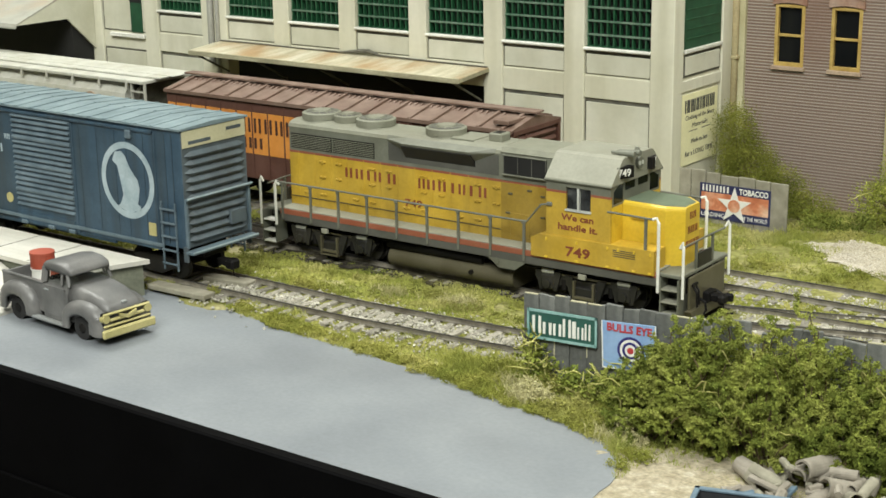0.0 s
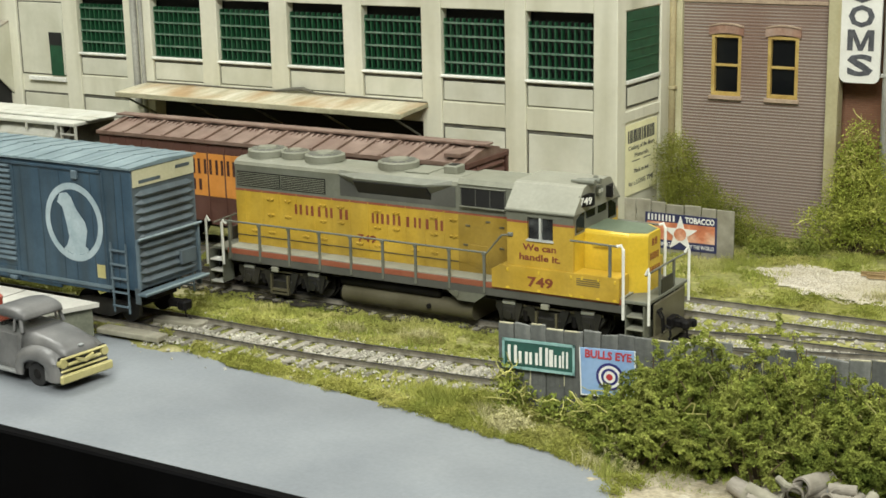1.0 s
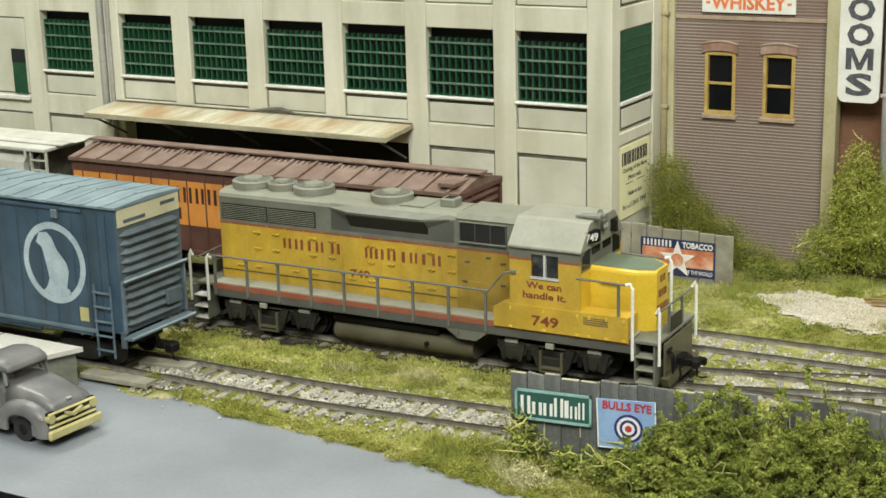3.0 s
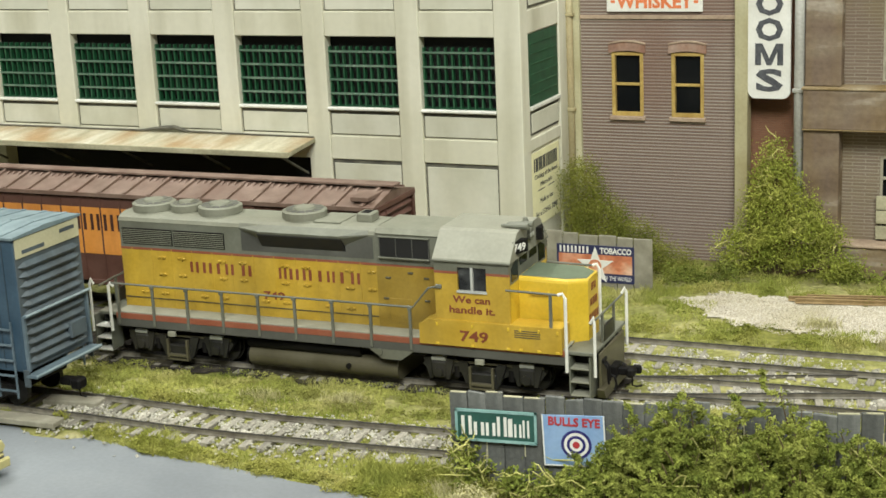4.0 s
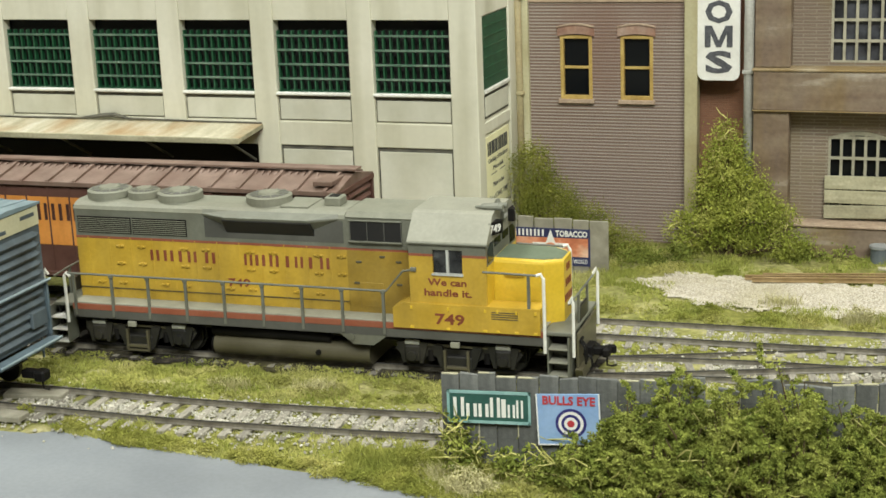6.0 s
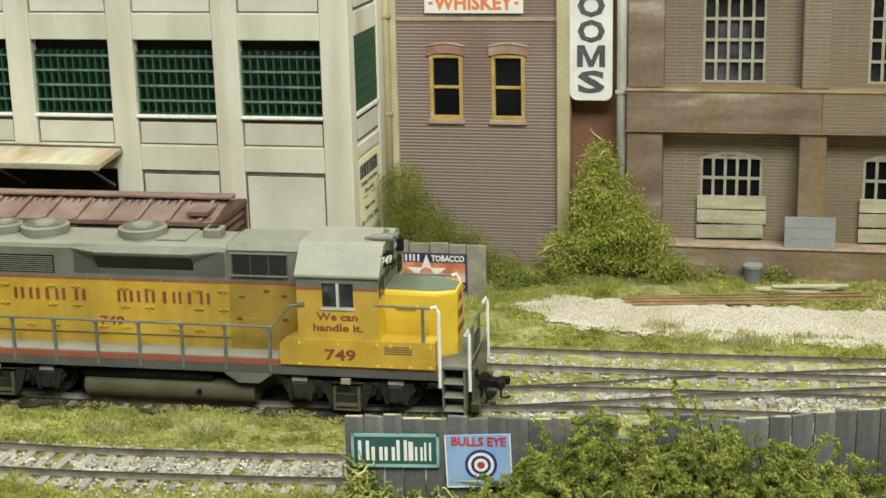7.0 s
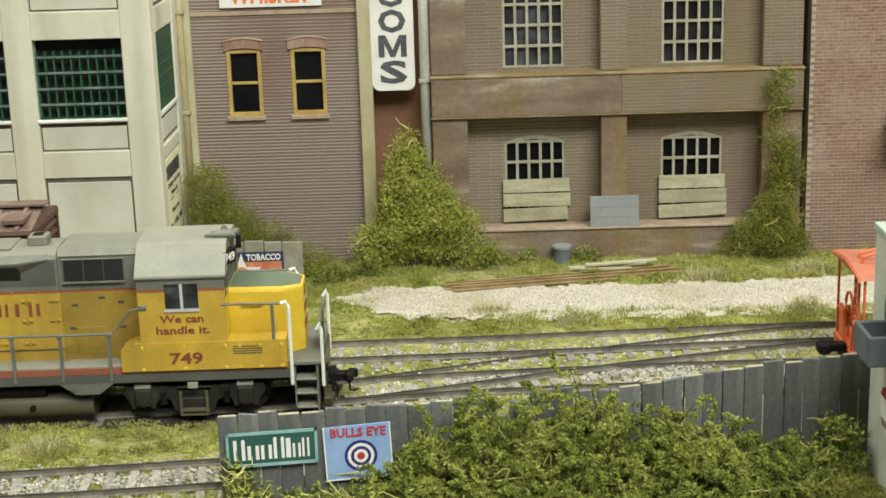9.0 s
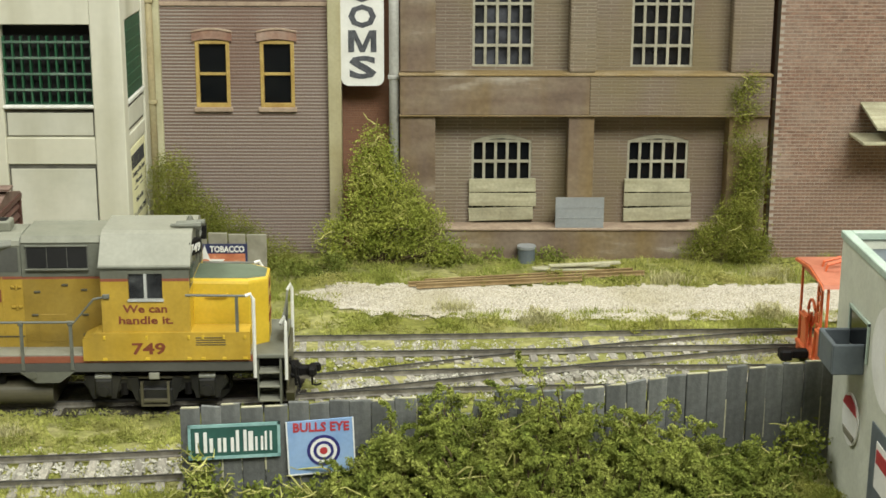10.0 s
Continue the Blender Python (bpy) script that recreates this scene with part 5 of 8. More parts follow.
pl = thing("steel_plate", 119.6, 211.4, 23.0, "grey galvanised plate leaning on the factory plinth", "steel plate")
part("sheet", Geo().box(-9.3, -0.5, 0, 9.3, 0, 11.9, 0.1).turn(rx=-2), M_PLATE, pl)
part("sheet_seam", Geo().box(-9.2, -0.65, 3.9, 9.2, -0.4, 4.1).box(-9.2, -0.65, 7.9, 9.2, -0.4, 8.1).turn(rx=-2), M_PLATE, pl)
solid("alley_wall", Geo().box(24, 227, 5, 56, 230, 150), M_BRICK_S, "red-brown brick wall at the back of a narrow alley", "wall", kind="structure")


def right_brick_building():
    b = thing("brick_warehouse", 260, 240, 10, "red-brown brick building with pale joints", "building")
    o = lambda g: g.shift(-260, -240, -10)
    front = part("wall", o(Geo().box(193.4, 214.2, 0, 340, 220, 150)), M_MORTAR, b, "brick front with pale mortar joints")
    part("side_wall", o(Geo().box(193.4, 220, 0, 199, 262, 150).box(334, 220, 0, 340, 262, 150).box(193.4, 262, 0, 340, 266, 150)), M_BRICK_S, b)
    part("roof", o(Geo().box(193, 214, 150, 340, 266, 153)), M_PLASTER, b)
    c = part("canopy", o(Geo().prism([(190, 65.0), (214, 70.5), (214, 71.5), (190, 66.0)], "x", 225.5, 300)), M_PALEWOOD, b, "small pale canopy")
    part("canopy_frame", o(Geo().box(222, 194, 58.6, 300, 214, 59.8, 0.2)), M_PALEWOOD, c)
    # running bond: the lower courses near the camera singly, the rest joined
    rnd = random.Random(8)
    bw, bh, jt, vj = 3.4, 1.36, 0.32, 0.16
    whole = mesh_of("brick", Geo().box(-(bw - vj) / 2, -0.1, -(bh - jt) / 2, (bw - vj) / 2, 0.3, (bh - jt) / 2), M_BRICKPIECE, tidy=False)
    rest, single = Geo(), 0
    row = 0
    z = 9.0
    while z < 128:
        x = 193.2 + (bw / 2 if row % 2 else 0)
        while x < 262:
            xm, dy = x + bw / 2, rnd.uniform(-0.03, 0.03)
            if single < 300 and x < 236:
                p = new("brick", whole)
                p.parent = front
                p.matrix_basis = Matrix.Translation(((xm - 260) * MM, (214.18 + dy - 240) * MM, (z + bh / 2 - 10) * MM))
                single += 1
            else:
                rest.box(x + vj / 2, 214.08 + dy, z + jt / 2, x + bw - vj / 2, 214.4, z + bh - jt / 2)
            x += bw
        z += bh
        row += 1
    me = mesh_of("brick_course", o(rest), M_BRICKPIECE, tidy=False)
    u = new("brick_course", me)
    u.parent = front
    tagged(u, "", "", kind="stuff")
    return b


right_brick_building()

# ---- yellow and grey diesel locomotive ----
LOCO_X, LOCO_Y, LOCO_Z = -72.7, 74.2, 7.0


def truck_frame(b, x, o):
    """One two-axle bogie under the frame."""
    t = part("bogie", o(Geo().box(x - 21, -9.6, 3.4, x + 21, 9.6, 9.0, 0.6)), M_BLACK, b, "black two-axle bogie")
    for s in (-1, 1):
        y0, y1 = (s * 11.0, s * 13.4)
        prof = [(-21, 7.6), (-19.5, 9.6), (-10, 10.2), (-6, 8.0), (6, 8.0), (10, 10.2), (19.5, 9.6), (21, 7.6), (18.5, 4.2), (11.5, 4.2), (9.5, 6.4), (4.5, 3.2), (-4.5, 3.2), (-9.5, 6.4), (-11.5, 4.2), (-18.5, 4.2)]
        part("side_frame", o(Geo().prism([(x + u, w) for u, w in prof], "y", min(y0, y1), max(y0, y1))), M_TRUCKGREY, t, "oily cast side frame")
        for u in (-15, 15):
            part("axle_box", o(Geo().box(x + u - 2.6, s * 13.3, 3.6, x + u + 2.6, s * 15.0, 9.0, 0.5)), M_TRUCKGREY, t)
            part("bearing_cap", o(Geo().cyl((x + u, s * 14.6, 5.6), (x + u, s * 15.8, 5.6), 1.6, n=10)), M_TRUCKGREY, t)
            part("brake_cylinder", o(Geo().cyl((x + u - 2.4, s * 14.0, 9.9), (x + u + 2.4, s * 14.0, 9.9), 0.85, n=8)), M_SILVER, t, "bright brake cylinder")
            part("spring", o(Geo().cyl((x + u * 0.62, s * 12.6, 3.8), (x + u * 0.62, s * 12.6, 7.4), 1.2, n=8)), M_BLACK, t)
        for u in (-15, 15):
            part("pedestal", o(Geo().prism([(x + u - 5.2, 10.0), (x + u + 5.2, 10.0), (x + u + 3.4, 3.0), (x + u + 2.2, 3.0), (x + u + 2.0, 8.6), (x + u - 2.0, 8.6), (x + u - 2.2, 3.0), (x + u - 3.4, 3.0)], "y", *sorted((s * 13.2, s * 14.4)))), M_TRUCKGREY, t)
        for u in (-6.6, 6.6):
            part("swing_hanger", o(Geo().prism([(x + u - 1.6, 9.4), (x + u + 1.6, 9.4), (x + u * 0.72 + 1.0, 2.4), (x + u * 0.72 - 1.0, 2.4)], "y", *sorted((s * 13.2, s * 14.8)))), M_TRUCKGREY, t)
        part("frame_rib", o(Geo().box(x - 20.5, s * 13.3, 8.8, x + 20.5, s * 14.0, 9.6, 0.15)), M_TANK, t, "dusty upper frame edge")
        part("leaf_spring", o(Geo().box(x - 5.2, s * 13.0, 1.2, x + 5.2, s * 15.0, 6.2, 0.4)), M_TRUCKGREY, t)
        part("foot_step", o(Geo().box(x - 3.4, s * 14.4, 2.2, x + 3.4, s * 16.2, 3.2, 0.15).box(x - 4.2, s * 14.8, 1.4, x - 3.4, s * 16.0, 8.4).box(x + 3.4, s * 14.8, 1.4, x + 4.2, s * 16.0, 8.4).box(x - 4.2, s * 14.8, 1.0, x + 4.2, s * 16.0, 1.6)), M_TANK, t, "dusty hanging step")
        part("brake_rigging", o(Geo().box(x - 19, s * 12.4, 1.4, x + 19, s * 13.0, 2.2)), M_BLACK, t)
    for u in (-15.4, 15.4):
        w = part("wheelset", o(Geo().cyl((x + u, -9.6, 5.8), (x + u, 9.6, 5.8), 1.2, n=8)), M_BLACK, t)
        for s in (-1, 1):
            part("wheel", o(Geo().cyl((x + u, s * 7.4, 5.8), (x + u, s * 9.2, 5.8), 5.8, n=20).cyl((x + u, s * 7.0, 5.8), (x + u, s * 7.4, 5.8), 6.4, n=20)), M_TRUCKGREY, w)


def locomotive():
    b = thing("diesel_locomotive", LOCO_X, LOCO_Y, LOCO_Z, "weathered yellow and grey model diesel locomotive with red lettering", "locomotive", turn=1.3)
    o = lambda g: g.shift(72)
    P = lambda name, g, mat, label="", par=None, smooth=False: part(name, o(g), mat, par or b, label, smooth)
    # frame, sill and walkway
    P("frame", Geo().box(-160.0, -12, 9.4, 18.4, 12, 15.2, 0.4), M_BLACK, "black underframe")
    for s in (-1, 1):
        P("side_sill", Geo().box(-153.8, s * 16.2, 12.2, 10.2, s * 17.2, 15.0, 0.1), M_UPGD, "sooty grey lower sill")
        P("sill_stripe", Geo().box(-153.8, s * 16.2, 15.0, 10.2, s * 17.3, 17.0, 0.1), M_UPRED, "red sill stripe")
    P("walkway", Geo().box(-153.8, -17.1, 17.0, 10.2, 17.1, 17.5, 0.1), M_CABROOF, "pale grey walkway")
    P("platform", Geo().box(10.2, -17.1, 15.8, 19.2, 17.1, 17.0, 0.2), M_UPG, "front platform deck")
    P("platform", Geo().box(-161.2, -17.1, 15.8, -153.8, 17.1, 17.0, 0.2), M_UPG, "rear platform deck")
    # long hood
    low = [(-9.6, 16.2), (-9.6, 38.0), (9.6, 38.0), (9.6, 16.2)]
    mid = [(-9.7, 38.0), (-9.7, 38.8), (9.7, 38.8), (9.7, 38.0)]
    top = [(-9.6, 38.8), (-9.6, 48.0), (-9.0, 49.1), (-7.6, 49.9), (-5, 50.4), (5, 50.4), (7.6, 49.9), (9.0, 49.1), (9.6, 48.0), (9.6, 38.8)]
    P("hood_side", Geo().prism(low, "x", -154.4, -56), M_UPY, "yellow engine hood with latched doors")
    P("hood_stripe", Geo().prism(mid, "x", -154.45, -33), M_UPRED, "thin red stripe")
    P("hood_top", Geo().prism(top, "x", -154.4, -56.2), M_UPG, "grey weathered upper hood")
    P("hood_roof", Geo().prism([(-9.75, 48.0), (-9.15, 49.2), (-7.7, 50.05), (-5, 50.55), (5, 50.55), (7.7, 50.05), (9.15, 49.2), (9.75, 48.0), (9.5, 47.6), (-9.5, 47.6)], "x", -154.6, -56.4), M_ROOFGREY, "paler grey roof of the hood")
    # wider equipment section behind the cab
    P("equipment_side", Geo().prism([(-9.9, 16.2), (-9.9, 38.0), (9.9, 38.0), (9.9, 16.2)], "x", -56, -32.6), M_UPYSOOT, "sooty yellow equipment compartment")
    P("equipment_top", Geo().prism([(-9.9, 38.8), (-9.9, 48.6), (-8.6, 50.0), (8.6, 50.0), (9.9, 48.6), (9.9, 38.8)], "x", -56, -32.6), M_UPG)
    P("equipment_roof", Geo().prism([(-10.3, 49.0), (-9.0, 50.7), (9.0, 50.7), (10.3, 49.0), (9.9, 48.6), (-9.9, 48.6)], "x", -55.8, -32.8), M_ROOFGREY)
    for s in (-1, 1):
        df = P("dust_filter", Geo().box(-54.4, s * 9.8, 41.4, -37.0, s * 10.5, 47.8, 0.2), M_SLATE_GREY, "dark filter grille")
        P("filter_sill", Geo().box(-54.8, s * 9.8, 40.9, -36.8, s * 11.3, 41.4, 0.1).box(-54.8, s * 9.8, 47.8, -36.8, s * 10.9, 48.2, 0.1), M_UPG, par=df)
        for k in range(4):
            P("filter_post", Geo().box(-54.4 + k * 5.75, s * 10.4, 41.4, -54.2 + k * 5.75, s * 10.7, 47.8), M_UPGD, par=df)
    # hood doors: seams, latches, hinges
    for s in (-1, 1):
        g = Geo()
        for x in [-150 + 8.0 * k for k in range(12)]:
            g.box(x - 0.14, s * 9.55, 17.0, x + 0.14, s * 9.72, 38.6)
        P("door_seam", g, M_UPY, "fine door seams")
        P("seam_rail", Geo().box(-154.2, s * 9.5, 20.6, -56.3, s * 9.85, 20.9), M_TANK, "grimy lower seam")
        g = Geo()
        for x in [-146 + 8.0 * k for k in range(12)]:
            for z in (22.6, 29.4, 35.4):
                if (int(x) + int(z)) % 3:
                    g.box(x - 1.5, s * 9.5, z, x - 0.4, s * 10.25, z + 0.7, 0.15).box(x + 0.4, s * 9.5, z, x + 1.5, s * 10.25, z + 0.7, 0.15)
                    g.box(x - 0.25, s * 9.5, z - 0.5, x + 0.25, s * 10.1, z + 0.9, 0.1)
        tagged(P("door_latch", g, M_UPY, "raised yellow door latches"), kind="stuff")
        for x, z in ((-52, 34), (-38.5, 34.5), (-38.5, 27), (-38.5, 21), (-44, 36), (-53, 27)):
            P("hinge", Geo().box(x - 0.9, s * 9.8, z, x + 0.9, s * 10.3, z + 0.6, 0.1), M_TANK)
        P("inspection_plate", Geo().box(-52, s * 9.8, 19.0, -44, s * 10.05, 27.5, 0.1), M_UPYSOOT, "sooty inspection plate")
        # louvres at the rear and flared radiator
        for x0, x1 in ((-153.4, -133.2), (-132.6, -112.6)):
            lv = P("louvre_panel", Geo().box(x0, s * 9.5, 39.9, x1, s * 9.75, 45.6), M_BLACK, "dark louvred grille")
            for k in range(8):
                P("louvre", Geo().box(x0 + 0.3, s * 9.6, 40.3 + k * 0.66, x1 - 0.3, s * 10.1, 40.5 + k * 0.66), M_ROOFGREY, par=lv)
        fl = [(s * 9.5, 43.6), (s * 13.0, 47.2), (s * 13.2, 47.9), (s * 9.0, 49.3)]
        f0 = [(-106.5, y, z) for y, z in [(s * 9.5, 47.2), (s * 9.8, 47.8), (s * 9.8, 48.2), (s * 9.0, 49.5)]]
        f1 = [(-97, y, z) for y, z in fl]
        f2 = [(-68, y, z) for y, z in fl]
        f3 = [(-58.6, y, z) for y, z in [(s * 9.5, 47.2), (s * 9.8, 47.8), (s * 9.8, 48.2), (s * 9.0, 49.5)]]
        P("radiator_flare", Geo().loft([f0, f1, f2, f3]), M_UPG, "flared grey radiator housing")
        P("sooty_panel", Geo().box(-106, s * 9.5, 40.1, -57, s * 9.68, 47.4), M_UPGD, "soot-blackened panel below the radiator")
        P("radiator_fin", Geo().prism([(s * 9.7, 42.0), (s * 12.9, 46.7), (s * 12.8, 47.0), (s * 9.7, 43.9)], "x", -98, -67), M_SLATE_GREY, "black radiator intake")
    # roof fans
    for x, r in ((-145.6, 7.6), (-132.5, 5.5), (-119.0, 7.6), (-86.4, 7.6)):
        fan = P("roof_fan", Geo().cyl((x, 0, 50.2), (x, 0, 50.9), r, r * 0.97, n=32).cyl((x, 0, 50.8), (x, 0, 52.9), r, r, n=32).cyl((x, 0, 52.8), (x, 0, 53.3), r, r * 0.9, n=32), M_ROOFGREY, "round grey roof fan housing")
        P("fan_cap", Geo().cyl((x, 0, 53.1), (x, 0, 53.38), r * 0.84, r * 0.84, n=28), M_UPGD, par=fan)
        P("fan_hub", Geo().cyl((x, 0, 53.2), (x, 0, 54.0), r * 0.5, r * 0.44, n=20), M_ROOFGREY, par=fan)
        for k in range(12):
            P("fan_spoke", Geo().box(r * 0.45, -0.14, 53.3, r * 0.88, 0.14, 53.55).turn(rz=30 * k).shift(x), M_ROOFGREY, par=fan)
    ex = P("exhaust_hatch", Geo().box(-65.8, -3.0, 50.3, -60.2, 3.0, 53.4, 0.4), M_ROOFGREY, "grey exhaust hatch")
    P("exhaust_mouth", Geo().box(-64.6, -2.0, 53.3, -61.4, 2.0, 53.5), M_BLACK, par=ex)
    P("roof_hatch", Geo().box(-80, -6.5, 50.3, -70, 6.5, 50.9, 0.15), M_ROOFGREY)
    # cab: side walls with windows, roof, front with number boards
    cx0, cx1 = -32.4, -7.4
    for s in (-1, 1):
        ys = sorted((s * 16.6, s * 17.6))
        w0, w1, wz0, wz1 = -24.6, -15.0, 34.0, 41.6
        lo = Geo().box(cx0, ys[0], 16.2, cx1, ys[1], wz0).box(cx0, ys[0], wz0, w0, ys[1], 39.4).box(w1, ys[0], wz0, cx1, ys[1], 39.4)
        P("cab_side", lo, M_UPY, "yellow cab side")
        P("cab_stripe", Geo().box(cx0, s * 16.6, 39.4, w0, s * 17.65, 40.2).box(w1, s * 16.6, 39.4, cx1, s * 17.65, 40.2), M_UPRED)
        P("cab_upper", Geo().box(cx0, ys[0], 40.2, w0, ys[1], 43.6).box(w1, ys[0], 40.2, cx1, ys[1], 43.6).box(w0, ys[0], wz1, w1, ys[1], 43.6), M_UPG, "grey upper cab side")
        win = P("cab_window", Geo().box(w0, s * 16.5, wz0, w1, s * 16.8, wz1), M_SEETHROUGH, "dark cab side window")
        P("window_frame", Geo().box(-20.2, s * 16.7, wz0, -19.4, s * 17.8, wz1).box(w0 - 0.3, s * 16.7, wz0 - 0.5, w1 + 0.3, s * 18.1, wz0 + 0.1), M_SILVER, par=win, label="pale window post and sill")
        P("rain_gutter", Geo().box(cx0 - 0.6, s * 17.2, 43.2, cx1 + 0.6, s * 18.3, 43.9, 0.15), M_UPG)
    P("cab_rear", Geo().box(cx0, -16.6, 16.2, cx0 + 1, 16.6, 39.6), M_UPY)
    P("cab_rear_upper", Geo().prism([(-16.6, 39.6), (-16.6, 43.4), (-10.4, 50.4), (10.4, 50.4), (16.6, 43.4), (16.6, 39.6)], "x", cx0, cx0 + 1), M_UPG, "grey cab rear")
    roof = [(-18.0, 43.6), (-17.8, 44.2), (-10.8, 51.6), (-9.0, 52.2), (9.0, 52.2), (10.8, 51.6), (17.8, 44.2), (18.0, 43.6)]
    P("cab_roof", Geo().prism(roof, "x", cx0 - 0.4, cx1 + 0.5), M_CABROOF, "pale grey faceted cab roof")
    P("cab_front_upper", Geo().prism([(-16.6, 36.5), (-16.6, 43.4), (-10.4, 50.4), (10.4, 50.4), (16.6, 43.4), (16.6, 36.5)], "x", cx1 - 1.0, cx1), M_UPG, "grey cab front")
    P("cab_front_lower", Geo().box(cx1 - 1, -16.6, 16.2, cx1, 16.6, 36.5), M_UPYB)
    for s in (-1, 1):
        P("windscreen", Geo().prism([(s * 9.6, 37.4), (s * 15.6, 37.4), (s * 15.6, 41.6), (s * 9.6, 44.4)], "x", cx1 - 0.1, cx1 + 0.15), M_PANE, "front cab window")
        P("windscreen_centre", Geo().box(cx1 - 0.1, s * 1.2, 40.8, cx1 + 0.15, s * 7.8, 44.6), M_PANE)
        nb = P("number_board", Geo().prism([(cx1, s * 13.4), (cx1 + 2.6, s * 8.2), (cx1 + 2.6, s * 6.6), (cx1, s * 6.6)], "z", 45.4, 49.4), M_BLACK, "black angled number board")
        lettering("749", 2.5, M_WHITE, nb, Matrix.Translation(((cx1 + 1.36 + 72) * MM, s * 10.85 * MM, 46.2 * MM)) @ Euler((radians(90), 0, radians(90 + s * 26.6))).to_matrix().to_4x4(), name="number", width=5.0, bold=0.06)
    hl = P("headlight", Geo().cyl((cx1, 0, 49.0), (cx1 + 1.6, 0, 49.0), 2.0, n=14), M_UPG, "twin headlight housing")
    for y in (-0.95, 0.95):
        P("lens", Geo().cyl((cx1 + 1.5, y, 49.0), (cx1 + 1.8, y, 49.0), 0.75, n=12), M_SILVER, par=hl)
    hn = P("air_horn", Geo().tube([(-12, -5.5, 53.2), (-6.2, -5.5, 53.2)], [0.5, 0.9], 8).tube([(-13.5, -6.6, 53.0), (-4.6, -6.6, 53.0)], [0.45, 1.1], 8).tube([(-12, -4.2, 53.2), (-3.8, -4.2, 53.2)], [0.45, 1.0], 8).box(-11, -6.8, 52.0, -10, -4.0, 53.2), M_UPG, "cluster of grey air horns")
    P("bell", Geo().cyl((-9, 3, 52.1), (-9, 3, 53.4), 1.2, 0.6, n=10), M_UPG)
    # low nose
    nose = [(-9.2, 16.2), (-9.2, 36.2), (-8.9, 37.0), (-8.2, 37.5), (8.2, 37.5), (8.9, 37.0), (9.2, 36.2), (9.2, 16.2)]
    r0 = [(-7.4, y, z) for y, z in nose]
    r1 = [(8.6, y, z - (0.0 if z < 30 else 0.3)) for y, z in nose]
    r2 = [(14.0, y * 0.56, z - (0 if z < 20 else 0.7)) for y, z in nose]
    P("nose", Geo().loft([r0, r1, r2]), M_UPYB, "yellow low nose with chamfered corners, painted brighter as the lit front")
    q = lambda x, w, z: [(x, -w, z), (x, w, z), (x, w, z + 0.35), (x, -w, z + 0.35)]
    P("anti_glare_panel", Geo().loft([q(-7.2, 8.0, 37.25), q(8.2, 7.7, 36.98), q(13.3, 4.3, 36.55)]), M_NOSEGREEN, "dull green anti-glare panel")
    P("nose_grab", Geo().tube([(-3.6, -9.2, 33), (-3.6, -10.2, 32.6), (2.4, -10.2, 32.6), (2.4, -9.2, 33)], 0.3), M_UPYB)
    for n, z in ((2, 32.4), (3, 27.6), (4, 22.8)):
        for k in range(n):
            y = -n * 1.25 + 2.5 * k + 0.4
            P("letter_bar", Geo().box(13.9, y, z, 14.15, y + 0.55, z + 2.4).box(13.9, y + 1.15, z, 14.15, y + 1.7, z + 2.4), M_UPREDL)
    # battery boxes with the slogan
    for s in (-1, 1):
        ys = sorted((s * 10.2, s * 18.2))
        box = P("battery_box", Geo().prism([(-38.2, 15.9), (9.4, 15.9), (9.4, 24.2), (-34.6, 24.2), (-38.2, 22.4)], "y", ys[0], ys[1]), M_UPY, "yellow battery box below the cab")
        g = Geo()
        for x in (-32, -20, -8, -4, 2, 8):
            g.box(x - 0.6, s * 18.1, 16.0, x + 0.6, s * 18.6, 16.8, 0.1)
            g.box(x - 0.35, s * 18.1, 22.2, x + 0.35, s * 18.5, 23.4, 0.1)
        tagged(P("box_latch", g, M_UPYB, par=box), kind="stuff")
        g = Geo()
        for k in range(4):
            g.box(-6.0, s * 18.15, 20.4 + k * 0.7, 2.5, s * 18.35, 20.65 + k * 0.7)
        P("box_vent", g, M_TANK, par=box)
        yaw = 0 if s < 0 else 180
        lettering("749", 3.4, M_UPREDL, box, facing(72 - 19.5, s * 18.25, 17.9, yaw), name="number", width=9.6, bold=0.12)
        for text, z, w in (("We can", 30.2, 12.6), ("handle it.", 26.8, 15.4)):
            lettering(text, 2.3, M_UPREDL, b, facing(72 - 20.0, s * 17.65, z, yaw), name="slogan", width=w, bold=0.08)
        lettering("749", 2.7, M_UPREDL, b, facing(72 - 94.8, s * 9.75, 23.8, yaw), name="number", width=8.0, bold=0.08)
        a, c = sorted((s * 9.55, s * 9.8))
        for x0, x1 in ((-126.8, -123.6), (-121.8, -118.4), (-116.3, -115.2), (-113.0, -109.8), (-106.6, -103.0), (-92.4, -89.6), (-88.4, -85.0), (-83.4, -80.2), (-77.6, -76.5), (-74.4, -71.6), (-69.5, -68.4), (-65.6, -62.4)):
            P("letter_bar", stroke_pair(x0, x1, a, c, 31.2, 34.9), M_UPREDL)
    # handrails and stanchions
    for s in (-1, 1):
        hr = P("handrail", Geo().tube([(-154.8, s * 17.6, 27.6), (-40.4, s * 17.6, 27.4), (-34.6, s * 17.6, 34.2), (-31.0, s * 17.7, 35.0)], 0.38), M_RAILGREY, "grey walkway handrail")
        P("rail_socket", Geo().box(-32.0, s * 17.2, 34.4, -30.0, s * 18.3, 35.7, 0.2), M_RAILGREY, par=hr)
        for x in (-152.4, -138.2, -124.6, -110.8, -97.0, -83.2, -69.4, -55.6, -41.6):
            P("stanchion", Geo().box(x - 0.45, s * 17.0, 13.0, x + 0.45, s * 17.7, 26.8).box(x - 0.8, s * 17.1, 26.4, x + 0.8, s * 18.0, 27.8, 0.2), M_RAILGREY, par=hr)
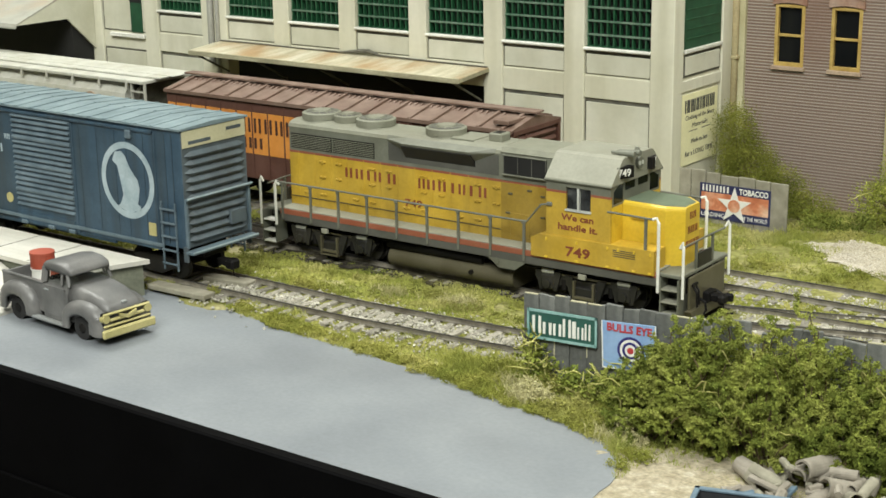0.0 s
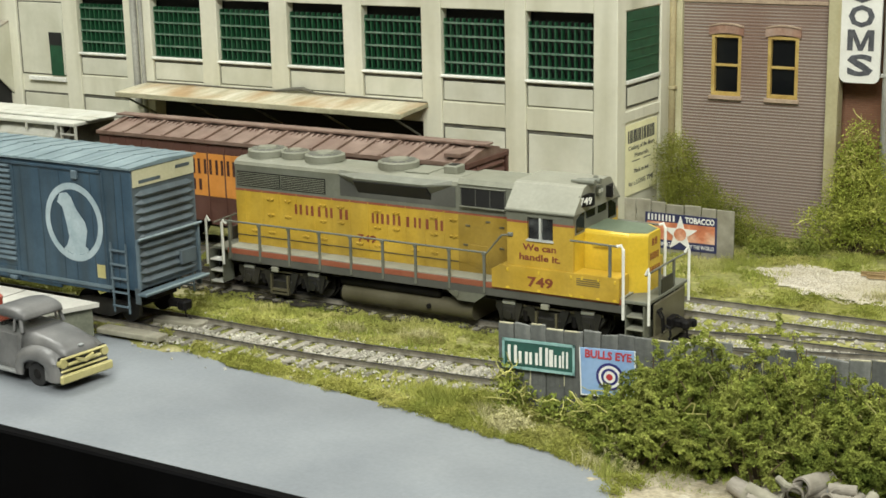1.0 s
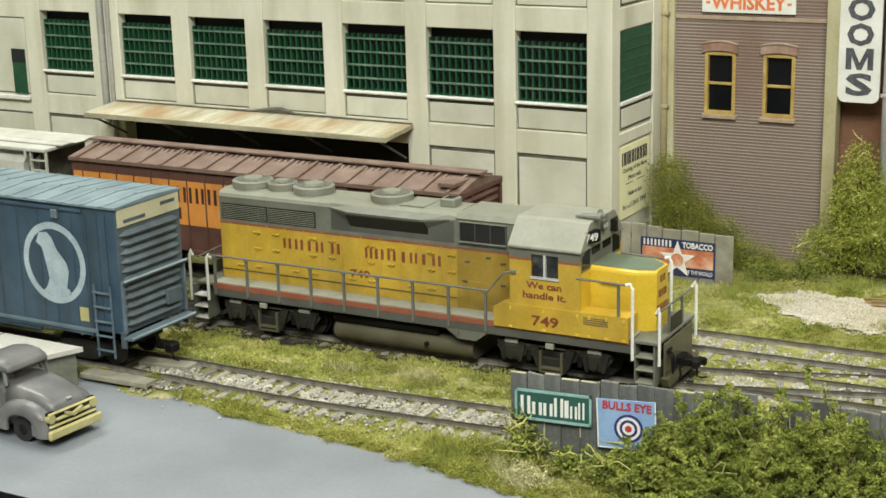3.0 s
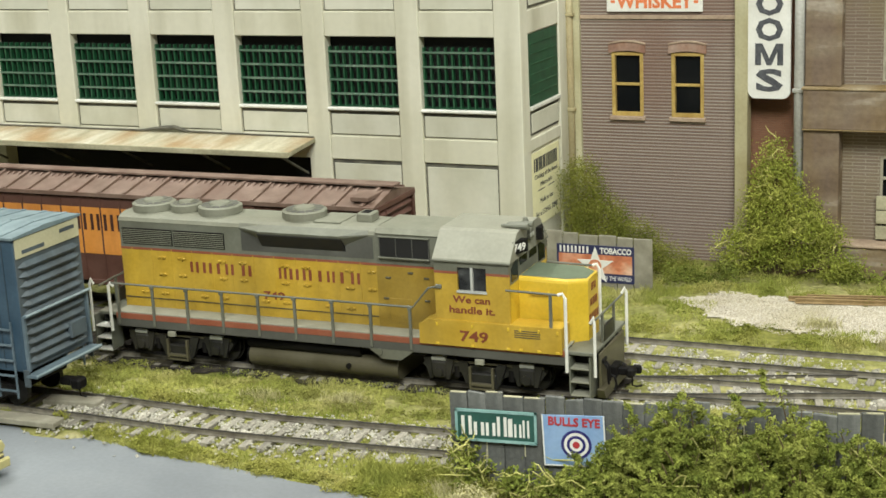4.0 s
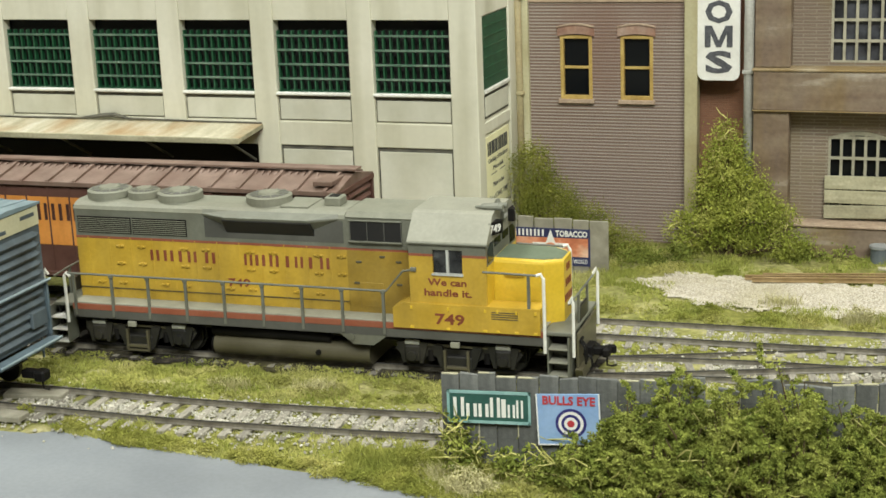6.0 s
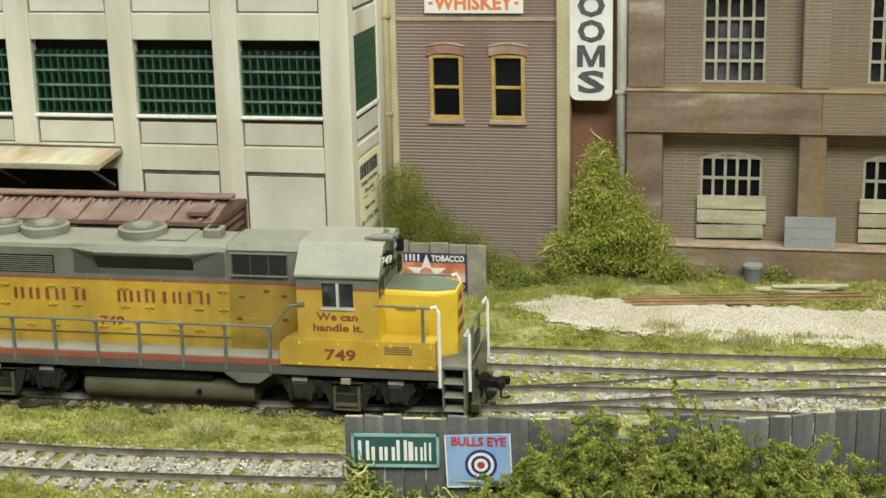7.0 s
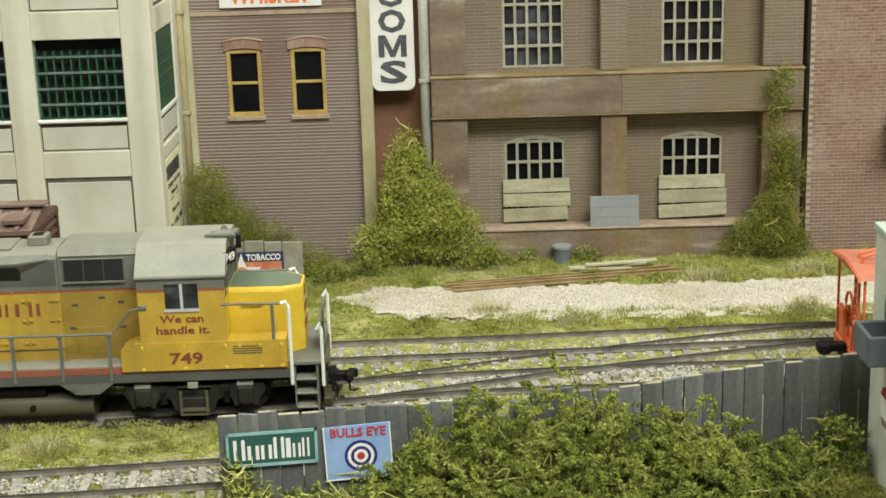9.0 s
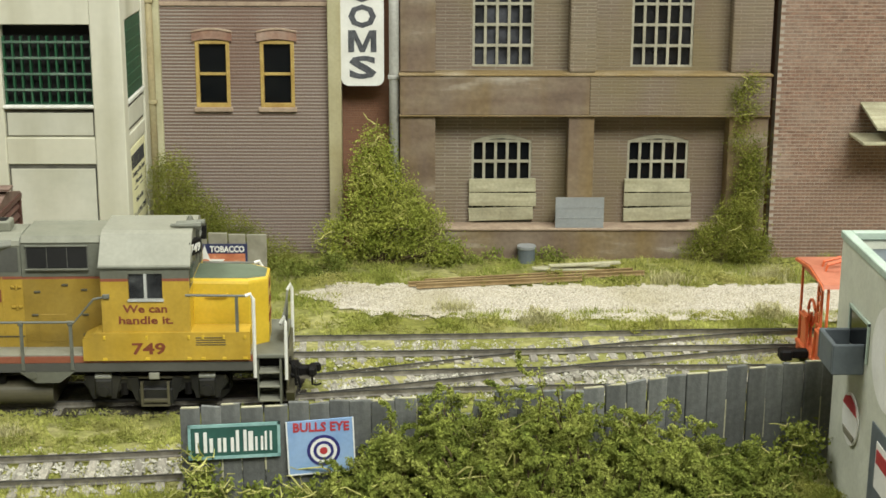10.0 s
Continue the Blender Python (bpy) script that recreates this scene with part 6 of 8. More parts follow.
        hr = P("nose_handrail", Geo().tube([(-8.6, s * 17.6, 35.2), (6.6, s * 17.6, 34.9), (9.0, s * 17.6, 34.9)], 0.38), M_RAILGREY, "grey nose handrail")
        P("stanchion", Geo().box(5.4, s * 17.2, 18.6, 6.3, s * 17.9, 34.8), M_RAILGREY, par=hr)
        for xe, d in ((10.6, 1), (-155.8, -1)):
            P("grab_iron", Geo().tube([(xe - d * 2.2, s * 17.6, 34.9 if d > 0 else 26.4), (xe - d * 0.8, s * 17.6, 35.4 if d > 0 else 27.6), (xe, s * 17.6, 34.0 if d > 0 else 26.6), (xe, s * 17.4, 10.2)], 0.55, 8), M_WHITE, "white grab iron")
            xo = xe + d * (9.0 if d > 0 else 8.0)
            P("grab_iron", Geo().tube([(xo - d * 1.4, s * 16.8, 26.4), (xo - d * 0.3, s * 17.0, 28.4), (xo, s * 17.2, 26.8), (xo, s * 17.2, 9.4)], 0.5, 8), M_WHITE, "white grab iron")
            # step well: three treads
            st = P("step_well", Geo().box(xe + d * 0.6, s * 11.0, 3.0, xe + d * 1.0, s * 17.2, 15.4).box(xe + d * 7.0, s * 9.0, 1.6, xe + d * 7.5, s * 17.2, 15.4).box(xe + d * 0.8, s * 10.4, 3.0, xe + d * 7.4, s * 11.0, 15.4), M_UPG, "grey step well")
            for k in range(3):
                P("tread", Geo().box(xe + d * 1.0, s * 11.0, 2.6 + k * 4.3, xe + d * 7.0, s * 17.3, 3.2 + k * 4.3, 0.1), M_CABROOF if d > 0 else M_WHITE, par=st)
    for d, xe in ((1, 19.2), (-1, -161.4)):
        P("pilot", Geo().box(xe, -13.0, 2.2, xe + d * 0.8, 13.0, 15.6, 0.3), M_TANK if d > 0 else M_TRUCKGREY, "dusty brown-grey pilot plate")
        P("plow_foot", Geo().prism([(-13, 1.2), (13, 1.2), (15, 4.5), (-15, 4.5)], "x", xe, xe + d * 2.4), M_TANK)
        P("draft_box", Geo().box(xe, -3.0, 4.6, xe + d * 3.0, 3.0, 8.4, 0.3), M_BLACK)
        cp = P("coupler", Geo().box(xe + d * 2.0, -1.5, 5.0, xe + d * 6.4, 1.5, 7.6, 0.4).box(xe + d * 5.4, -2.8, 4.6, xe + d * 8.4, 1.4, 8.0, 0.9).box(xe + d * 6.4, 1.4, 4.8, xe + d * 9.6, 2.8, 7.8, 0.6), M_BLACK, "black knuckle coupler")
        P("trip_pin", Geo().tube([(xe + d * 7.0, 0, 4.8), (xe + d * 7.0, 0, 1.6), (xe + d * 8.2, 1.4, 0.8), (xe + d * 9.4, 2.8, 0.8)], 0.32), M_BLACK, par=cp)
        er = P("end_rail", Geo().tube([(xe - d * 1, -16.6, 26.0), (xe - d * 0.6, -6, 26.4), (xe - d * 0.6, 6, 26.4), (xe - d * 1, 16.6, 26.0)], 0.35), M_RAILGREY, "grey end railing")
        for y in (-6, 6):
            P("stanchion", Geo().box(xe - d * 0.2, y - 0.5, 14, xe - d * 0.9, y + 0.5, 26.4), M_RAILGREY, par=er)
        P("drop_step", Geo().box(xe - d * 0.2, -5, 16, xe - d * 1.0, 5, 22, 0.2), M_TRUCKGREY, "dark folded drop step")
        P("hose_rack", Geo().tube([(xe + d * 0.8, -9, 12.6), (xe + d * 2.4, -9.4, 10.8), (xe + d * 2.8, -9.6, 6.0)], 0.4).tube([(xe + d * 0.8, -10.5, 12.6), (xe + d * 2.4, -10.9, 10.4), (xe + d * 2.8, -11.1, 5.4)], 0.4).box(xe + d * 0.6, -11.5, 12.2, xe + d * 1.4, -7.5, 13.2, 0.2), M_BLACK, "black hanging air hoses")
        P("brake_hose", Geo().tube([(xe + d * 0.8, -6, 7), (xe + d * 3.2, -6, 6), (xe + d * 3.8, -6.4, 3.4), (xe + d * 3.2, -7, 2.2)], 0.45), M_BLACK, "black air hose")
        P("brake_hose", Geo().tube([(xe + d * 0.8, 6, 7), (xe + d * 3.2, 6, 6), (xe + d * 3.8, 6.4, 3.4), (xe + d * 3.2, 7, 2.2)], 0.45), M_BLACK, "black air hose")
    # tank, bogies, underbody
    half = [(10.4 + 3.9 * math.cos(math.pi * (k / 14 - 0.5)), 4.2 + 3.7 * math.sin(math.pi * (k / 14 - 0.5))) for k in range(15)]
    tank = half + [(-y, z) for y, z in half[::-1]]
    tk = P("fuel_tank", Geo().prism(tank, "x", -104.0, -48.4), M_TANK, "dusty brown rounded fuel tank")
    for s in (-1, 1):
        P("tank_end", Geo().prism([(p[0] * 1.02, p[1]) for p in tank], "x", -104.4, -103.8), M_BLACK, par=tk)
        P("filler_cap", Geo().cyl((-66.0, s * 13.6, 4.4), (-66.0, s * 15.0, 4.4), 0.9, n=12), M_BLACK, par=tk)
        P("air_reservoir", Geo().cyl((-104, s * 12.4, 9.4), (-62, s * 12.4, 9.4), 2.0, n=12), M_BLACK, smooth=True)
        P("sill_bracket", Geo().prism([(-57, 12.4), (-41, 12.4), (-45.6, 9.0), (-52.4, 9.0)], "y", *sorted((s * 16.4, s * 17.2))), M_UPG, "grey sloped frame bracket")
        P("bracket_boss", Geo().cyl((-53.0, s * 17.0, 11.4), (-53.0, s * 17.7, 11.4), 1.1, n=12), M_UPG)
        for x in (-133.5, -20.0):
            P("jacking_pad", Geo().box(x, s * 16.2, 9.8, x + 3.0, s * 17.4, 11.7, 0.2), M_CABROOF, "pale jacking pad")
    truck_frame(b, -131.0, o)
    truck_frame(b, -18.6, o)
    return b


locomotive()

# ---- freight cars ----
def freight_bogie(b, x):
    t = part("bogie", Geo().box(x - 2.5, -10.5, 2.5, x + 2.5, 10.5, 7.0, 0.4), M_BLACK, b, "black freight bogie")
    for s in (-1, 1):
        prof = [(-12, 4.4), (-11, 7.2), (-4, 8.4), (4, 8.4), (11, 7.2), (12, 4.4), (9, 4.0), (3.8, 1.6), (-3.8, 1.6), (-9, 4.0)]
        part("side_frame", Geo().prism([(x + u, w) for u, w in prof], "y", *sorted((s * 10.4, s * 12.0))), M_TRUCKGREY, t)
    for u in (-10, 10):
        w = part("wheelset", Geo().cyl((x + u, -9.4, 4.8), (x + u, 9.4, 4.8), 1.0, n=8), M_BLACK, t)
        for s in (-1, 1):
            part("wheel", Geo().cyl((x + u, s * 7.4, 4.8), (x + u, s * 9.2, 4.8), 4.8, n=18), M_TRUCKGREY, w)


def coupler_on(b, x, d):
    cp = part("coupler", Geo().box(x, -1.5, 5.2, x + d * 6, 1.5, 7.8, 0.3).box(x + d * 5, -2.8, 4.6, x + d * 9, 1.8, 8.2, 0.7), M_BLACK, b, "black knuckle coupler")
    part("trip_pin", Geo().tube([(x + d * 6.6, 0, 4.8), (x + d * 6.6, 0.4, 1.6), (x + d * 8.0, 1.6, 1.0)], 0.3), M_BLACK, cp)


def ladder(b, x0, x1, y, z0, z1, n, mat):
    l = part("ladder", Geo().box(x0, y - 0.3, z0, x0 + 0.5, y + 0.3, z1).box(x1 - 0.5, y - 0.3, z0, x1, y + 0.3, z1), mat, b)
    for k in range(n):
        z = z0 + (z1 - z0) * (k + 0.5) / n
        part("rung", Geo().box(x0, y - 0.75, z - 0.3, x1, y - 0.2, z + 0.3), mat, l)
    return l


def end_ribs(b, x, d, half, z0, z1, n, mat):
    """Pressed horizontal corrugations of a boxcar end."""
    for k in range(n):
        z = z0 + (z1 - z0) * (k + 0.5) / n
        h = (z1 - z0) / n * 0.4
        w = half - 1.2
        ring = lambda y, s: [(x + d * 0.05, y, z - h * 0.75 * s), (x + d * 1.15 * s, y, z - h * 0.5 * s), (x + d * 1.3 * s, y, z - h * 0.1 * s), (x + d * 0.05, y, z + h * 1.1 * s)]
        part("end_rib", Geo().loft([ring(-w, 0.15), ring(-w + 3, 1), ring(w - 3, 1), ring(w, 0.15)]), mat, b)


def blue_boxcar():
    L, H0, H1, half = 71.5, 14.2, 57.6, 16.4
    b = thing("blue_boxcar", -219.4, 15.0, 7.0, "faded sky-blue boxcar with a white ring emblem on its side", "boxcar")
    part("body", Geo().box(-L, -half, H0, L, half, H1, 0.3), M_GNBLUE, b, "faded blue steel sides")
    part("end_panel", Geo().box(L, -half + 0.3, H0 + 0.5, L + 0.25, half - 0.3, H1 - 0.5), M_GNEND, b, "dusty blue-grey ribbed end")
    end_ribs(b, L + 0.2, 1, half, H0 + 1.5, H1 - 8.0, 11, M_GNEND)
    part("end_band", Geo().box(L + 0.2, -half + 0.6, H1 - 6.6, L + 0.6, half - 0.6, H1 - 0.6), M_ENDBAND, b, "yellowed pale band below the roof")
    bars = Geo()
    for y0, y1, z in ((6, 13.5, H1 - 3.4), (-13, -2, H1 - 5.6)):
        bars.box(L + 0.55, y0, z, L + 0.7, y1, z + 1.2)
    part("stencil", bars, M_GNEND, b, "small dark stencil bars")
    roof = part("roof", Geo().prism([(-half - 0.9, H1 - 0.3), (half + 0.9, H1 - 0.3), (half + 0.9, H1 + 0.4), (0, H1 + 1.3), (-half - 0.9, H1 + 0.4)], "x", -L - 0.6, L + 0.8), M_GNROOF, b, "faded blue ribbed roof, painted paler for the light from above")
    for k in range(17):
        x = -L + 5 + k * (2 * L - 10) / 16
        for s in (-1, 1):
            part("roof_rib", Geo().prism([(s * (half + 0.9), H1 + 0.3), (s * (half + 0.9), H1 + 0.65), (s * 0.4, H1 + 1.6), (s * 0.4, H1 + 1.1)], "x", x - 0.8, x + 0.8), M_GNROOF, roof)
    for s in (-1, 1):
        y = s * half
        # doors: plug door with emblem and ribbed door
        d1 = part("plug_door", Geo().box(17.6, y - 0.45, H0 - 2.0, 58.6, y + 0.45, H1 - 2.2, 0.2), M_GNBLUE, b, "smooth blue plug door")
        for x in (18.0, 27.6, 37.4, 43.4, 52.6, 57.6):
            part("door_bar", Geo().box(x, y + s * 0.4, H0 - 1.0, x + 0.28, y + s * 0.56, H1 - 3.0), M_GNSTREAK, d1, "dark streaked seam")
        for x in (63.4, 67.0):
            part("side_seam", Geo().box(x, y, H0 + 1, x + 0.3, y + s * 0.2, H1 - 2), M_GNSTREAK, b)
        part("track_bracket", Geo().box(44.4, y + s * 0.2, H1 - 5.4, 47.2, y + s * 1.6, H1 - 2.2, 0.3), M_GNRIB, b, "pale door roller bracket")
        ring_pts = 40
        R0, R1, cx, cz = 14.3, 11.9, 43.6, H0 + 22.1
        g = Geo()
        out = [(cx + 0.98 * R0 * math.cos(2 * math.pi * k / ring_pts), cz + R0 * math.sin(2 * math.pi * k / ring_pts)) for k in range(ring_pts)]
        inn = [(cx + 0.98 * R1 * math.cos(2 * math.pi * k / ring_pts), cz + R1 * math.sin(2 * math.pi * k / ring_pts)) for k in range(ring_pts)]
        yy = y + s * 0.62
        n = ring_pts
        g.add([(a, yy, c) for a, c in out] + [(a, yy, c) for a, c in inn], [(k, (k + 1) % n, n + (k + 1) % n, n + k) for k in range(n)])
        part("emblem_ring", g, M_GNWHITE, d1, "white emblem ring")
        blob = [(-6.3, 10.1), (-8.0, 6.7), (-5.4, 5.0), (-4.0, -0.4), (-2.9, -5.7), (-4.6, -9.0), (-6.3, -10.4), (0, -12.2), (6.8, -10.4), (6.4, -8.9), (5.1, -8.4), (6.6, -2.5), (5.7, 0.6), (1.7, 4.8), (-0.6, 9.1), (-2.6, 10.6)]
        g = Geo().add([(cx + u * 0.95, yy, cz + w) for u, w in blob], [tuple(range(len(blob)))])
        part("emblem_blot", g, M_GNWHITE, d1, "plain white blot")
        d2 = part("ribbed_door", Geo().box(-22.0, y - 0.4, H0 - 2.6, 14.2, y + 0.4, H1 - 2.2, 0.2), M_GNBLUE, b, "ribbed blue sliding door")
        for k in range(18):
            z = H0 + 5.0 + k * 2.06
            big = 0.35 if k % 5 == 3 else 0.0
            part("door_rib", Geo().prism([(y + s * 0.3, z - 0.5 - big), (y + s * 1.25, z - 0.4 - big), (y + s * 1.4, z - 0.1), (y + s * 0.3, z + 0.75)], "x", -20.6, 13.0), M_GNRIB, d2, "pressed door rib, paler to paint its lit top face")
        part("door_foot", Geo().box(-19.5, y, H0 - 2.4, 12.6, y + s * 0.9, H0 + 2.2, 0.2), M_GNBLUE, d2)
        for x in (-18.5, -2.5, 9.5):
            part("door_roller", Geo().box(x, y + s * 0.5, H0 - 2.6, x + 3.2, y + s * 1.7, H0 - 1.2, 0.2), M_GNRIB, d2, "pale door roller")
        part("door_track", Geo().box(-58, y - 0.4 + s * 0.6, H0 - 0.6, 60, y + 0.4 + s * 0.6, H0 + 0.7, 0.1), M_TRACKEDGE, b, "dusty pale lower door track")
        part("door_track", Geo().box(-50, y + s * 0.1, H1 - 2.4, 58, y + s * 1.2, H1 - 1.4, 0.1), M_GNBLUE, b)
        part("side_sill", Geo().box(-40, y - s * 1.2, H0 - 3.4, 34, y - s * 0.2, H0 + 0.2, 0.2), M_GNBLUE, b)
        part("placard", Geo().box(53.4, y + s * 0.3, H0 + 3.0, 57.2, y + s * 0.62, H0 + 7.8), M_GRILLE, b, "small yellow placard")
        part("placard", Geo().cyl((-26.2, y + s * 0.02, H0 + 6.4), (-26.2, y + s * 0.25, H0 + 6.4), 2.0, n=14), M_GRILLE, b, "small yellow placard")
        rnd = random.Random(6)
        ya, yb = sorted((y + s * 0.02, y + s * 0.2))
        for xa, xb, z, h, n in ((-60.6, -39.6, 29.4, 3.0, 5), (-61.0, -27.8, 24.5, 3.2, 8), (-60.4, -39.0, 15.6, 1.6, 8), (-59.0, -50.0, 11.8, 0.9, 4), (-51.0, -38.0, 11.0, 1.0, 5), (-48.0, -34.0, 8.6, 0.8, 6), (-26.8, -23.0, 30.0, 2.0, 2)):
            word_bars(b, M_GNWHITE, xa, xb, H0 + z, h, ya, yb, n, rnd)
        for x0 in (60.4, -69.6):
            ladder(b, x0, x0 + 7.6, y + s * 0.7, H0 - 8.6, H0 + 16.6, 5, M_GNRIB)
    part("end_platform", Geo().box(L, -half - 0.4, H0 - 1.6, L + 4.2, half + 0.4, H0 - 0.6, 0.15), M_TRACKEDGE, b, "pale end sill walk")
    g = Geo()
    g.box(L + 0.6, -half, H0 + 18.0, L + 2.2, half, H0 + 18.6)
    part("brake_platform", g, M_TRACKEDGE, b, "pale end walkway")
    part("end_bracket", Geo().box(L + 0.6, half - 11.5, H0 + 5.0, L + 2.2, half - 3.5, H0 + 10.2, 0.2), M_GNEND, b)
    part("brake_edge", Geo().box(L + 2.0, -half, H0 + 18.5, L + 2.5, half, H0 + 19.0), M_GNWHITE, b, "chalky worn walkway edge")
    part("sill_edge", Geo().box(L + 4.0, -half - 0.4, H0 - 0.9, L + 4.4, half + 0.4, H0 - 0.4), M_GNWHITE, b, "chalky worn sill edge")
    for y in (-half + 0.1, half - 1.1):
        part("end_post", Geo().box(L + 0.2, y, H0 + 0.4, L + 1.2, y + 1.0, H0 + 18.2), M_GNRIB, b)
    for y in (-half + 0.2, half - 0.2):
        part("corner_post", Geo().box(L - 1.2, y - 0.5, H0 - 4.8, L + 1.0, y + 0.5, H0 + 1, 0.2), M_GNEND, b)
    part("underframe", Geo().box(-L + 2, -6, 8.4, L - 2, 6, H0, 0.3), M_BLACK, b, "black underframe")
    freight_bogie(b, 50)
    freight_bogie(b, -50)
    coupler_on(b, L, 1)
    return b


blue_boxcar()


def brown_boxcar():
    L, H0, H1, half = 90.5, 13.0, 46.8, 16.4
    b = thing("brown_boxcar", -162.5, 108.8, 9.5, "weathered red-brown boxcar with an orange band along its side", "boxcar", turn=0.9)
    part("body", Geo().box(-L, -half, H0, L, half, H1, 0.3), M_BOXBROWN, b, "red-brown steel body")
    roof = part("roof", Geo().prism([(-half - 1.0, H1 - 0.4), (half + 1.0, H1 - 0.4), (half + 1.0, H1 + 0.4), (0, H1 + 4.0), (-half - 1.0, H1 + 0.4)], "x", -L - 0.5, L + 0.6), M_BOXROOF, b, "rusty ribbed roof")
    for k in range(17):
        x = -L + 4 + k * (2 * L - 8) / 16
        for s in (-1, 1):
            part("roof_rib", Geo().prism([(s * (half + 1.0), H1 + 0.3), (s * (half + 1.0), H1 + 1.1), (s * 2.4, H1 + 4.5), (s * 2.4, H1 + 3.4)], "x", x - 0.65, x + 0.65), M_BOXROOF, roof)
    part("roof_walk", Geo().box(-L - 2, -2.9, H1 + 4.8, L + 2, 2.9, H1 + 5.6, 0.15), M_BOXROOF, roof, "narrow running board")
    for k in range(64):
        x = -L + 4 + k * (2 * L - 16) / 63
        part("roof_tooth", Geo().prism([(-5.4, H1 + 2.9), (-2.6, H1 + 3.5), (-2.6, H1 + 4.1), (-4.4, H1 + 3.5)], "x", x - 0.55, x + 0.55), M_BOXROOF, roof)
    part("eave", Geo().box(-L - 0.4, -half - 1.3, H1 - 0.9, L + 0.5, -half - 0.9, H1 + 0.7, 0.1), M_BOXROOF, roof, "worn eave strip")
    part("roof_hatch_walk", Geo().box(L - 9, -half + 1, H1 + 2.0, L - 2, -3, H1 + 3.6, 0.2), M_BOXROOF, roof)
    for s in (-1, 1):
        y = s * half
        ya, yb = sorted((y + s * 0.02, y + s * 0.22))
        part("orange_band", Geo().box(-L + 1, ya, H0 + 10.8, L - 1, yb, H0 + 28.6), M_BOXORANGE, b, "faded orange side band")
        ya2, yb2 = sorted((y + s * 0.2, y + s * 0.36))
        word_bars(b, M_INKBROWN, -64.2, -10.0, H0 + 20.0, 6.2, ya2, yb2, 9, random.Random(12), cover=(0.46, 0.54))
        word_bars(b, M_INKBROWN, -58, -34, H0 + 13.2, 4.6, ya2, yb2, 4, random.Random(13))
        sh = [(-4.2, H0 + 27.2), (14.0, H0 + 27.2), (14.0, H0 + 12.8), (4.9, H0 + 7.6), (-4.2, H0 + 12.8)]
        rim = [(4.9 + (u - 4.9) * 1.07, H0 + 18 + (w - H0 - 18) * 1.06) for u, w in sh]
        part("shield_rim", Geo().prism(rim, "y", *sorted((y + s * 0.2, y + s * 0.28))), M_ENDBAND, b, "worn pale shield outline")
        part("shield", Geo().prism(sh, "y", ya2, yb2), M_BOXORANGE, b, "orange shield emblem")
        g = Geo()
        a3, b3 = sorted((y + s * 0.34, y + s * 0.5))
        for (x0, z0, x1, z1) in ((-4.4, 19.6, 0.6, 20.9), (-4.4, 16.6, 0.6, 17.9), (-4.4, 13.8, 0.6, 15.0), (-4.4, 17.4, -3.0, 20.4), (-0.8, 14.4, 0.6, 17.4), (2.0, 15.4, 3.2, 21.2), (2.0, 20.2, 6.4, 21.4), (2.0, 18.0, 5.8, 19.0), (4.0, 13.2, 5.2, 17.2), (4.0, 13.2, 7.4, 14.2)):
            g.box(x0 + 3.6, a3, H0 + z0 + 2.6, x1 + 3.6, b3, H0 + z1 + 2.6)
        part("shield_mark", g, M_INKBROWN, b, "plain brown bars")
        part("door", Geo().box(11.6, y - 0.4 + s * 0.3, H0 + 1, 44, y + 0.4 + s * 0.3, H1 - 1.4, 0.2), M_BOXBROWN, b, "sliding door")
        for k in range(20):
            x = -L + 6 + k * (2 * L - 12) / 19
            part("side_seam", Geo().box(x - 0.3, ya, H0 + 0.5, x + 0.3, y + s * 0.4, H1 - 0.6), M_BOXBROWN, b)
        part("door_track", Geo().box(-30, y, H0 - 0.8, 60, y + s * 1.0, H0 + 0.8, 0.1), M_BOXBROWN, b)
        ladder(b, L - 8.4, L - 1.4, y + s * 0.6, H0 - 2, H1 - 3, 7, M_BOXBROWN)
        ladder(b, -L + 1.4, -L + 8.4, y + s * 0.6, H0 - 2, H0 + 14, 4, M_BOXBROWN)
    end_ribs(b, L, 1, half, H0 + 1.0, H1 - 2.0, 10, M_BOXBROWN)
    part("end_frame", Geo().box(L, -half, H0, L + 1.0, -half + 1.6, H1).box(L, half - 1.6, H0, L + 1.0, half, H1).box(L, -half, H1 - 1.6, L + 1.2, half, H1), M_BOXBROWN, b)
    part("end_ladder", Geo().box(L + 0.8, -half + 2, H0 + 2, L + 1.4, -half + 2.5, H1 - 2).box(L + 0.8, -half + 8, H0 + 2, L + 1.4, -half + 8.5, H1 - 2), M_BOXBROWN, b)
    part("underframe", Geo().box(-L + 2, -6, 8.0, L - 2, 6, H0, 0.3), M_BLACK, b)
    freight_bogie(b, 68)
    freight_bogie(b, -68)
    coupler_on(b, L, 1)
    return b


brown_boxcar()


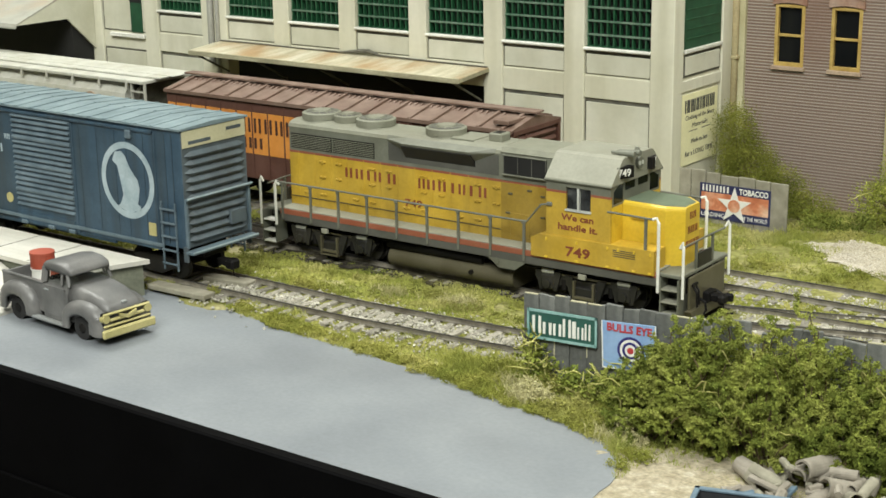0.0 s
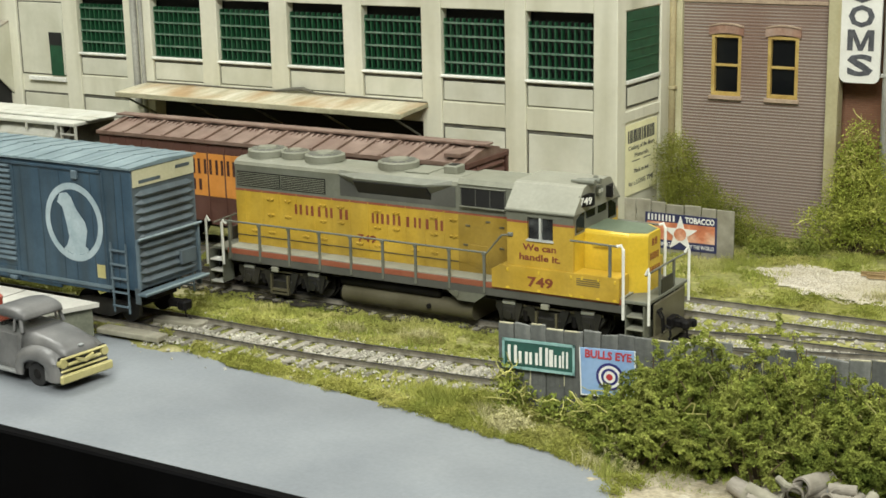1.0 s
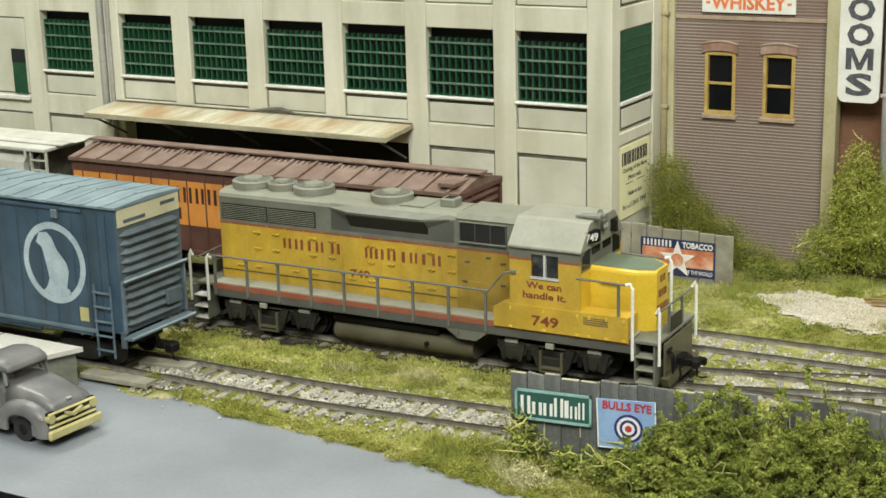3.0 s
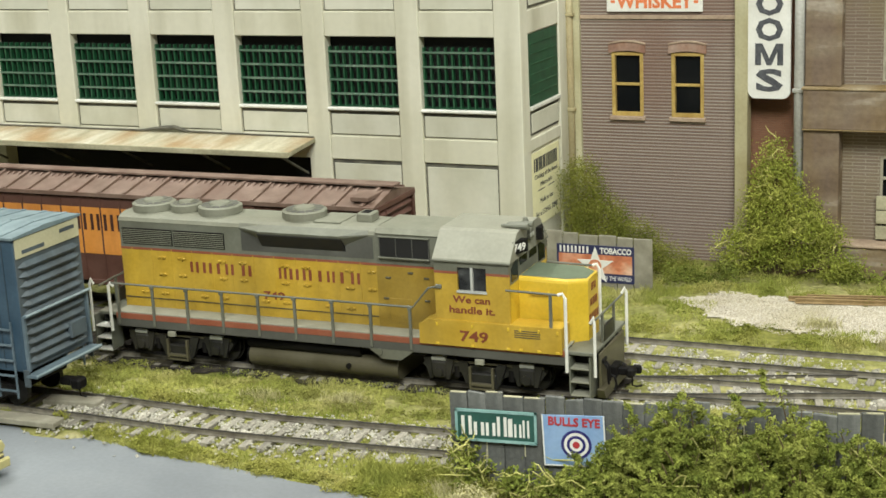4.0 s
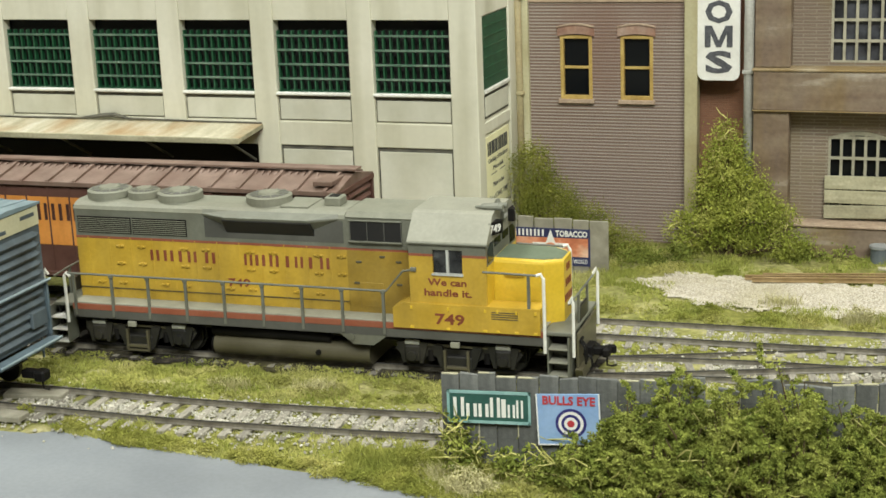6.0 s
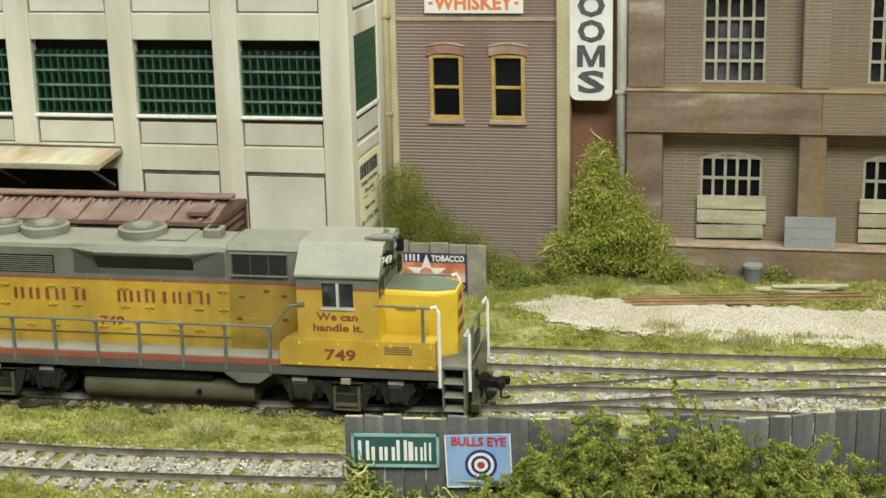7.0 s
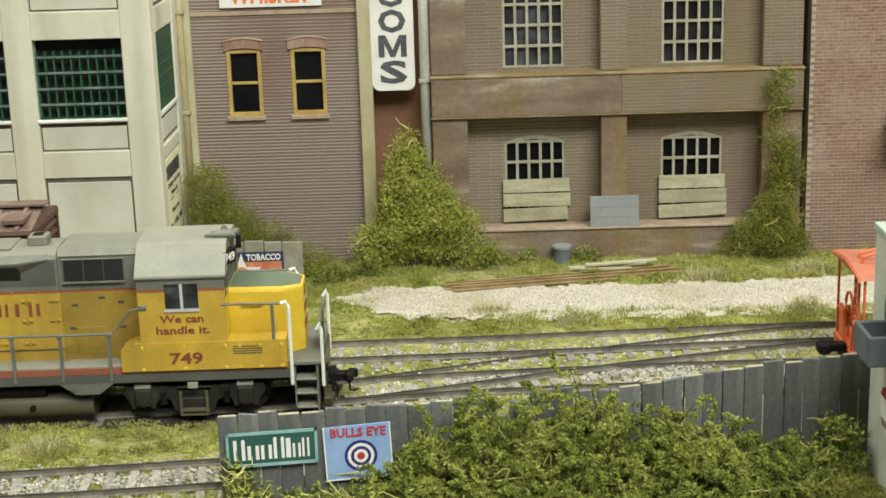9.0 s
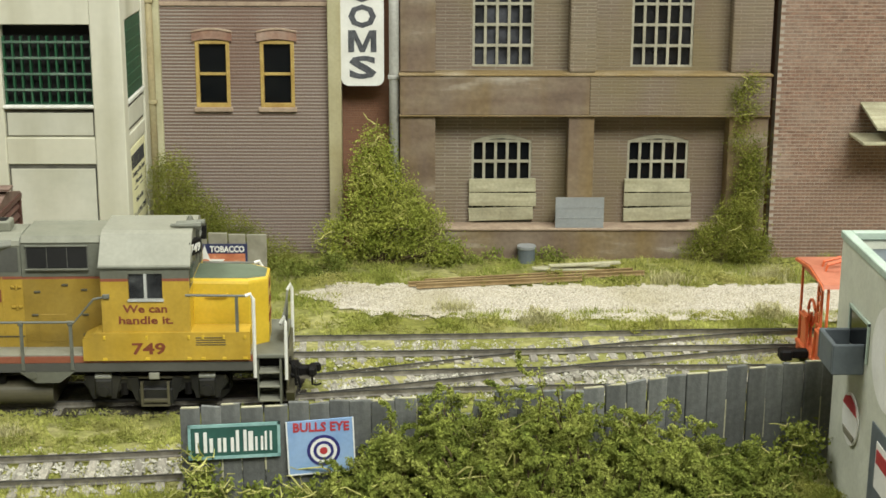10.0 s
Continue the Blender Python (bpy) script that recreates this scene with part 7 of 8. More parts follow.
def grey_hopper():
    L, half = 73, 15.5
    b = thing("covered_hopper", -341.0, 107.0, 9.5, "dusty pale grey covered hopper car with rounded sides", "hopper car", turn=0.5)
    prof = []
    for k in range(9):
        a = -0.9 + 1.8 * k / 8
        prof.append((-half - 1.6 * math.cos(a * 1.2), 28 + 16 * a))
    poly = prof + [(-9, 48.8), (9, 48.8)] + [(-y, z) for y, z in prof[::-1]] + [(6, 9.5), (-6, 9.5)]
    part("body", Geo().prism(poly, "x", -L + 6, L - 12), M_HOPPER, b, "pale grey rounded hopper body")
    r = part("roof", Geo().box(-L, -half - 1.0, 47.2, L, half + 1.0, 48.8, 0.3), M_HOPPER, b, "flat grey roof with overhanging edge")
    part("running_board", Geo().box(-L - 1, -9, 48.9, L + 3, 9, 49.7, 0.15), M_HOPPER, r, "broad grey roof walk")
    for k in range(8):
        x = -L + 9 + k * 18
        part("hatch", Geo().box(x, -3.6, 49.6, x + 17, 3.6, 49.9, 0.1), M_HOPPER, r)
        part("roof_bracket", Geo().box(x, -half - 1.3, 44.4, x + 1, -half - 0.7, 48.8), M_HOPPER, r)
    for x in (L - 0.8, L - 9.0, -L):
        for y in (-half, half - 1):
            part("end_post", Geo().box(x, y, 8, x + 0.9, y + 1, 47.4), M_HOPPER, b)
    l = part("ladder", Geo().box(L - 8.6, -half - 0.4, 12, L - 8.1, -half + 0.2, 47), M_HOPPER, b)
    for k in range(8):
        part("rung", Geo().box(L - 8.6, -half - 0.5, 14 + k * 4.2, L - 0.4, -half - 0.1, 14.7 + k * 4.2), M_HOPPER, l)
    part("slope_sheet", Geo().prism([(L - 12, 40), (L - 12, 16), (L - 4, 47)], "y", -half + 2, half - 2), M_GROOVE, b)
    word_bars(b, M_TEXTGREY, -48, -24, 36.2, 3.0, -half - 1.75, -half - 1.45, 5, random.Random(3))
    word_bars(b, M_TEXTGREY, -18, 12, 36.2, 3.0, -half - 1.75, -half - 1.45, 8, random.Random(4))
    part("emblem", Geo().cyl((L - 34, -half - 1.9, 37.5), (L - 34, -half - 1.4, 37.5), 4.2, n=24), M_STONE_TRIM, b, "faded round emblem")
    part("underframe", Geo().box(-L, -5, 7.6, L, 5, 10.5, 0.3), M_BLACK, b)
    freight_bogie(b, 56)
    freight_bogie(b, -56)
    return b


grey_hopper()


def caboose():
    b = thing("orange_caboose", 226.5, 87.8, 8.0, "orange-red caboose with an open end platform and ladder", "caboose", turn=0.3)
    X = -48.5
    H = lambda z: 5.0 + (z - 11.0) * 0.92
    part("platform", Geo().box(X, -16, H(11.0), X + 16, 16, H(12.6), 0.3), M_CABOOSE, b, "orange end platform")
    part("body", Geo().box(X + 16, -16, H(10.5), 60, 16, H(40.6), 0.4), M_CABOOSE2, b, "yellow-orange wooden body")
    part("roof", Geo().prism([(-17, H(40.4)), (-16, H(41.4)), (0, H(43.4)), (16, H(41.4)), (17, H(40.4))], "x", X - 1, 62), M_CABROOFTOP, b, "overhanging faded red-brown roof")
    part("roof_edge", Geo().prism([(-17.2, H(40.0)), (-16, H(41.2)), (0, H(43.0)), (16, H(41.2)), (17.2, H(40.0)), (16, H(40.2)), (0, H(42.0)), (-16, H(40.2))], "x", X - 1.4, X - 0.9), M_CABOOSE, b, "orange roof fascia")
    for s in (-1, 1):
        part("corner_post", Geo().cyl((X + 1, s * 15, H(12)), (X + 1, s * 15, H(41)), 0.45, n=6), M_CABOOSE, b)
        part("end_rail", Geo().tube([(X + 1, s * 15, H(22)), (X + 0.6, s * 6, H(23)), (X + 0.6, s * 4, H(12.4))], 0.6), M_CABOOSE, b, "curved orange end railing")
        part("step", Geo().box(X + 1, s * 13.0, H(6), X + 10, s * 16.6, H(6.8), 0.15).box(X + 0.6, s * 13, H(6), X + 1.2, s * 16.6, H(12)).box(X + 9.8, s * 13, H(6), X + 10.4, s * 16.6, H(12)), M_CABOOSE, b, "orange steps")
        part("end_panel", Geo().box(X + 0.6, s * 6, H(12.6), X + 1.6, s * 12, H(24), 0.3), M_CABOOSE, b)
    lad = part("ladder", Geo().tube([(X + 2, -5, H(12.6)), (X + 2, -5, H(40)), (X + 3, -5, H(45)), (X + 8, -5, H(46.4))], 0.5).tube([(X + 2, -1, H(12.6)), (X + 2, -1, H(40)), (X + 3, -1, H(45)), (X + 8, -1, H(46.4))], 0.5), M_CABOOSE, b, "curved orange end ladder")
    for k in range(7):
        part("rung", Geo().box(X + 1.7, -5, H(16 + k * 3.6), X + 2.3, -1, H(16.7 + k * 3.6)), M_CABOOSE, lad)
    wheel = Geo()
    wheel.tube([(X + 3.0, 9 + 4 * math.cos(t * math.pi / 6), H(24) + 4 * math.sin(t * math.pi / 6)) for t in range(13)], 0.5)
    part("brake_wheel", wheel.tube([(X + 3, 9, H(12)), (X + 3, 9, H(24))], 0.5), M_CABOOSE, b, "orange brake wheel")
    part("underframe", Geo().box(X + 2, -6, 3.4, 60, 6, H(10.6), 0.3), M_BLACK, b)
    freight_bogie(b, -22)
    freight_bogie(b, 40)
    coupler_on(b, X, -1)
    return b


caboose()

# ---- plank fence with tin signs ----
def fence_top(x):
    return float(np.interp(x, [-3, 34, 70, 111, 132, 157, 175], [30.3, 30.3, 31.2, 30.8, 32.4, 33.6, 34]))


def fence_y(x):
    return float(np.interp(x, [-3, 22, 42, 70, 100, 122, 140, 175], [-0.6, 2.4, 4.6, 8.0, 12.5, 18.0, 21.5, 26]))


def plank_fence():
    t = thing("plank_fence", -2.4, 0, 3, "weathered grey plank fence with uneven boards", "fence")
    rnd = random.Random(14)
    x = -2.4
    while x < 172:
        w = rnd.uniform(4.9, 6.0)
        xm = x + w / 2
        if 73 < xm < 78:
            x += w * 0.6
            continue
        top = fence_top(xm) + rnd.uniform(-0.5, 0.6) - (2.4 if 66 < xm < 73 else 0)
        y = fence_y(xm)
        a = math.atan2(fence_y(xm + 2) - fence_y(xm - 2), 4)
        g = Geo().box(-w / 2 + 0.03, -0.55, -1.0, w / 2 - 0.03, 0.55, top - 3, 0.16)
        lean = rnd.uniform(-0.12, 0.12)
        g.v = [(px + rnd.uniform(-0.07, 0.07), py, pz + (lean * px + rnd.uniform(-0.12, 0.12) if pz > 5 else 0)) for px, py, pz in g.v]
        p = part("board", g, M_GREYWOOD, t)
        if rnd.random() < 0.34:
            e, z0 = rnd.choice((-1, 1)) * (w / 2 - 0.16), rnd.uniform(6, 15)
            part("worn_edge", Geo().box(e - 0.16, -0.62, z0, e + 0.16, -0.45, min(top - 3.6, z0 + rnd.uniform(5, 13))), M_PALEWOOD, p, "pale worn edge")
        if rnd.random() < 0.5:
            part("worn_top", Geo().box(-w / 2 + 0.3, -0.5, top - 3.1, w / 2 - 0.3, 0.4, top - 2.86), M_PALEWOOD, p, "pale worn board top")
        p.matrix_basis = Matrix.Translation(((xm + 2.4) * MM, (y + rnd.uniform(-0.3, 0.3)) * MM, 0)) @ Euler((radians(rnd.uniform(-1.2, 1.2)), radians(rnd.uniform(-0.35, 0.35) + (7 if 66 < xm < 73 else 0)), a)).to_matrix().to_4x4()
        x += w
    for z in (7, 21):
        pts = [(xx + 2.4, fence_y(xx) + 1.3, z) for xx in range(-2, 173, 6)]
        part("rail", Geo().loft([[(px, py - 0.5, pz - 1), (px, py + 0.5, pz - 1), (px, py + 0.5, pz + 1), (px, py - 0.5, pz + 1)] for px, py, pz in pts]), M_GREYWOOD, t)
    return t


plank_fence()


def tin_sign(name, x, y, z, w, h, label, mat, yaw, tilt=0.0):
    t = thing(name, x, y, z, label, "sign", turn=yaw)
    part("plate", Geo().box(0, -0.35, 0, w, 0, h, 0.05).turn(ry=tilt), mat, t)
    return t


def fence_signs():
    s = tin_sign("green_sign", -0.4, -2.1, 17.1, 23.0, 9.3, "green tin sign with cream bars on the fence", M_SKGREEN, 7.2)
    part("border", Geo().box(0, -0.55, 0, 23, -0.3, 0.8).box(0, -0.55, 8.5, 23, -0.3, 9.3).box(0, -0.55, 0, 0.7, -0.3, 9.3).box(22.3, -0.55, 0, 23, -0.3, 9.3), M_SKBLUE, s, "pale teal border")
    rnd = random.Random(1)
    for k, (a, c, h) in enumerate(((1.8, 4.7, 5.4), (5.3, 8.2, 3.7), (8.7, 11.4, 3.7), (11.9, 14.6, 5.6), (15.0, 16.2, 5.2), (16.7, 18.7, 3.7), (19.1, 20.9, 5.0))):
        part("letter_bar", stroke_pair(a, c, -0.6, -0.3, 1.9, 1.9 + h), M_SIGNWHITE, s)
    s = tin_sign("target_sign", 24.3, 0.9, 11.5, 17.2, 14.6, "pale blue tin sign with a red and navy target", M_BULLBLUE, 7.0, tilt=-2)
    lettering("BULLS EYE", 2.4, M_RED, s, facing(8.4, -0.45, 11.9), width=14.2, bold=0.1)
    part("sign_edge", Geo().box(0, -0.42, 0, 17.2, -0.3, 0.35).box(0, -0.42, 0, 0.35, -0.3, 14.6).box(16.85, -0.42, 0, 17.2, -0.3, 14.6).turn(ry=-2), M_SIGNWHITE, s, "worn white sign edge")
    for k, (r, m) in enumerate(((4.2, M_BULLNAVY), (3.4, M_SIGNWHITE), (2.6, M_BULLNAVY), (1.8, M_SIGNWHITE), (1.0, M_RED))):
        part("target_ring", Geo().cyl((9.0, -0.4, 6.6), (9.0, -0.5 - 0.06 * k, 6.6), r, n=32), m, s)


fence_signs()


def star_board():
    t = thing("board_fence", -46, 174, 9, "short grey board fence carrying a tobacco advertisement", "fence")
    rnd = random.Random(9)
    x = 0.0
    while x < 47:
        w = rnd.uniform(6.4, 8.0)
        part("board", Geo().box(x + 0.2, -0.5, -1, x + w - 0.2, 0.5, 22.4 - 0.03 * x + rnd.uniform(-0.5, 0.5), 0.2), M_CROSSING, t)
        x += w
    part("rail", Geo().box(0, 0.6, 5, 48, 1.6, 7).box(0, 0.6, 16, 48, 1.6, 18), M_GREYWOOD, t)
    s = tin_sign("tobacco_sign", -34.4, 173.2, 12.3, 30.6, 14.4, "navy and orange tin sign with a white star", M_STARNAVY, 1.0)
    part("orange_field", Geo().box(0.8, -0.5, 3.6, 29.8, -0.3, 10.8), M_STARORANGE, s)
    n = 10
    pts = [(15.3 + (7.6 if k % 2 == 0 else 3.0) * math.sin(2 * math.pi * k / n) * 1.0, 6.4 + (7.6 if k % 2 == 0 else 3.0) * math.cos(2 * math.pi * k / n)) for k in range(n)]
    part("star", Geo().prism(pts, "y", -0.75, -0.45), M_SIGNWHITE, s, "white five-pointed star")
    part("disc", Geo().cyl((15.3, -0.7, 6.4), (15.3, -0.9, 6.4), 2.6, n=20), M_STARORANGE, s)
    lettering("TOBACCO", 2.3, M_SIGNWHITE, s, facing(23.4, -0.45, 11.4), width=12.4, bold=0.1)
    word_bars(s, M_SIGNWHITE, 0.8, 13.0, 11.3, 2.5, -0.6, -0.3, 4, random.Random(5))
    lettering("LEADING", 1.7, M_SIGNWHITE, s, facing(6.0, -0.45, 1.0), width=10)
    lettering("OF THE WORLD", 1.7, M_SIGNWHITE, s, facing(24.0, -0.45, 1.0), width=11)


star_board()


# ---- loading dock, ramp, lumber ----
def loading_dock():
    t = thing("loading_dock", -235, -30, 3, "low white plank loading dock beside the siding", "loading dock")
    o = lambda g: g.shift(235, 30, -3)
    poly = [(-330, -6.6), (-161.8, -6.6), (-173.5, -34), (-222, -33), (-222, -58), (-330, -58)]
    part("deck", o(Geo().prism(poly[::-1], "z", 15.0, 16.6)), M_DOCK, t, "white plank deck")
    inset = [(-330, -8), (-164, -8), (-174.6, -32.6), (-223.4, -31.6), (-223.4, -56.6), (-330, -56.6)]
    part("skirt", o(Geo().prism(inset[::-1], "z", 3, 15)), M_DOCKSIDE, t, "grey-green trestle sides")
    seam = Geo()
    for x in (-300, -262, -222.4, -198):
        seam.box(x, -33 if x > -222 else -57.8, 16.55, x + 0.35, -6.8, 16.68)
    part("deck_seam", o(seam), M_GROOVE, t, "dark deck joints")
    r = thing("plank_ramp", -205, -46, 3, "white board ramp from the dock down to the roadway", "ramp")
    ring = lambda x, z: [(x, -58, z), (x, -32.5, z), (x, -32.5, z - 1.2), (x, -58, z - 1.2)]
    part("board", Geo().loft([ring(-222.2, 16.8), ring(-205, 10.2), ring(-187.5, 4.2)]).shift(205, 46, -3), M_DOCK, r)
    rnd = random.Random(31)
    for k in range(7):
        y = -14 - 1.75 * (k % 4) - (0.8 if k > 3 else 0)
        z = 16.7 + (1.9 if k > 3 else 0)
        b = new("lumber_board", mesh_of("lumber_board", Geo().box(-70, -0.8, 0, rnd.uniform(-2, 2), 0.8, 1.8, 0.12), M_LUMBER))
        b.matrix_basis = pose(-232 * MM, (y - 6) * MM, z * MM, 0, 0, -9 + rnd.uniform(-1.2, 1.2))
        tagged(b, "pale fresh lumber board in a low stack on the dock", "lumber", "stacked lumber boards")


loading_dock()
for k, (x, y, w) in enumerate(((-150, 4.0, 24), (-146, 17.5, 20), (-152, -1.5, 28))):
    cr = solid("crossing_plank", Geo().box(-w / 2, -3.0, -1.6, w / 2, 3.0, 0.4, 0.3), M_CROSSING, "grey-beige timber crossing plank by the siding's rails", "plank", "crossing planks")
    cr.matrix_basis = pose(x * MM, y * MM, 6.0 * MM if k else 4.4 * MM, 0, 0, (-6, 8, 2)[k])


# ---- grey pickup truck ----
def pickup_truck():
    b = thing("pickup_truck", -158.8, -44.0, 3.1, "primer-grey vintage pickup truck with dull brass trim", "pickup truck", turn=-4)
    def P(name, g, mat, label="", par=None, smooth=False):
        g.v = [(px * 1.08, py, pz) for px, py, pz in g.v]
        return part(name, g, mat, par or b, label, smooth)

    def section(x, half, zlo, zhi, crown=0.5, n=5):
        """One ring of a rounded body section."""
        pts = [(x, -half, zlo)]
        for k in range(n + 1):
            a = math.pi / 2 * k / n
            pts.append((x, -half + (half * 0.32) * (1 - math.cos(a)), zhi - (zhi - zlo) * 0.3 * (1 - math.sin(a))))
        return pts + [(p[0], -p[1], p[2]) for p in pts[::-1]]

    P("hood", Geo().loft([section(8.0, 9.0, 5, 17.2), section(12.0, 8.8, 5, 17.0), section(17.0, 8.4, 5, 16.2), section(21.5, 7.9, 5, 15.0), section(24.6, 7.4, 5, 13.6), section(25.8, 7.0, 5, 12.2)]), M_TRUCKPRIMER, "rounded grey bonnet", smooth=True)
    P("cab", Geo().loft([section(-4.6, 9.3, 4.2, 17.0), section(8.4, 9.4, 4.2, 17.2)]), M_TRUCKPRIMER, "grey cab body")
    # greenhouse: posts, glass and roof
    P("roof", Geo().loft([section(-5.0, 7.8, 20.8, 22.4), section(-3.8, 8.5, 20.9, 23.6), section(0.5, 8.8, 21.0, 24.5), section(5.4, 8.7, 20.9, 24.2), section(8.6, 8.2, 20.7, 23.0), section(9.4, 7.8, 20.6, 21.6)]), M_TRUCKPRIMER, "domed grey roof", smooth=True)
    for s in (-1, 1):
        P("post", Geo().tube([(8.6, s * 8.6, 16.6), (7.2, s * 7.6, 21.6)], 0.7).tube([(-4.0, s * 8.6, 16.6), (-3.9, s * 7.7, 21.6)], 1.2).tube([(5.2, s * 8.9, 16.8), (5.0, s * 8.0, 21.4)], 0.45), M_TRUCKPRIMER)
        P("side_glass", Geo().add([(-3.2, s * 8.7, 16.8), (7.6, s * 8.6, 16.8), (6.6, s * 7.8, 21.4), (-3.2, s * 7.8, 21.4)], [(0, 1, 2, 3)]), M_CLEAR, "clear side glass")
        P("door_line", Geo().box(-3.8, s * 9.2, 5.2, 6.8, s * 9.55, 16.0, 0.2), M_TRUCKPRIMER, "raised door panel")
        P("door_handle", Geo().box(-3.2, s * 9.5, 14.0, -1.0, s * 9.95, 14.6, 0.1), M_PLATE)
        # fenders over the wheels
        for x, w, h in ((15.8, 10.2, 13.2), (-18.0, 9.8, 13.6)):
            rings = []
            for k in range(13):
                a = math.pi * k / 12
                rings.append([(x - w * math.cos(a) * f, s * yy, 3.2 + (h - 3.2) * math.sin(a) ** 0.6 * f + (0 if f == 1 else 0.2)) for yy, f in ((5.6, 1.02), (8.6, 1.03), (10.4, 0.97), (11.3, 0.86), (11.5, 0.62), (10.8, 0.56))])
            P("fender", Geo().loft(rings, cap=False), M_TRUCKPRIMER, "bulging grey fender", smooth=True)
        P("fender_skirt", Geo().box(19.6, s * 9.4, 3.0, 25.0, s * 11.0, 10.0, 0.6), M_TRUCKPRIMER)
        P("running_board", Geo().box(-10, s * 8.8, 3.0, 8, s * 11.0, 4.0, 0.2), M_PLATE, "pale running board")
        P("headlight", Geo().cyl((25.0, s * 8.6, 9.4), (26.6, s * 8.6, 9.4), 1.6, 1.4, n=16), M_GRILLE, "round headlight")
        for x in (14.6, -19.2):
            w = P("wheel", Geo().cyl((x, s * 6.0, 3.9), (x, s * 9.2, 3.9), 3.9, n=24), M_TYRE, "black tyre")
            P("hubcap", Geo().cyl((x, s * 9.1, 3.9), (x, s * 9.5, 3.9), 1.9, 1.3, n=16), M_BLACK, par=w)
    P("windscreen", Geo().add([(8.8, -8.0, 17.2), (8.8, 8.0, 17.2), (7.4, 7.2, 21.4), (7.4, -7.2, 21.4)], [(0, 1, 2, 3)]), M_CLEAR, "clear windscreen")
    P("rear_glass", Geo().add([(-4.6, -6.0, 17.2), (-4.6, 6.0, 17.2), (-4.5, 5.6, 21.0), (-4.5, -5.6, 21.0)], [(0, 1, 2, 3)]), M_CLEAR)
    P("rear_panel", Geo().box(-5.0, -8.4, 14.0, -4.5, 8.4, 17.4, 0.1).box(-5.0, -8.0, 17.2, -4.5, -6.0, 22.2, 0.1).box(-5.0, 6.0, 17.2, -4.5, 8.0, 22.2, 0.1), M_TRUCKPRIMER)
    P("seat_back", Geo().box(-3.4, -7.0, 14, -1.8, 7.0, 18.2, 0.4), M_BLACK, "dark bench seat")
    P("steering_wheel", Geo().cyl((5.2, -4, 17.4), (5.5, -4, 17.6), 1.7, n=16).cyl((5.3, -4, 17.5), (7.4, -4, 16.4), 0.3, n=6), M_PLATE)
    gr = P("grille", Geo().box(25.6, -9.6, 6.4, 26.6, 9.6, 7.2, 0.3).box(25.6, -9.6, 10.4, 26.6, 9.6, 11.2, 0.3).box(25.8, -7.0, 8.2, 26.8, 7.0, 9.2, 0.3).prism([(-3.4, 9.6), (0, 8.0), (3.4, 9.6), (3.4, 10.4), (0, 9.2), (-3.4, 10.4)], "x", 26.2, 27.1), M_GRILLE, "dull brass grille bars")
    P("grille_back", Geo().box(24.8, -9.8, 3.6, 25.8, 9.8, 11.4, 0.3), M_BLACK, par=gr)
    P("bumper", Geo().box(26.2, -10.8, 3.0, 27.6, 10.8, 6.0, 0.5), M_GRILLE, "dull brass front bumper")
    P("hood_emblem", Geo().box(24.4, -1.0, 13.0, 25.6, 1.0, 13.7, 0.2), M_PLATE)
    # cargo bed
    P("bed_floor", Geo().box(-27.4, -8.2, 6.2, -5.0, 8.2, 7.2), M_BLACK, "dark open cargo bed")
    for s in (-1, 1):
        P("bed_side", Geo().box(-27.4, s * 7.6, 5.0, -5.0, s * 8.4, 15.6, 0.2).box(-27.6, s * 7.4, 15.2, -5.0, s * 8.8, 16.0, 0.2), M_TRUCKPRIMER)
    P("tailgate", Geo().box(-28.0, -8.2, 5.4, -27.2, 8.2, 15.4, 0.2), M_TRUCKPRIMER)
    P("bed_front", Geo().box(-5.6, -8.2, 6.2, -5.0, 8.2, 15.4, 0.2), M_TRUCKPRIMER)
    P("chassis", Geo().box(-27, -5, 3.0, 25, 5, 6.2, 0.3), M_BLACK)


pickup_truck()


def drum(x, y, z, h, label, red_from):
    t = thing("oil_drum", x, y, z, label, "drum", group="drums in the truck bed")
    part("shell", Geo().cyl((0, 0, 0), (0, 0, h), 4.1, n=24), M_SIGNWHITE, t)
    part("band", Geo().cyl((0, 0, red_from), (0, 0, h + 0.1), 4.25, n=24).cyl((0, 0, h - 0.5), (0, 0, h + 0.4), 4.4, n=24), M_DRUMRED, t, "red painted top")
    part("hoop", Geo().cyl((0, 0, red_from - 0.5), (0, 0, red_from), 4.35, n=24), M_SIGNWHITE, t)


drum(-177.6, -41.6, 10.3, 14.8, "white drum with a red top in the pickup's bed", 9.6)
drum(-169.6, -39.6, 10.3, 12.2, "red and white drum against the pickup's cab", 6.0)


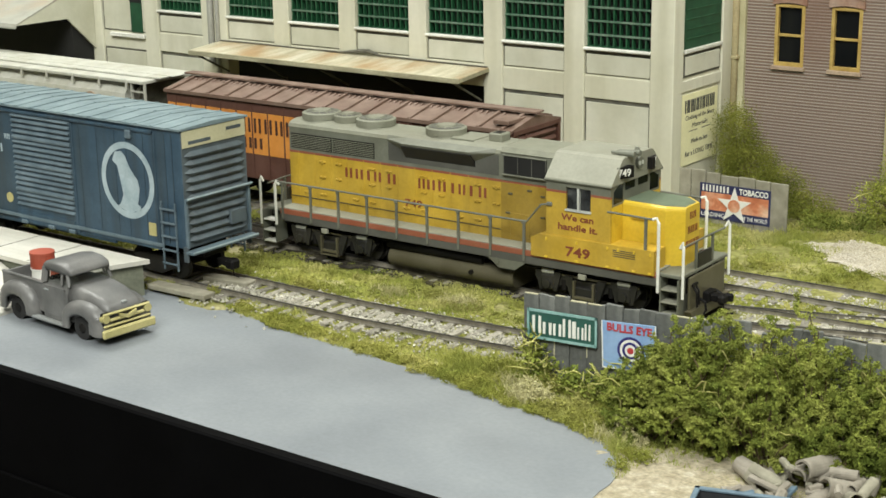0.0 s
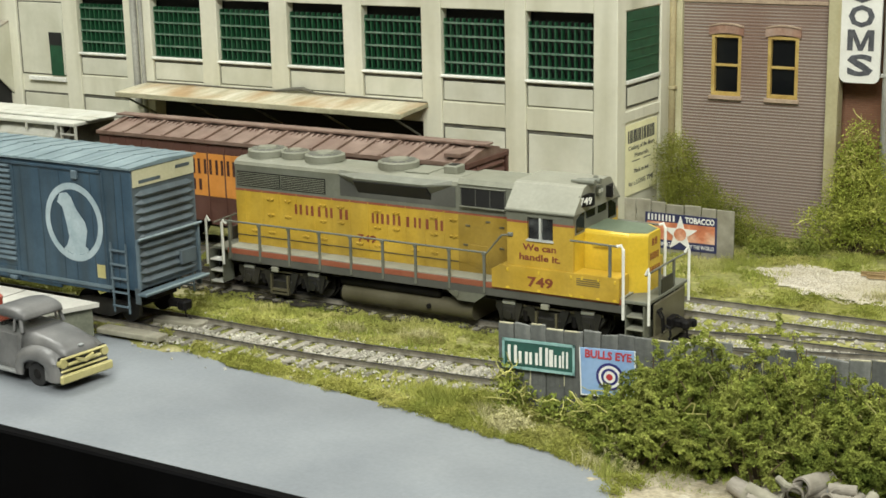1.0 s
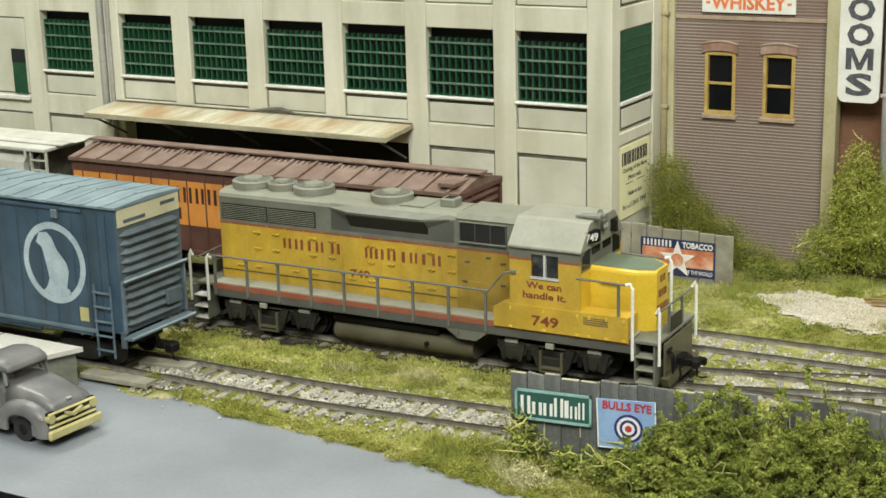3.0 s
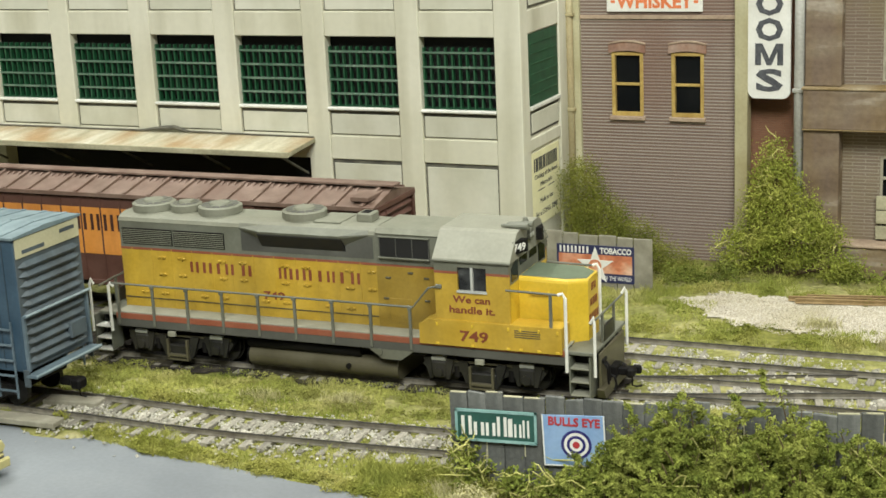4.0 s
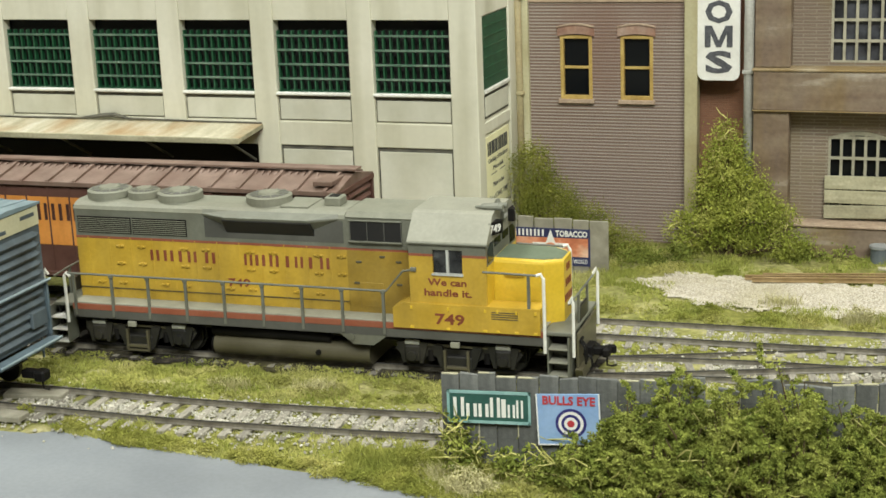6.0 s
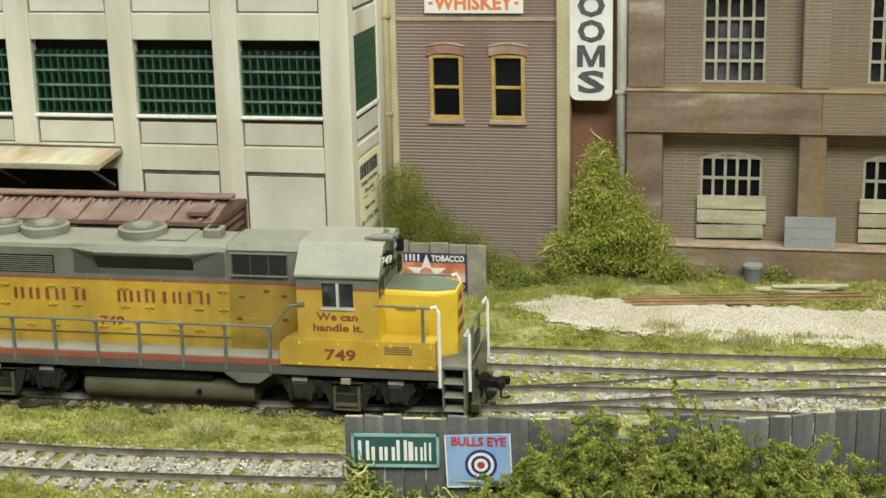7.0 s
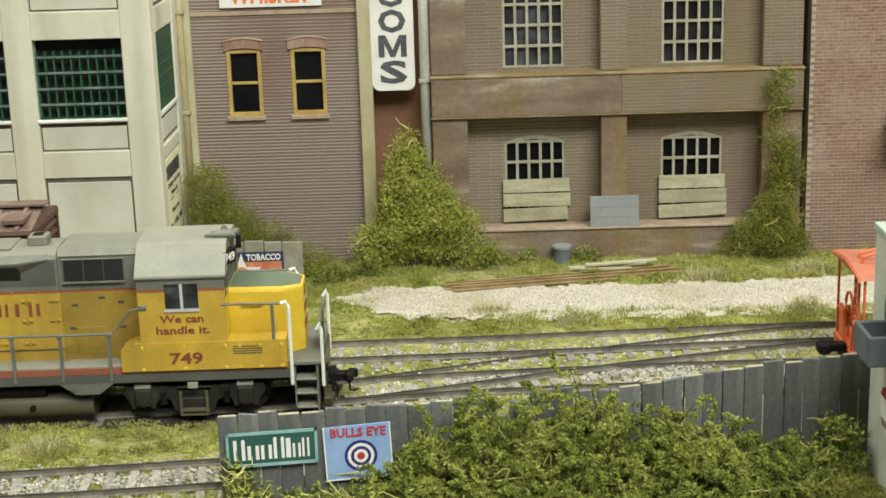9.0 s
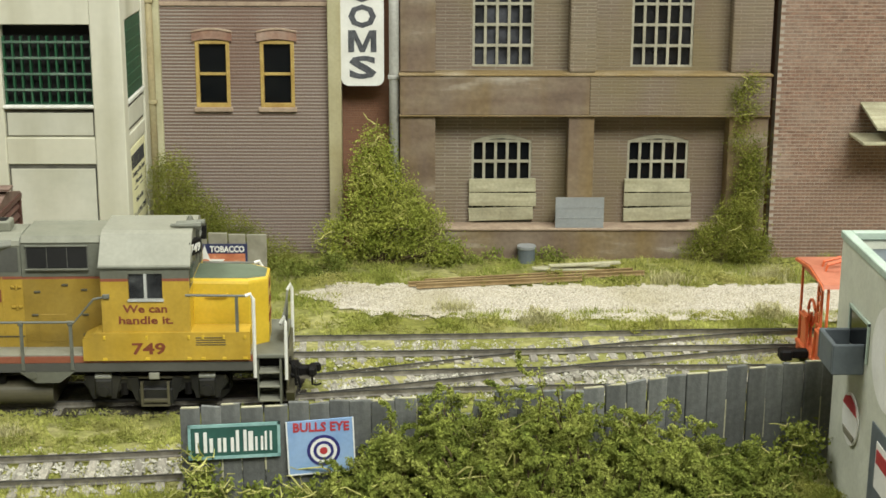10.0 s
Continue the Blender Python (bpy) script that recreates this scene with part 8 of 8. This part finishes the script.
# ---- scrap heap with a faded blue bin ----
def scrap_heap():
    rnd = random.Random(17)
    for k in range(72):
        a = rnd.uniform(0, 360)
        x, y = 122 + rnd.uniform(-36, 36), -33 + rnd.uniform(-18, 16)
        z = 4.0 + max(0, 9 - 0.014 * (0.7 * (x - 122) ** 2 + 2.2 * (y + 33) ** 2)) * rnd.uniform(0.4, 1.0)
        L, r = rnd.uniform(6, 12), rnd.uniform(0.9, 1.9)
        kind = k % 4
        if kind == 0:
            n, g = 12, Geo()
            arc = [math.pi * (i / n) for i in range(n + 1)]
            ring = [(r * 1.7 * math.cos(t), r * 1.7 * math.sin(t)) for t in arc] + [(r * 1.35 * math.cos(t), r * 1.35 * math.sin(t)) for t in arc[::-1]]
            g.prism(ring, "x", -L / 2, L / 2)
            nm, lb = "half_pipe", "grey-beige cut half of a pipe on the scrap heap"
        elif kind == 1:
            n, g = 16, Geo()
            out = [[(x0, rr * math.cos(2 * math.pi * i / n), rr * math.sin(2 * math.pi * i / n)) for i in range(n)] for x0, rr in ((-L / 2, r), (L / 2, r), (L / 2, r * 0.8), (-L / 2, r * 0.8))]
            g.loft(out + [out[0]], cap=False)
            nm, lb = "scrap_pipe", "short open grey-brown pipe on the scrap heap"
        elif kind == 2:
            g = Geo().box(-L / 2, -r, -0.5, L / 2, r, 0.5, 0.15)
            nm, lb = "scrap_sheet", "bent flat sheet of scrap metal"
        else:
            g = Geo().tube([(-L / 2, 0, 0), (-L / 6, rnd.uniform(-2, 2), 1), (L / 4, rnd.uniform(-2, 2), 0.5), (L / 2, 0, -0.5)], 1.0, 8)
            nm, lb = "scrap_rod", "bent rod on the scrap heap"
        ob = solid(nm, g, M_SCRAPBLUE if k % 9 == 5 else (M_CROSSING if k % 5 == 3 else M_SCRAP), lb, "scrap", "scrap heap pieces")
        ob.matrix_basis = pose(x * MM, y * MM, (z + r * 0.6) * MM, rnd.uniform(-25, 25), rnd.uniform(-22, 22), a)
    t = thing("scrap_bin", 102, -61, 3.2, "low faded blue steel bin beside the scrap heap", "bin", turn=17)
    part("wall", Geo().box(-14, -8, 0, 14, -7.4, 7, 0.2).box(-14, 7.4, 0, 14, 8, 7, 0.2).box(-14, -8, 0, -13.4, 8, 7, 0.2).box(13.4, -8, 0, 14, 8, 7, 0.2).box(-14, -8, 0, 14, 8, 1), M_INK, t, "dark inside of the bin")
    part("rim", Geo().box(-14.4, -8.4, 6.8, 14.4, -7.0, 7.6, 0.2).box(-14.4, 7.0, 6.8, 14.4, 8.4, 7.6, 0.2).box(-14.4, -8.4, 6.8, -13.0, 8.4, 7.6, 0.2).box(13.0, -8.4, 6.8, 14.4, 8.4, 7.6, 0.2), M_SCRAPBLUE, t, "faded blue rim")


scrap_heap()


# ---- yard things behind the tracks ----
def yard():
    for k, (x0, y0, x1, y1) in enumerate(((54, 174, 142, 189), (60, 177.5, 138, 192.5), (57, 171.5, 118, 181.5))):
        L, a = math.hypot(x1 - x0, y1 - y0), math.degrees(math.atan2(y1 - y0, x1 - x0))
        prof = [(u * 0.6, w * 0.6) for u, w in ((-1.3, 0), (1.3, 0), (1.2, 0.4), (0.35, 0.8), (0.35, 1.9), (0.8, 2.2), (0.8, 2.8), (-0.8, 2.8), (-0.8, 2.2), (-0.35, 1.9), (-0.35, 0.8), (-1.2, 0.4))]
        ob = solid("spare_rail", Geo().prism(prof, "x", 0, L), M_RUST, "ochre-rusted spare rail lying on the ground", "rail", "spare rails")
        ob.matrix_basis = pose(x0 * MM, y0 * MM, 10.6 * MM, 0, 0, a)
    for k, (x, y, L, a, z) in enumerate(((116, 193, 27, 3, 12.2), (120, 192, 28, 14, 13.4), (112, 190, 24, 8, 12.0))):
        ob = solid("loose_plank", Geo().box(-L / 2, -1.2, 0, L / 2, 1.2, 0.9, 0.15), M_PALEWOOD, "pale loose plank on the spare rails", "plank", "loose planks")
        ob.matrix_basis = pose(x * MM, y * MM, z * MM, 0, -2 + 3 * k, a)
    t = thing("trash_barrel", 99.2, 208.0, 10.2, "small grey barrel with a lid by the factory wall", "barrel")
    part("shell", Geo().cyl((0, 0, 0), (0, 0, 5.8), 3.3, n=20), M_HOUSEDARK, t)
    part("lid", Geo().cyl((0, 0, 5.6), (0, 0, 6.6), 3.7, n=20), M_PLATE, t, "pale round lid")


yard()


# ---- grey-green trackside house at the layout's right ----
def trackside_house():
    b = thing("trackside_house", 186, -22, 4, "grey-green trackside house with a jutting window box", "building")
    o = lambda g: g.shift(-186, 22, -4)
    P = lambda name, g, mat, label="", par=None: part(name, o(g), mat, par or b, label)
    P("wall", Geo().box(166.5, -66, 3, 167.7, 17.6, 69.6).box(167.7, 16.4, 3, 206, 17.6, 69.6).box(204.8, -66, 3, 206, 16.4, 69.6).box(167.7, -66, 3, 204.8, -64.8, 69.6), M_HOUSEGREY, "grey-green plastered wall")
    P("parapet", Geo().box(166.0, -66.5, 69.6, 168.6, 18.2, 71.6, 0.2).box(203.8, -66.5, 69.6, 206.5, 18.2, 71.6, 0.2).box(168.6, 15.6, 69.6, 203.8, 18.2, 71.6, 0.2).box(168.6, -66.5, 69.6, 203.8, -63.9, 71.6, 0.2), M_HOUSETRIM, "pale green parapet")
    P("roof", Geo().box(167.5, -65, 66.0, 205, 17, 67.0), M_HOUSEDARK, "sunken dark slate roof")
    w = P("window_box", Geo().box(158.6, -8.5, 41.6, 166.6, -7.3, 49.4, 0.3).box(158.6, 4.5, 41.6, 166.6, 5.7, 49.4, 0.3).box(158.6, -7.3, 41.6, 159.8, 4.5, 49.4, 0.3).box(159.8, -7.3, 41.6, 166.6, 4.5, 42.8), M_HOUSEDARK, "dark slate window box")
    P("window", Geo().box(166.2, -10.5, 46, 166.45, 5.0, 55.0), M_PANE, "dark side window")
    P("window_frame", Geo().box(165.9, -11.3, 45.4, 166.4, -10.5, 55.6).box(165.9, 5.0, 45.4, 166.4, 5.8, 55.6).box(165.9, -11.3, 55.0, 166.4, 5.8, 55.8), M_HOUSETRIM)
    s = P("oval_sign", Geo().cyl((166.4, -1.7, 27.5), (165.9, -1.7, 27.5), 6.7, n=32), M_SIGNWHITE, "white round sign with a red crown")
    P("oval_red", Geo().prism([(-7.6, 30.2), (4.2, 30.2), (2.6, 32.4), (-1.7, 33.8), (-6.0, 32.4)], "x", 165.65, 165.85), M_RED, par=s)
    P("oval_shadow", Geo().prism([(-5.6, 22.6), (2.2, 22.6), (3.4, 24.4), (-6.8, 24.4)], "x", 165.65, 165.85), M_TEXTGREY, par=s)
    e = P("round_emblem", Geo().cyl((166.4, -28, 52), (165.8, -28, 52), 12.5, n=40), M_SIGNWHITE, "white round emblem")
    P("emblem_disc", Geo().cyl((165.9, -32, 53), (165.6, -32, 53), 5.0, n=28), M_SIGNCREAM, par=e)
    P("door", Geo().box(166.1, -46, 4, 166.45, -19.5, 34, 0.1), M_HOUSEDARK, "dark slate door panel")
    q = P("poster", Geo().box(165.8, -36, 19.5, 166.05, -25, 31), M_SIGNWHITE, "white poster with red bars")
    P("poster_bar", Geo().box(165.6, -35, 26, 165.75, -26, 29.4), M_RED, par=q)
    return b


trackside_house()


# ---- shrubs, vines and trees ----
def leaf_mesh(name, lobes, n, size, material, rnd_seed, clump=2.6, per=22, thin=0.0):
    """Small leaves gathered in uneven clumps within soft lobes; lobes are (x, y, z, rx, ry, rz)."""
    r = np.random.default_rng(rnd_seed)
    vol = np.array([l[3] * l[4] * l[5] for l in lobes])
    k = max(1, n // per)
    pick = r.choice(len(lobes), k, p=vol / vol.sum())
    L = np.array(lobes, float)[pick]
    d = r.normal(size=(k, 3))
    d /= np.linalg.norm(d, axis=1)[:, None]
    rad = r.uniform(0.25, 1.0, k) ** 0.45
    c = L[:, :3] + d * L[:, 3:] * rad[:, None] * r.uniform(0.85, 1.18, (k, 1))
    keep = np.array([noise.noise(Vector((q[0] / 9, q[1] / 9, q[2] / 9))) > -0.28 + thin for q in c])
    c = c[keep]
    c[:, 2] = np.maximum(c[:, 2], 4.0)
    k = len(c)
    p = np.repeat(c, per, 0) + r.normal(0, clump, (k * per, 3)) * np.array([1, 1, 0.8])
    m = len(p)
    a = r.normal(size=(m, 3))
    a /= np.linalg.norm(a, axis=1)[:, None]
    b = np.cross(a, r.normal(size=(m, 3)))
    b /= np.linalg.norm(b, axis=1)[:, None]
    s = r.uniform(0.5, 1.3, m)[:, None] * size
    nrm = np.cross(a, b)
    v = np.stack([p - a * s, p + b * s * 0.55 + nrm * s * 0.2, p + a * s, p - b * s * 0.55 + nrm * s * 0.2], 1).reshape(-1, 3) * MM
    q = 4 * np.arange(m)[:, None]
    f = np.concatenate([q + np.array([[0, 1, 2]]), q + np.array([[0, 2, 3]])]).tolist()
    me = bpy.data.meshes.new(name)
    me.from_pydata(v.tolist(), [], f)
    me.materials.append(material)
    return me


def shrub(name, x, y, z, lobes, n, size, label, material, seed, stems=0, category="bush", clump=2.6, trunk=None, per=22, thin=0.0):
    t = thing(name, x, y, z, label, category)
    loc = [(a - x, b - y, c - z, d, e, f) for a, b, c, d, e, f in lobes]
    me = leaf_mesh("crown", [(a, b, c + 4.0, d, e, f) for a, b, c, d, e, f in loc], n, size, material, seed, clump, per, thin)
    cr = new("crown", me)
    cr.parent = t
    cr.location = (0, 0, -4.0 * MM)
    rnd = random.Random(seed)
    if trunk:
        g = Geo()
        for a, b, c, d, e, f in loc:
            g.tube([(0, 0, -2), (a * 0.4, b * 0.4, max(2, c * 0.4)), (a, b, c)], [1.6, 1.0, 0.4], 6)
        part("trunk", g, M_TWIG, t, "brown branching stems")
    if stems:
        g = Geo()
        for _ in range(stems):
            a, b, c, d, e, f = rnd.choice(loc)
            u = Vector((rnd.gauss(0, 1), rnd.gauss(-0.8, 0.7), rnd.gauss(0.4, 0.8))).normalized()
            p0 = Vector((a + u.x * d * 0.85, b + u.y * e * 0.85, max(1.0, c + u.z * f * 0.85)))
            w = Vector((rnd.uniform(-1, 1), rnd.uniform(-0.7, 0.4), rnd.uniform(-0.5, 0.9))).normalized() * rnd.uniform(3, 9)
            k1, k2 = Vector((rnd.gauss(0, 1), rnd.gauss(0, 1), rnd.gauss(0, 1))), Vector((rnd.gauss(0, 1), rnd.gauss(0, 1), rnd.gauss(0, 1)))
            g.tube([p0, p0 + w * 0.35 + k1 * 0.7, p0 + w * 0.7 + k2 * 0.9, p0 + w], [0.2, 0.22, 0.18, 0.1], 5)
        part("stem", g, M_STEM, t, "pale wiry stems")
    return t


def branchy_bush(name, x, y, z, crown_line, depth, count, label, seed, size=0.52):
    """A sprawling bush: wiry branches that arch up and outwards, each strung with leaf clumps."""
    r = np.random.default_rng(seed)
    t = thing(name, x, y, z, label, "bush")
    xs, tops = [p[0] for p in crown_line], [p[1] for p in crown_line]
    wood, pale = Geo(), Geo()
    centres = []
    for k in range(count):
        bx = r.uniform(xs[0] + 2, xs[-1] - 2)
        by = -4 + depth * r.uniform(-1.0, 0.55)
        front = max(0.0, (-4 - by) / depth)
        top = (np.interp(bx, xs, tops) - z) * (1 - 0.62 * front ** 1.6) * r.uniform(0.55, 1.0)
        root = np.array([bx + r.normal(0, 2.5), by + r.uniform(0, 4), 0.0])
        tip = np.array([bx + r.normal(0, 3.0), by - r.uniform(0, 5) * (1 - front), max(3.0, top)])
        bend = np.array([r.normal(0, 3.2), r.normal(-1.5, 2.4), r.uniform(0.0, 3.0)])
        pts = [root * (1 - u) + tip * u + bend * 4 * u * (1 - u) * 0.6 for u in (0, 0.25, 0.5, 0.75, 1.0)]
        loc = [(p[0] - x, p[1] - y, p[2]) for p in pts]
        wood.tube(loc, [0.4, 0.34, 0.28, 0.22, 0.12], 5)
        n = 4 + int(top / 5)
        for u in np.linspace(0.3, 1.0, n) + r.normal(0, 0.03, n):
            i = min(3, int(max(0, u) * 4))
            f = u * 4 - i
            q = np.array(loc[i]) * (1 - f) + np.array(loc[i + 1]) * f
            centres.append((*(q + r.normal(0, 0.9, 3)), r.uniform(0.6, 1.9)))
        for _ in range(3):
            i = int(r.integers(2, 5))
            q, way = np.array(loc[i]), np.array([r.normal(0, 1), r.normal(-0.7, 0.7), r.normal(0.25, 0.8)])
            turn_axis = r.normal(size=3)
            for step in range(int(r.integers(5, 10))):
                way = way / (np.linalg.norm(way) + 1e-9)
                q = q + way * 1.15
                way = way + 0.42 * np.cross(turn_axis / np.linalg.norm(turn_axis), way) + r.normal(0, 0.12, 3)
                centres.append((q[0], q[1], max(0.8, q[2]), r.uniform(0.55, 1.05)))
        if k % 4 == 0 and front < 0.9:
            w = np.array([r.normal(0, 4), r.uniform(-4, -1), r.uniform(-1.5, 4.5)])
            s0, curl = np.array(loc[3]), np.array([r.normal(0, 1.6), r.uniform(-1.2, 0), r.normal(0.6, 1.8)])
            pale.tube([tuple(s0 + w * u + curl * math.sin(4.4 * u)) for u in (0, 0.2, 0.45, 0.7, 0.95, 1.2)], [0.24, 0.26, 0.24, 0.2, 0.16, 0.08], 5)
    c = np.array(centres)
    per = 26
    m = len(c) * per
    d = r.normal(size=(m, 3))
    d /= np.linalg.norm(d, axis=1)[:, None]
    p = np.repeat(c[:, :3], per, 0) + d * (np.repeat(c[:, 3], per) * r.uniform(0.15, 1.0, m) ** 0.6)[:, None] * np.array([1.35, 1.2, 0.95])
    p[:, 2] = np.maximum(p[:, 2], 0.6)
    a = r.normal(size=(m, 3))
    a /= np.linalg.norm(a, axis=1)[:, None]
    b = np.cross(a, d)
    b /= np.linalg.norm(b, axis=1)[:, None] + 1e-9
    s = r.uniform(0.55, 1.25, m)[:, None] * size
    v = np.stack([p - a * s, p + b * s * 0.5 + d * s * 0.25, p + a * s, p - b * s * 0.5 + d * s * 0.25], 1).reshape(-1, 3) * MM
    q = 4 * np.arange(m)[:, None]
    f = np.concatenate([q + np.array([[0, 1, 2]]), q + np.array([[0, 2, 3]])]).tolist()
    me = bpy.data.meshes.new("crown")
    me.from_pydata(v.tolist(), [], f)
    me.materials.append(M_LEAF)
    new("crown", me).parent = t
    part("branch", wood, M_TWIG, t, "thin brown branches")
    part("stem", pale, M_STEM, t, "pale wiry stems")
    return t


CROWN = [(38, 17), (45, 27), (52, 31), (58, 32), (62.6, 39), (66, 32), (71, 30), (77, 34), (84, 35), (90, 41), (95, 37), (99, 36), (104.5, 27), (109, 32), (115, 28), (125, 24), (137, 18), (148, 13)]
branchy_bush("vine_bush", 90, -4, 3, CROWN, 22, 360, "sprawling olive-green bush with pale wiry stems before the fence", 4)
shrub("low_bush", 8, -6, 3, [(4, -5, 8, 6, 4, 8), (1, -4, 16, 4, 3, 5), (22, -5, 6, 11, 5, 6), (34, -5, 7, 9, 5, 6)], 4200, 0.8, "low olive bush at the foot of the signs", M_LEAF, 9, stems=60, clump=1.8)
shrub("low_bush", 150, 10, 3, [(146, 10, 8, 9, 6, 8), (156, 14, 12, 8, 6, 10), (140, 2, 5, 10, 6, 4)], 3600, 0.8, "low olive bush beside the trackside house", M_LEAF, 12, stems=30, clump=1.8)
# shrubs against the buildings
shrub("rounded_shrub", -30, 203, 10, [(-34, 203, 40, 9, 8, 13), (-28, 203, 26, 13, 9, 13), (-14, 201, 20, 13, 8, 10), (0, 200, 15, 12, 7, 6)], 42000, 0.36, "rounded mossy shrub beside the brick house", M_LEAF_DARK, 21, clump=1.9, trunk=True, thin=-0.3)
shrub("tall_shrub", 42, 206, 10, [(42, 208, 57, 5, 4, 7), (41, 207, 47, 9, 6, 9), (44, 206, 36, 14, 8, 11), (50, 205, 25, 18, 9, 11), (30, 204, 20, 11, 7, 9), (64, 203, 16, 11, 7, 6)], 38000, 0.5, "tall leafy green shrub in the gap between two buildings", M_VINE, 22, clump=1.9, trunk=True, stems=30, thin=0.0)
shrub("climbing_vine", 182, 205, 10, [(182, 209, 74, 7, 3, 9), (183, 209, 58, 6, 3, 10), (184, 208, 42, 6, 4, 11), (180, 206, 27, 8, 5, 9), (184, 204, 16, 9, 6, 7), (170, 205, 20, 6, 5, 7), (163, 205, 15, 5, 4, 4)], 34000, 0.38, "green climbing vine on the factory corner", M_LEAF_DARK, 23, clump=1.9, stems=16, thin=-0.05)
shrub("low_bush", 78, 206, 10, [(70, 206, 13, 8, 5, 4), (84, 207, 12, 7, 4, 3.5), (108, 208, 12, 7, 4, 3)], 2600, 0.6, "low green weeds along the factory plinth", M_LEAF, 24, clump=1.5)
shrub("low_bush", -12, 190, 10, [(-10, 188, 12, 12, 6, 4), (8, 190, 12, 12, 7, 4), (22, 192, 13, 10, 6, 5)], 4200, 0.6, "low green weeds below the brick house", M_LEAF, 25, clump=1.7)


def turf_clumps(label, spots, n, seed, material=None):
    """Fluffy low clumps of turf, as one mesh; spots are (x, y, half width, height)."""
    rnd = random.Random(seed)
    lobes = [(x, y, ground_z(x, y) + h * 0.3, w * rnd.uniform(0.8, 1.2), w * 0.6, h * rnd.uniform(0.6, 1.0)) for x, y, w, h in spots]
    me = leaf_mesh("turf_clump", lobes, n, 0.34, material or M_TURF, seed, clump=0.55, per=16, thin=-0.6)
    return tagged(new("turf_clump", me), label, "turf", kind="stuff")


rt = random.Random(41)
turf_clumps("fluffy yellow-green turf clumps along the roadway's ragged edge", [(x, pave_y(x) + rt.uniform(-1.0, 5.5), rt.uniform(1.6, 4.0), rt.uniform(0.9, 2.6)) for x in [rt.uniform(-128, 44) for _ in range(120)]], 42000, 51)
turf_clumps("taller yellow-green turf in front of the fence", [(x, rt.uniform(pave_y(x), 0), rt.uniform(2.5, 5.5), rt.uniform(2.0, 5.5)) for x in [rt.uniform(-12, 58) for _ in range(46)]], 30000, 52)
turf_clumps("olive turf clumps between siding and main track", [(x, rt.uniform(y_of(NEAR, x) + 12, y_of(MAIN, x) - 17), rt.uniform(2.0, 5.0), rt.uniform(0.6, 1.8)) for x in [rt.uniform(-300, 40) for _ in range(120)]], 42000, 53, M_FOAM)
turf_clumps("bright turf beside the plank ramp", [(rt.uniform(-236, -186), rt.uniform(-67, -59), rt.uniform(2.5, 5.0), rt.uniform(2.5, 5.5)) for _ in range(34)], 18000, 54)
turf_clumps("bright fluffy turf at the foot of the bush by the house", [(rt.uniform(112, 172), rt.uniform(-32, 4), rt.uniform(3.5, 7.5), rt.uniform(2.5, 6.0)) for _ in range(60)], 40000, 55)
turf_clumps("turf clumps along the rear track and gravel", [(x, rt.choice((rt.uniform(128, 141), rt.uniform(176, 186))), rt.uniform(2.5, 6.0), rt.uniform(1.0, 3.2)) for x in [rt.uniform(-40, 230) for _ in range(110)]], 40000, 56)
turf_clumps("turf by the siding's crossing", [(-141, 4, 3.5, 3.2), (-136, 7, 2.5, 2.0), (-118, 28, 5, 4.5), (-124, 31, 4, 3.5), (-112, 32, 4, 3.0), (-150, 29, 4, 3)], 5200, 57)
turf_clumps("pale dry fluffy tufts at the roadway's end", [(9, -15, 6.5, 7.5), (14, -17, 5, 5.5), (46, -25, 6.5, 7.5), (52, -28, 5, 5), (98, 137, 5, 5.5), (178, 142, 6, 5.5)], 9000, 58, M_DRYTUFT)
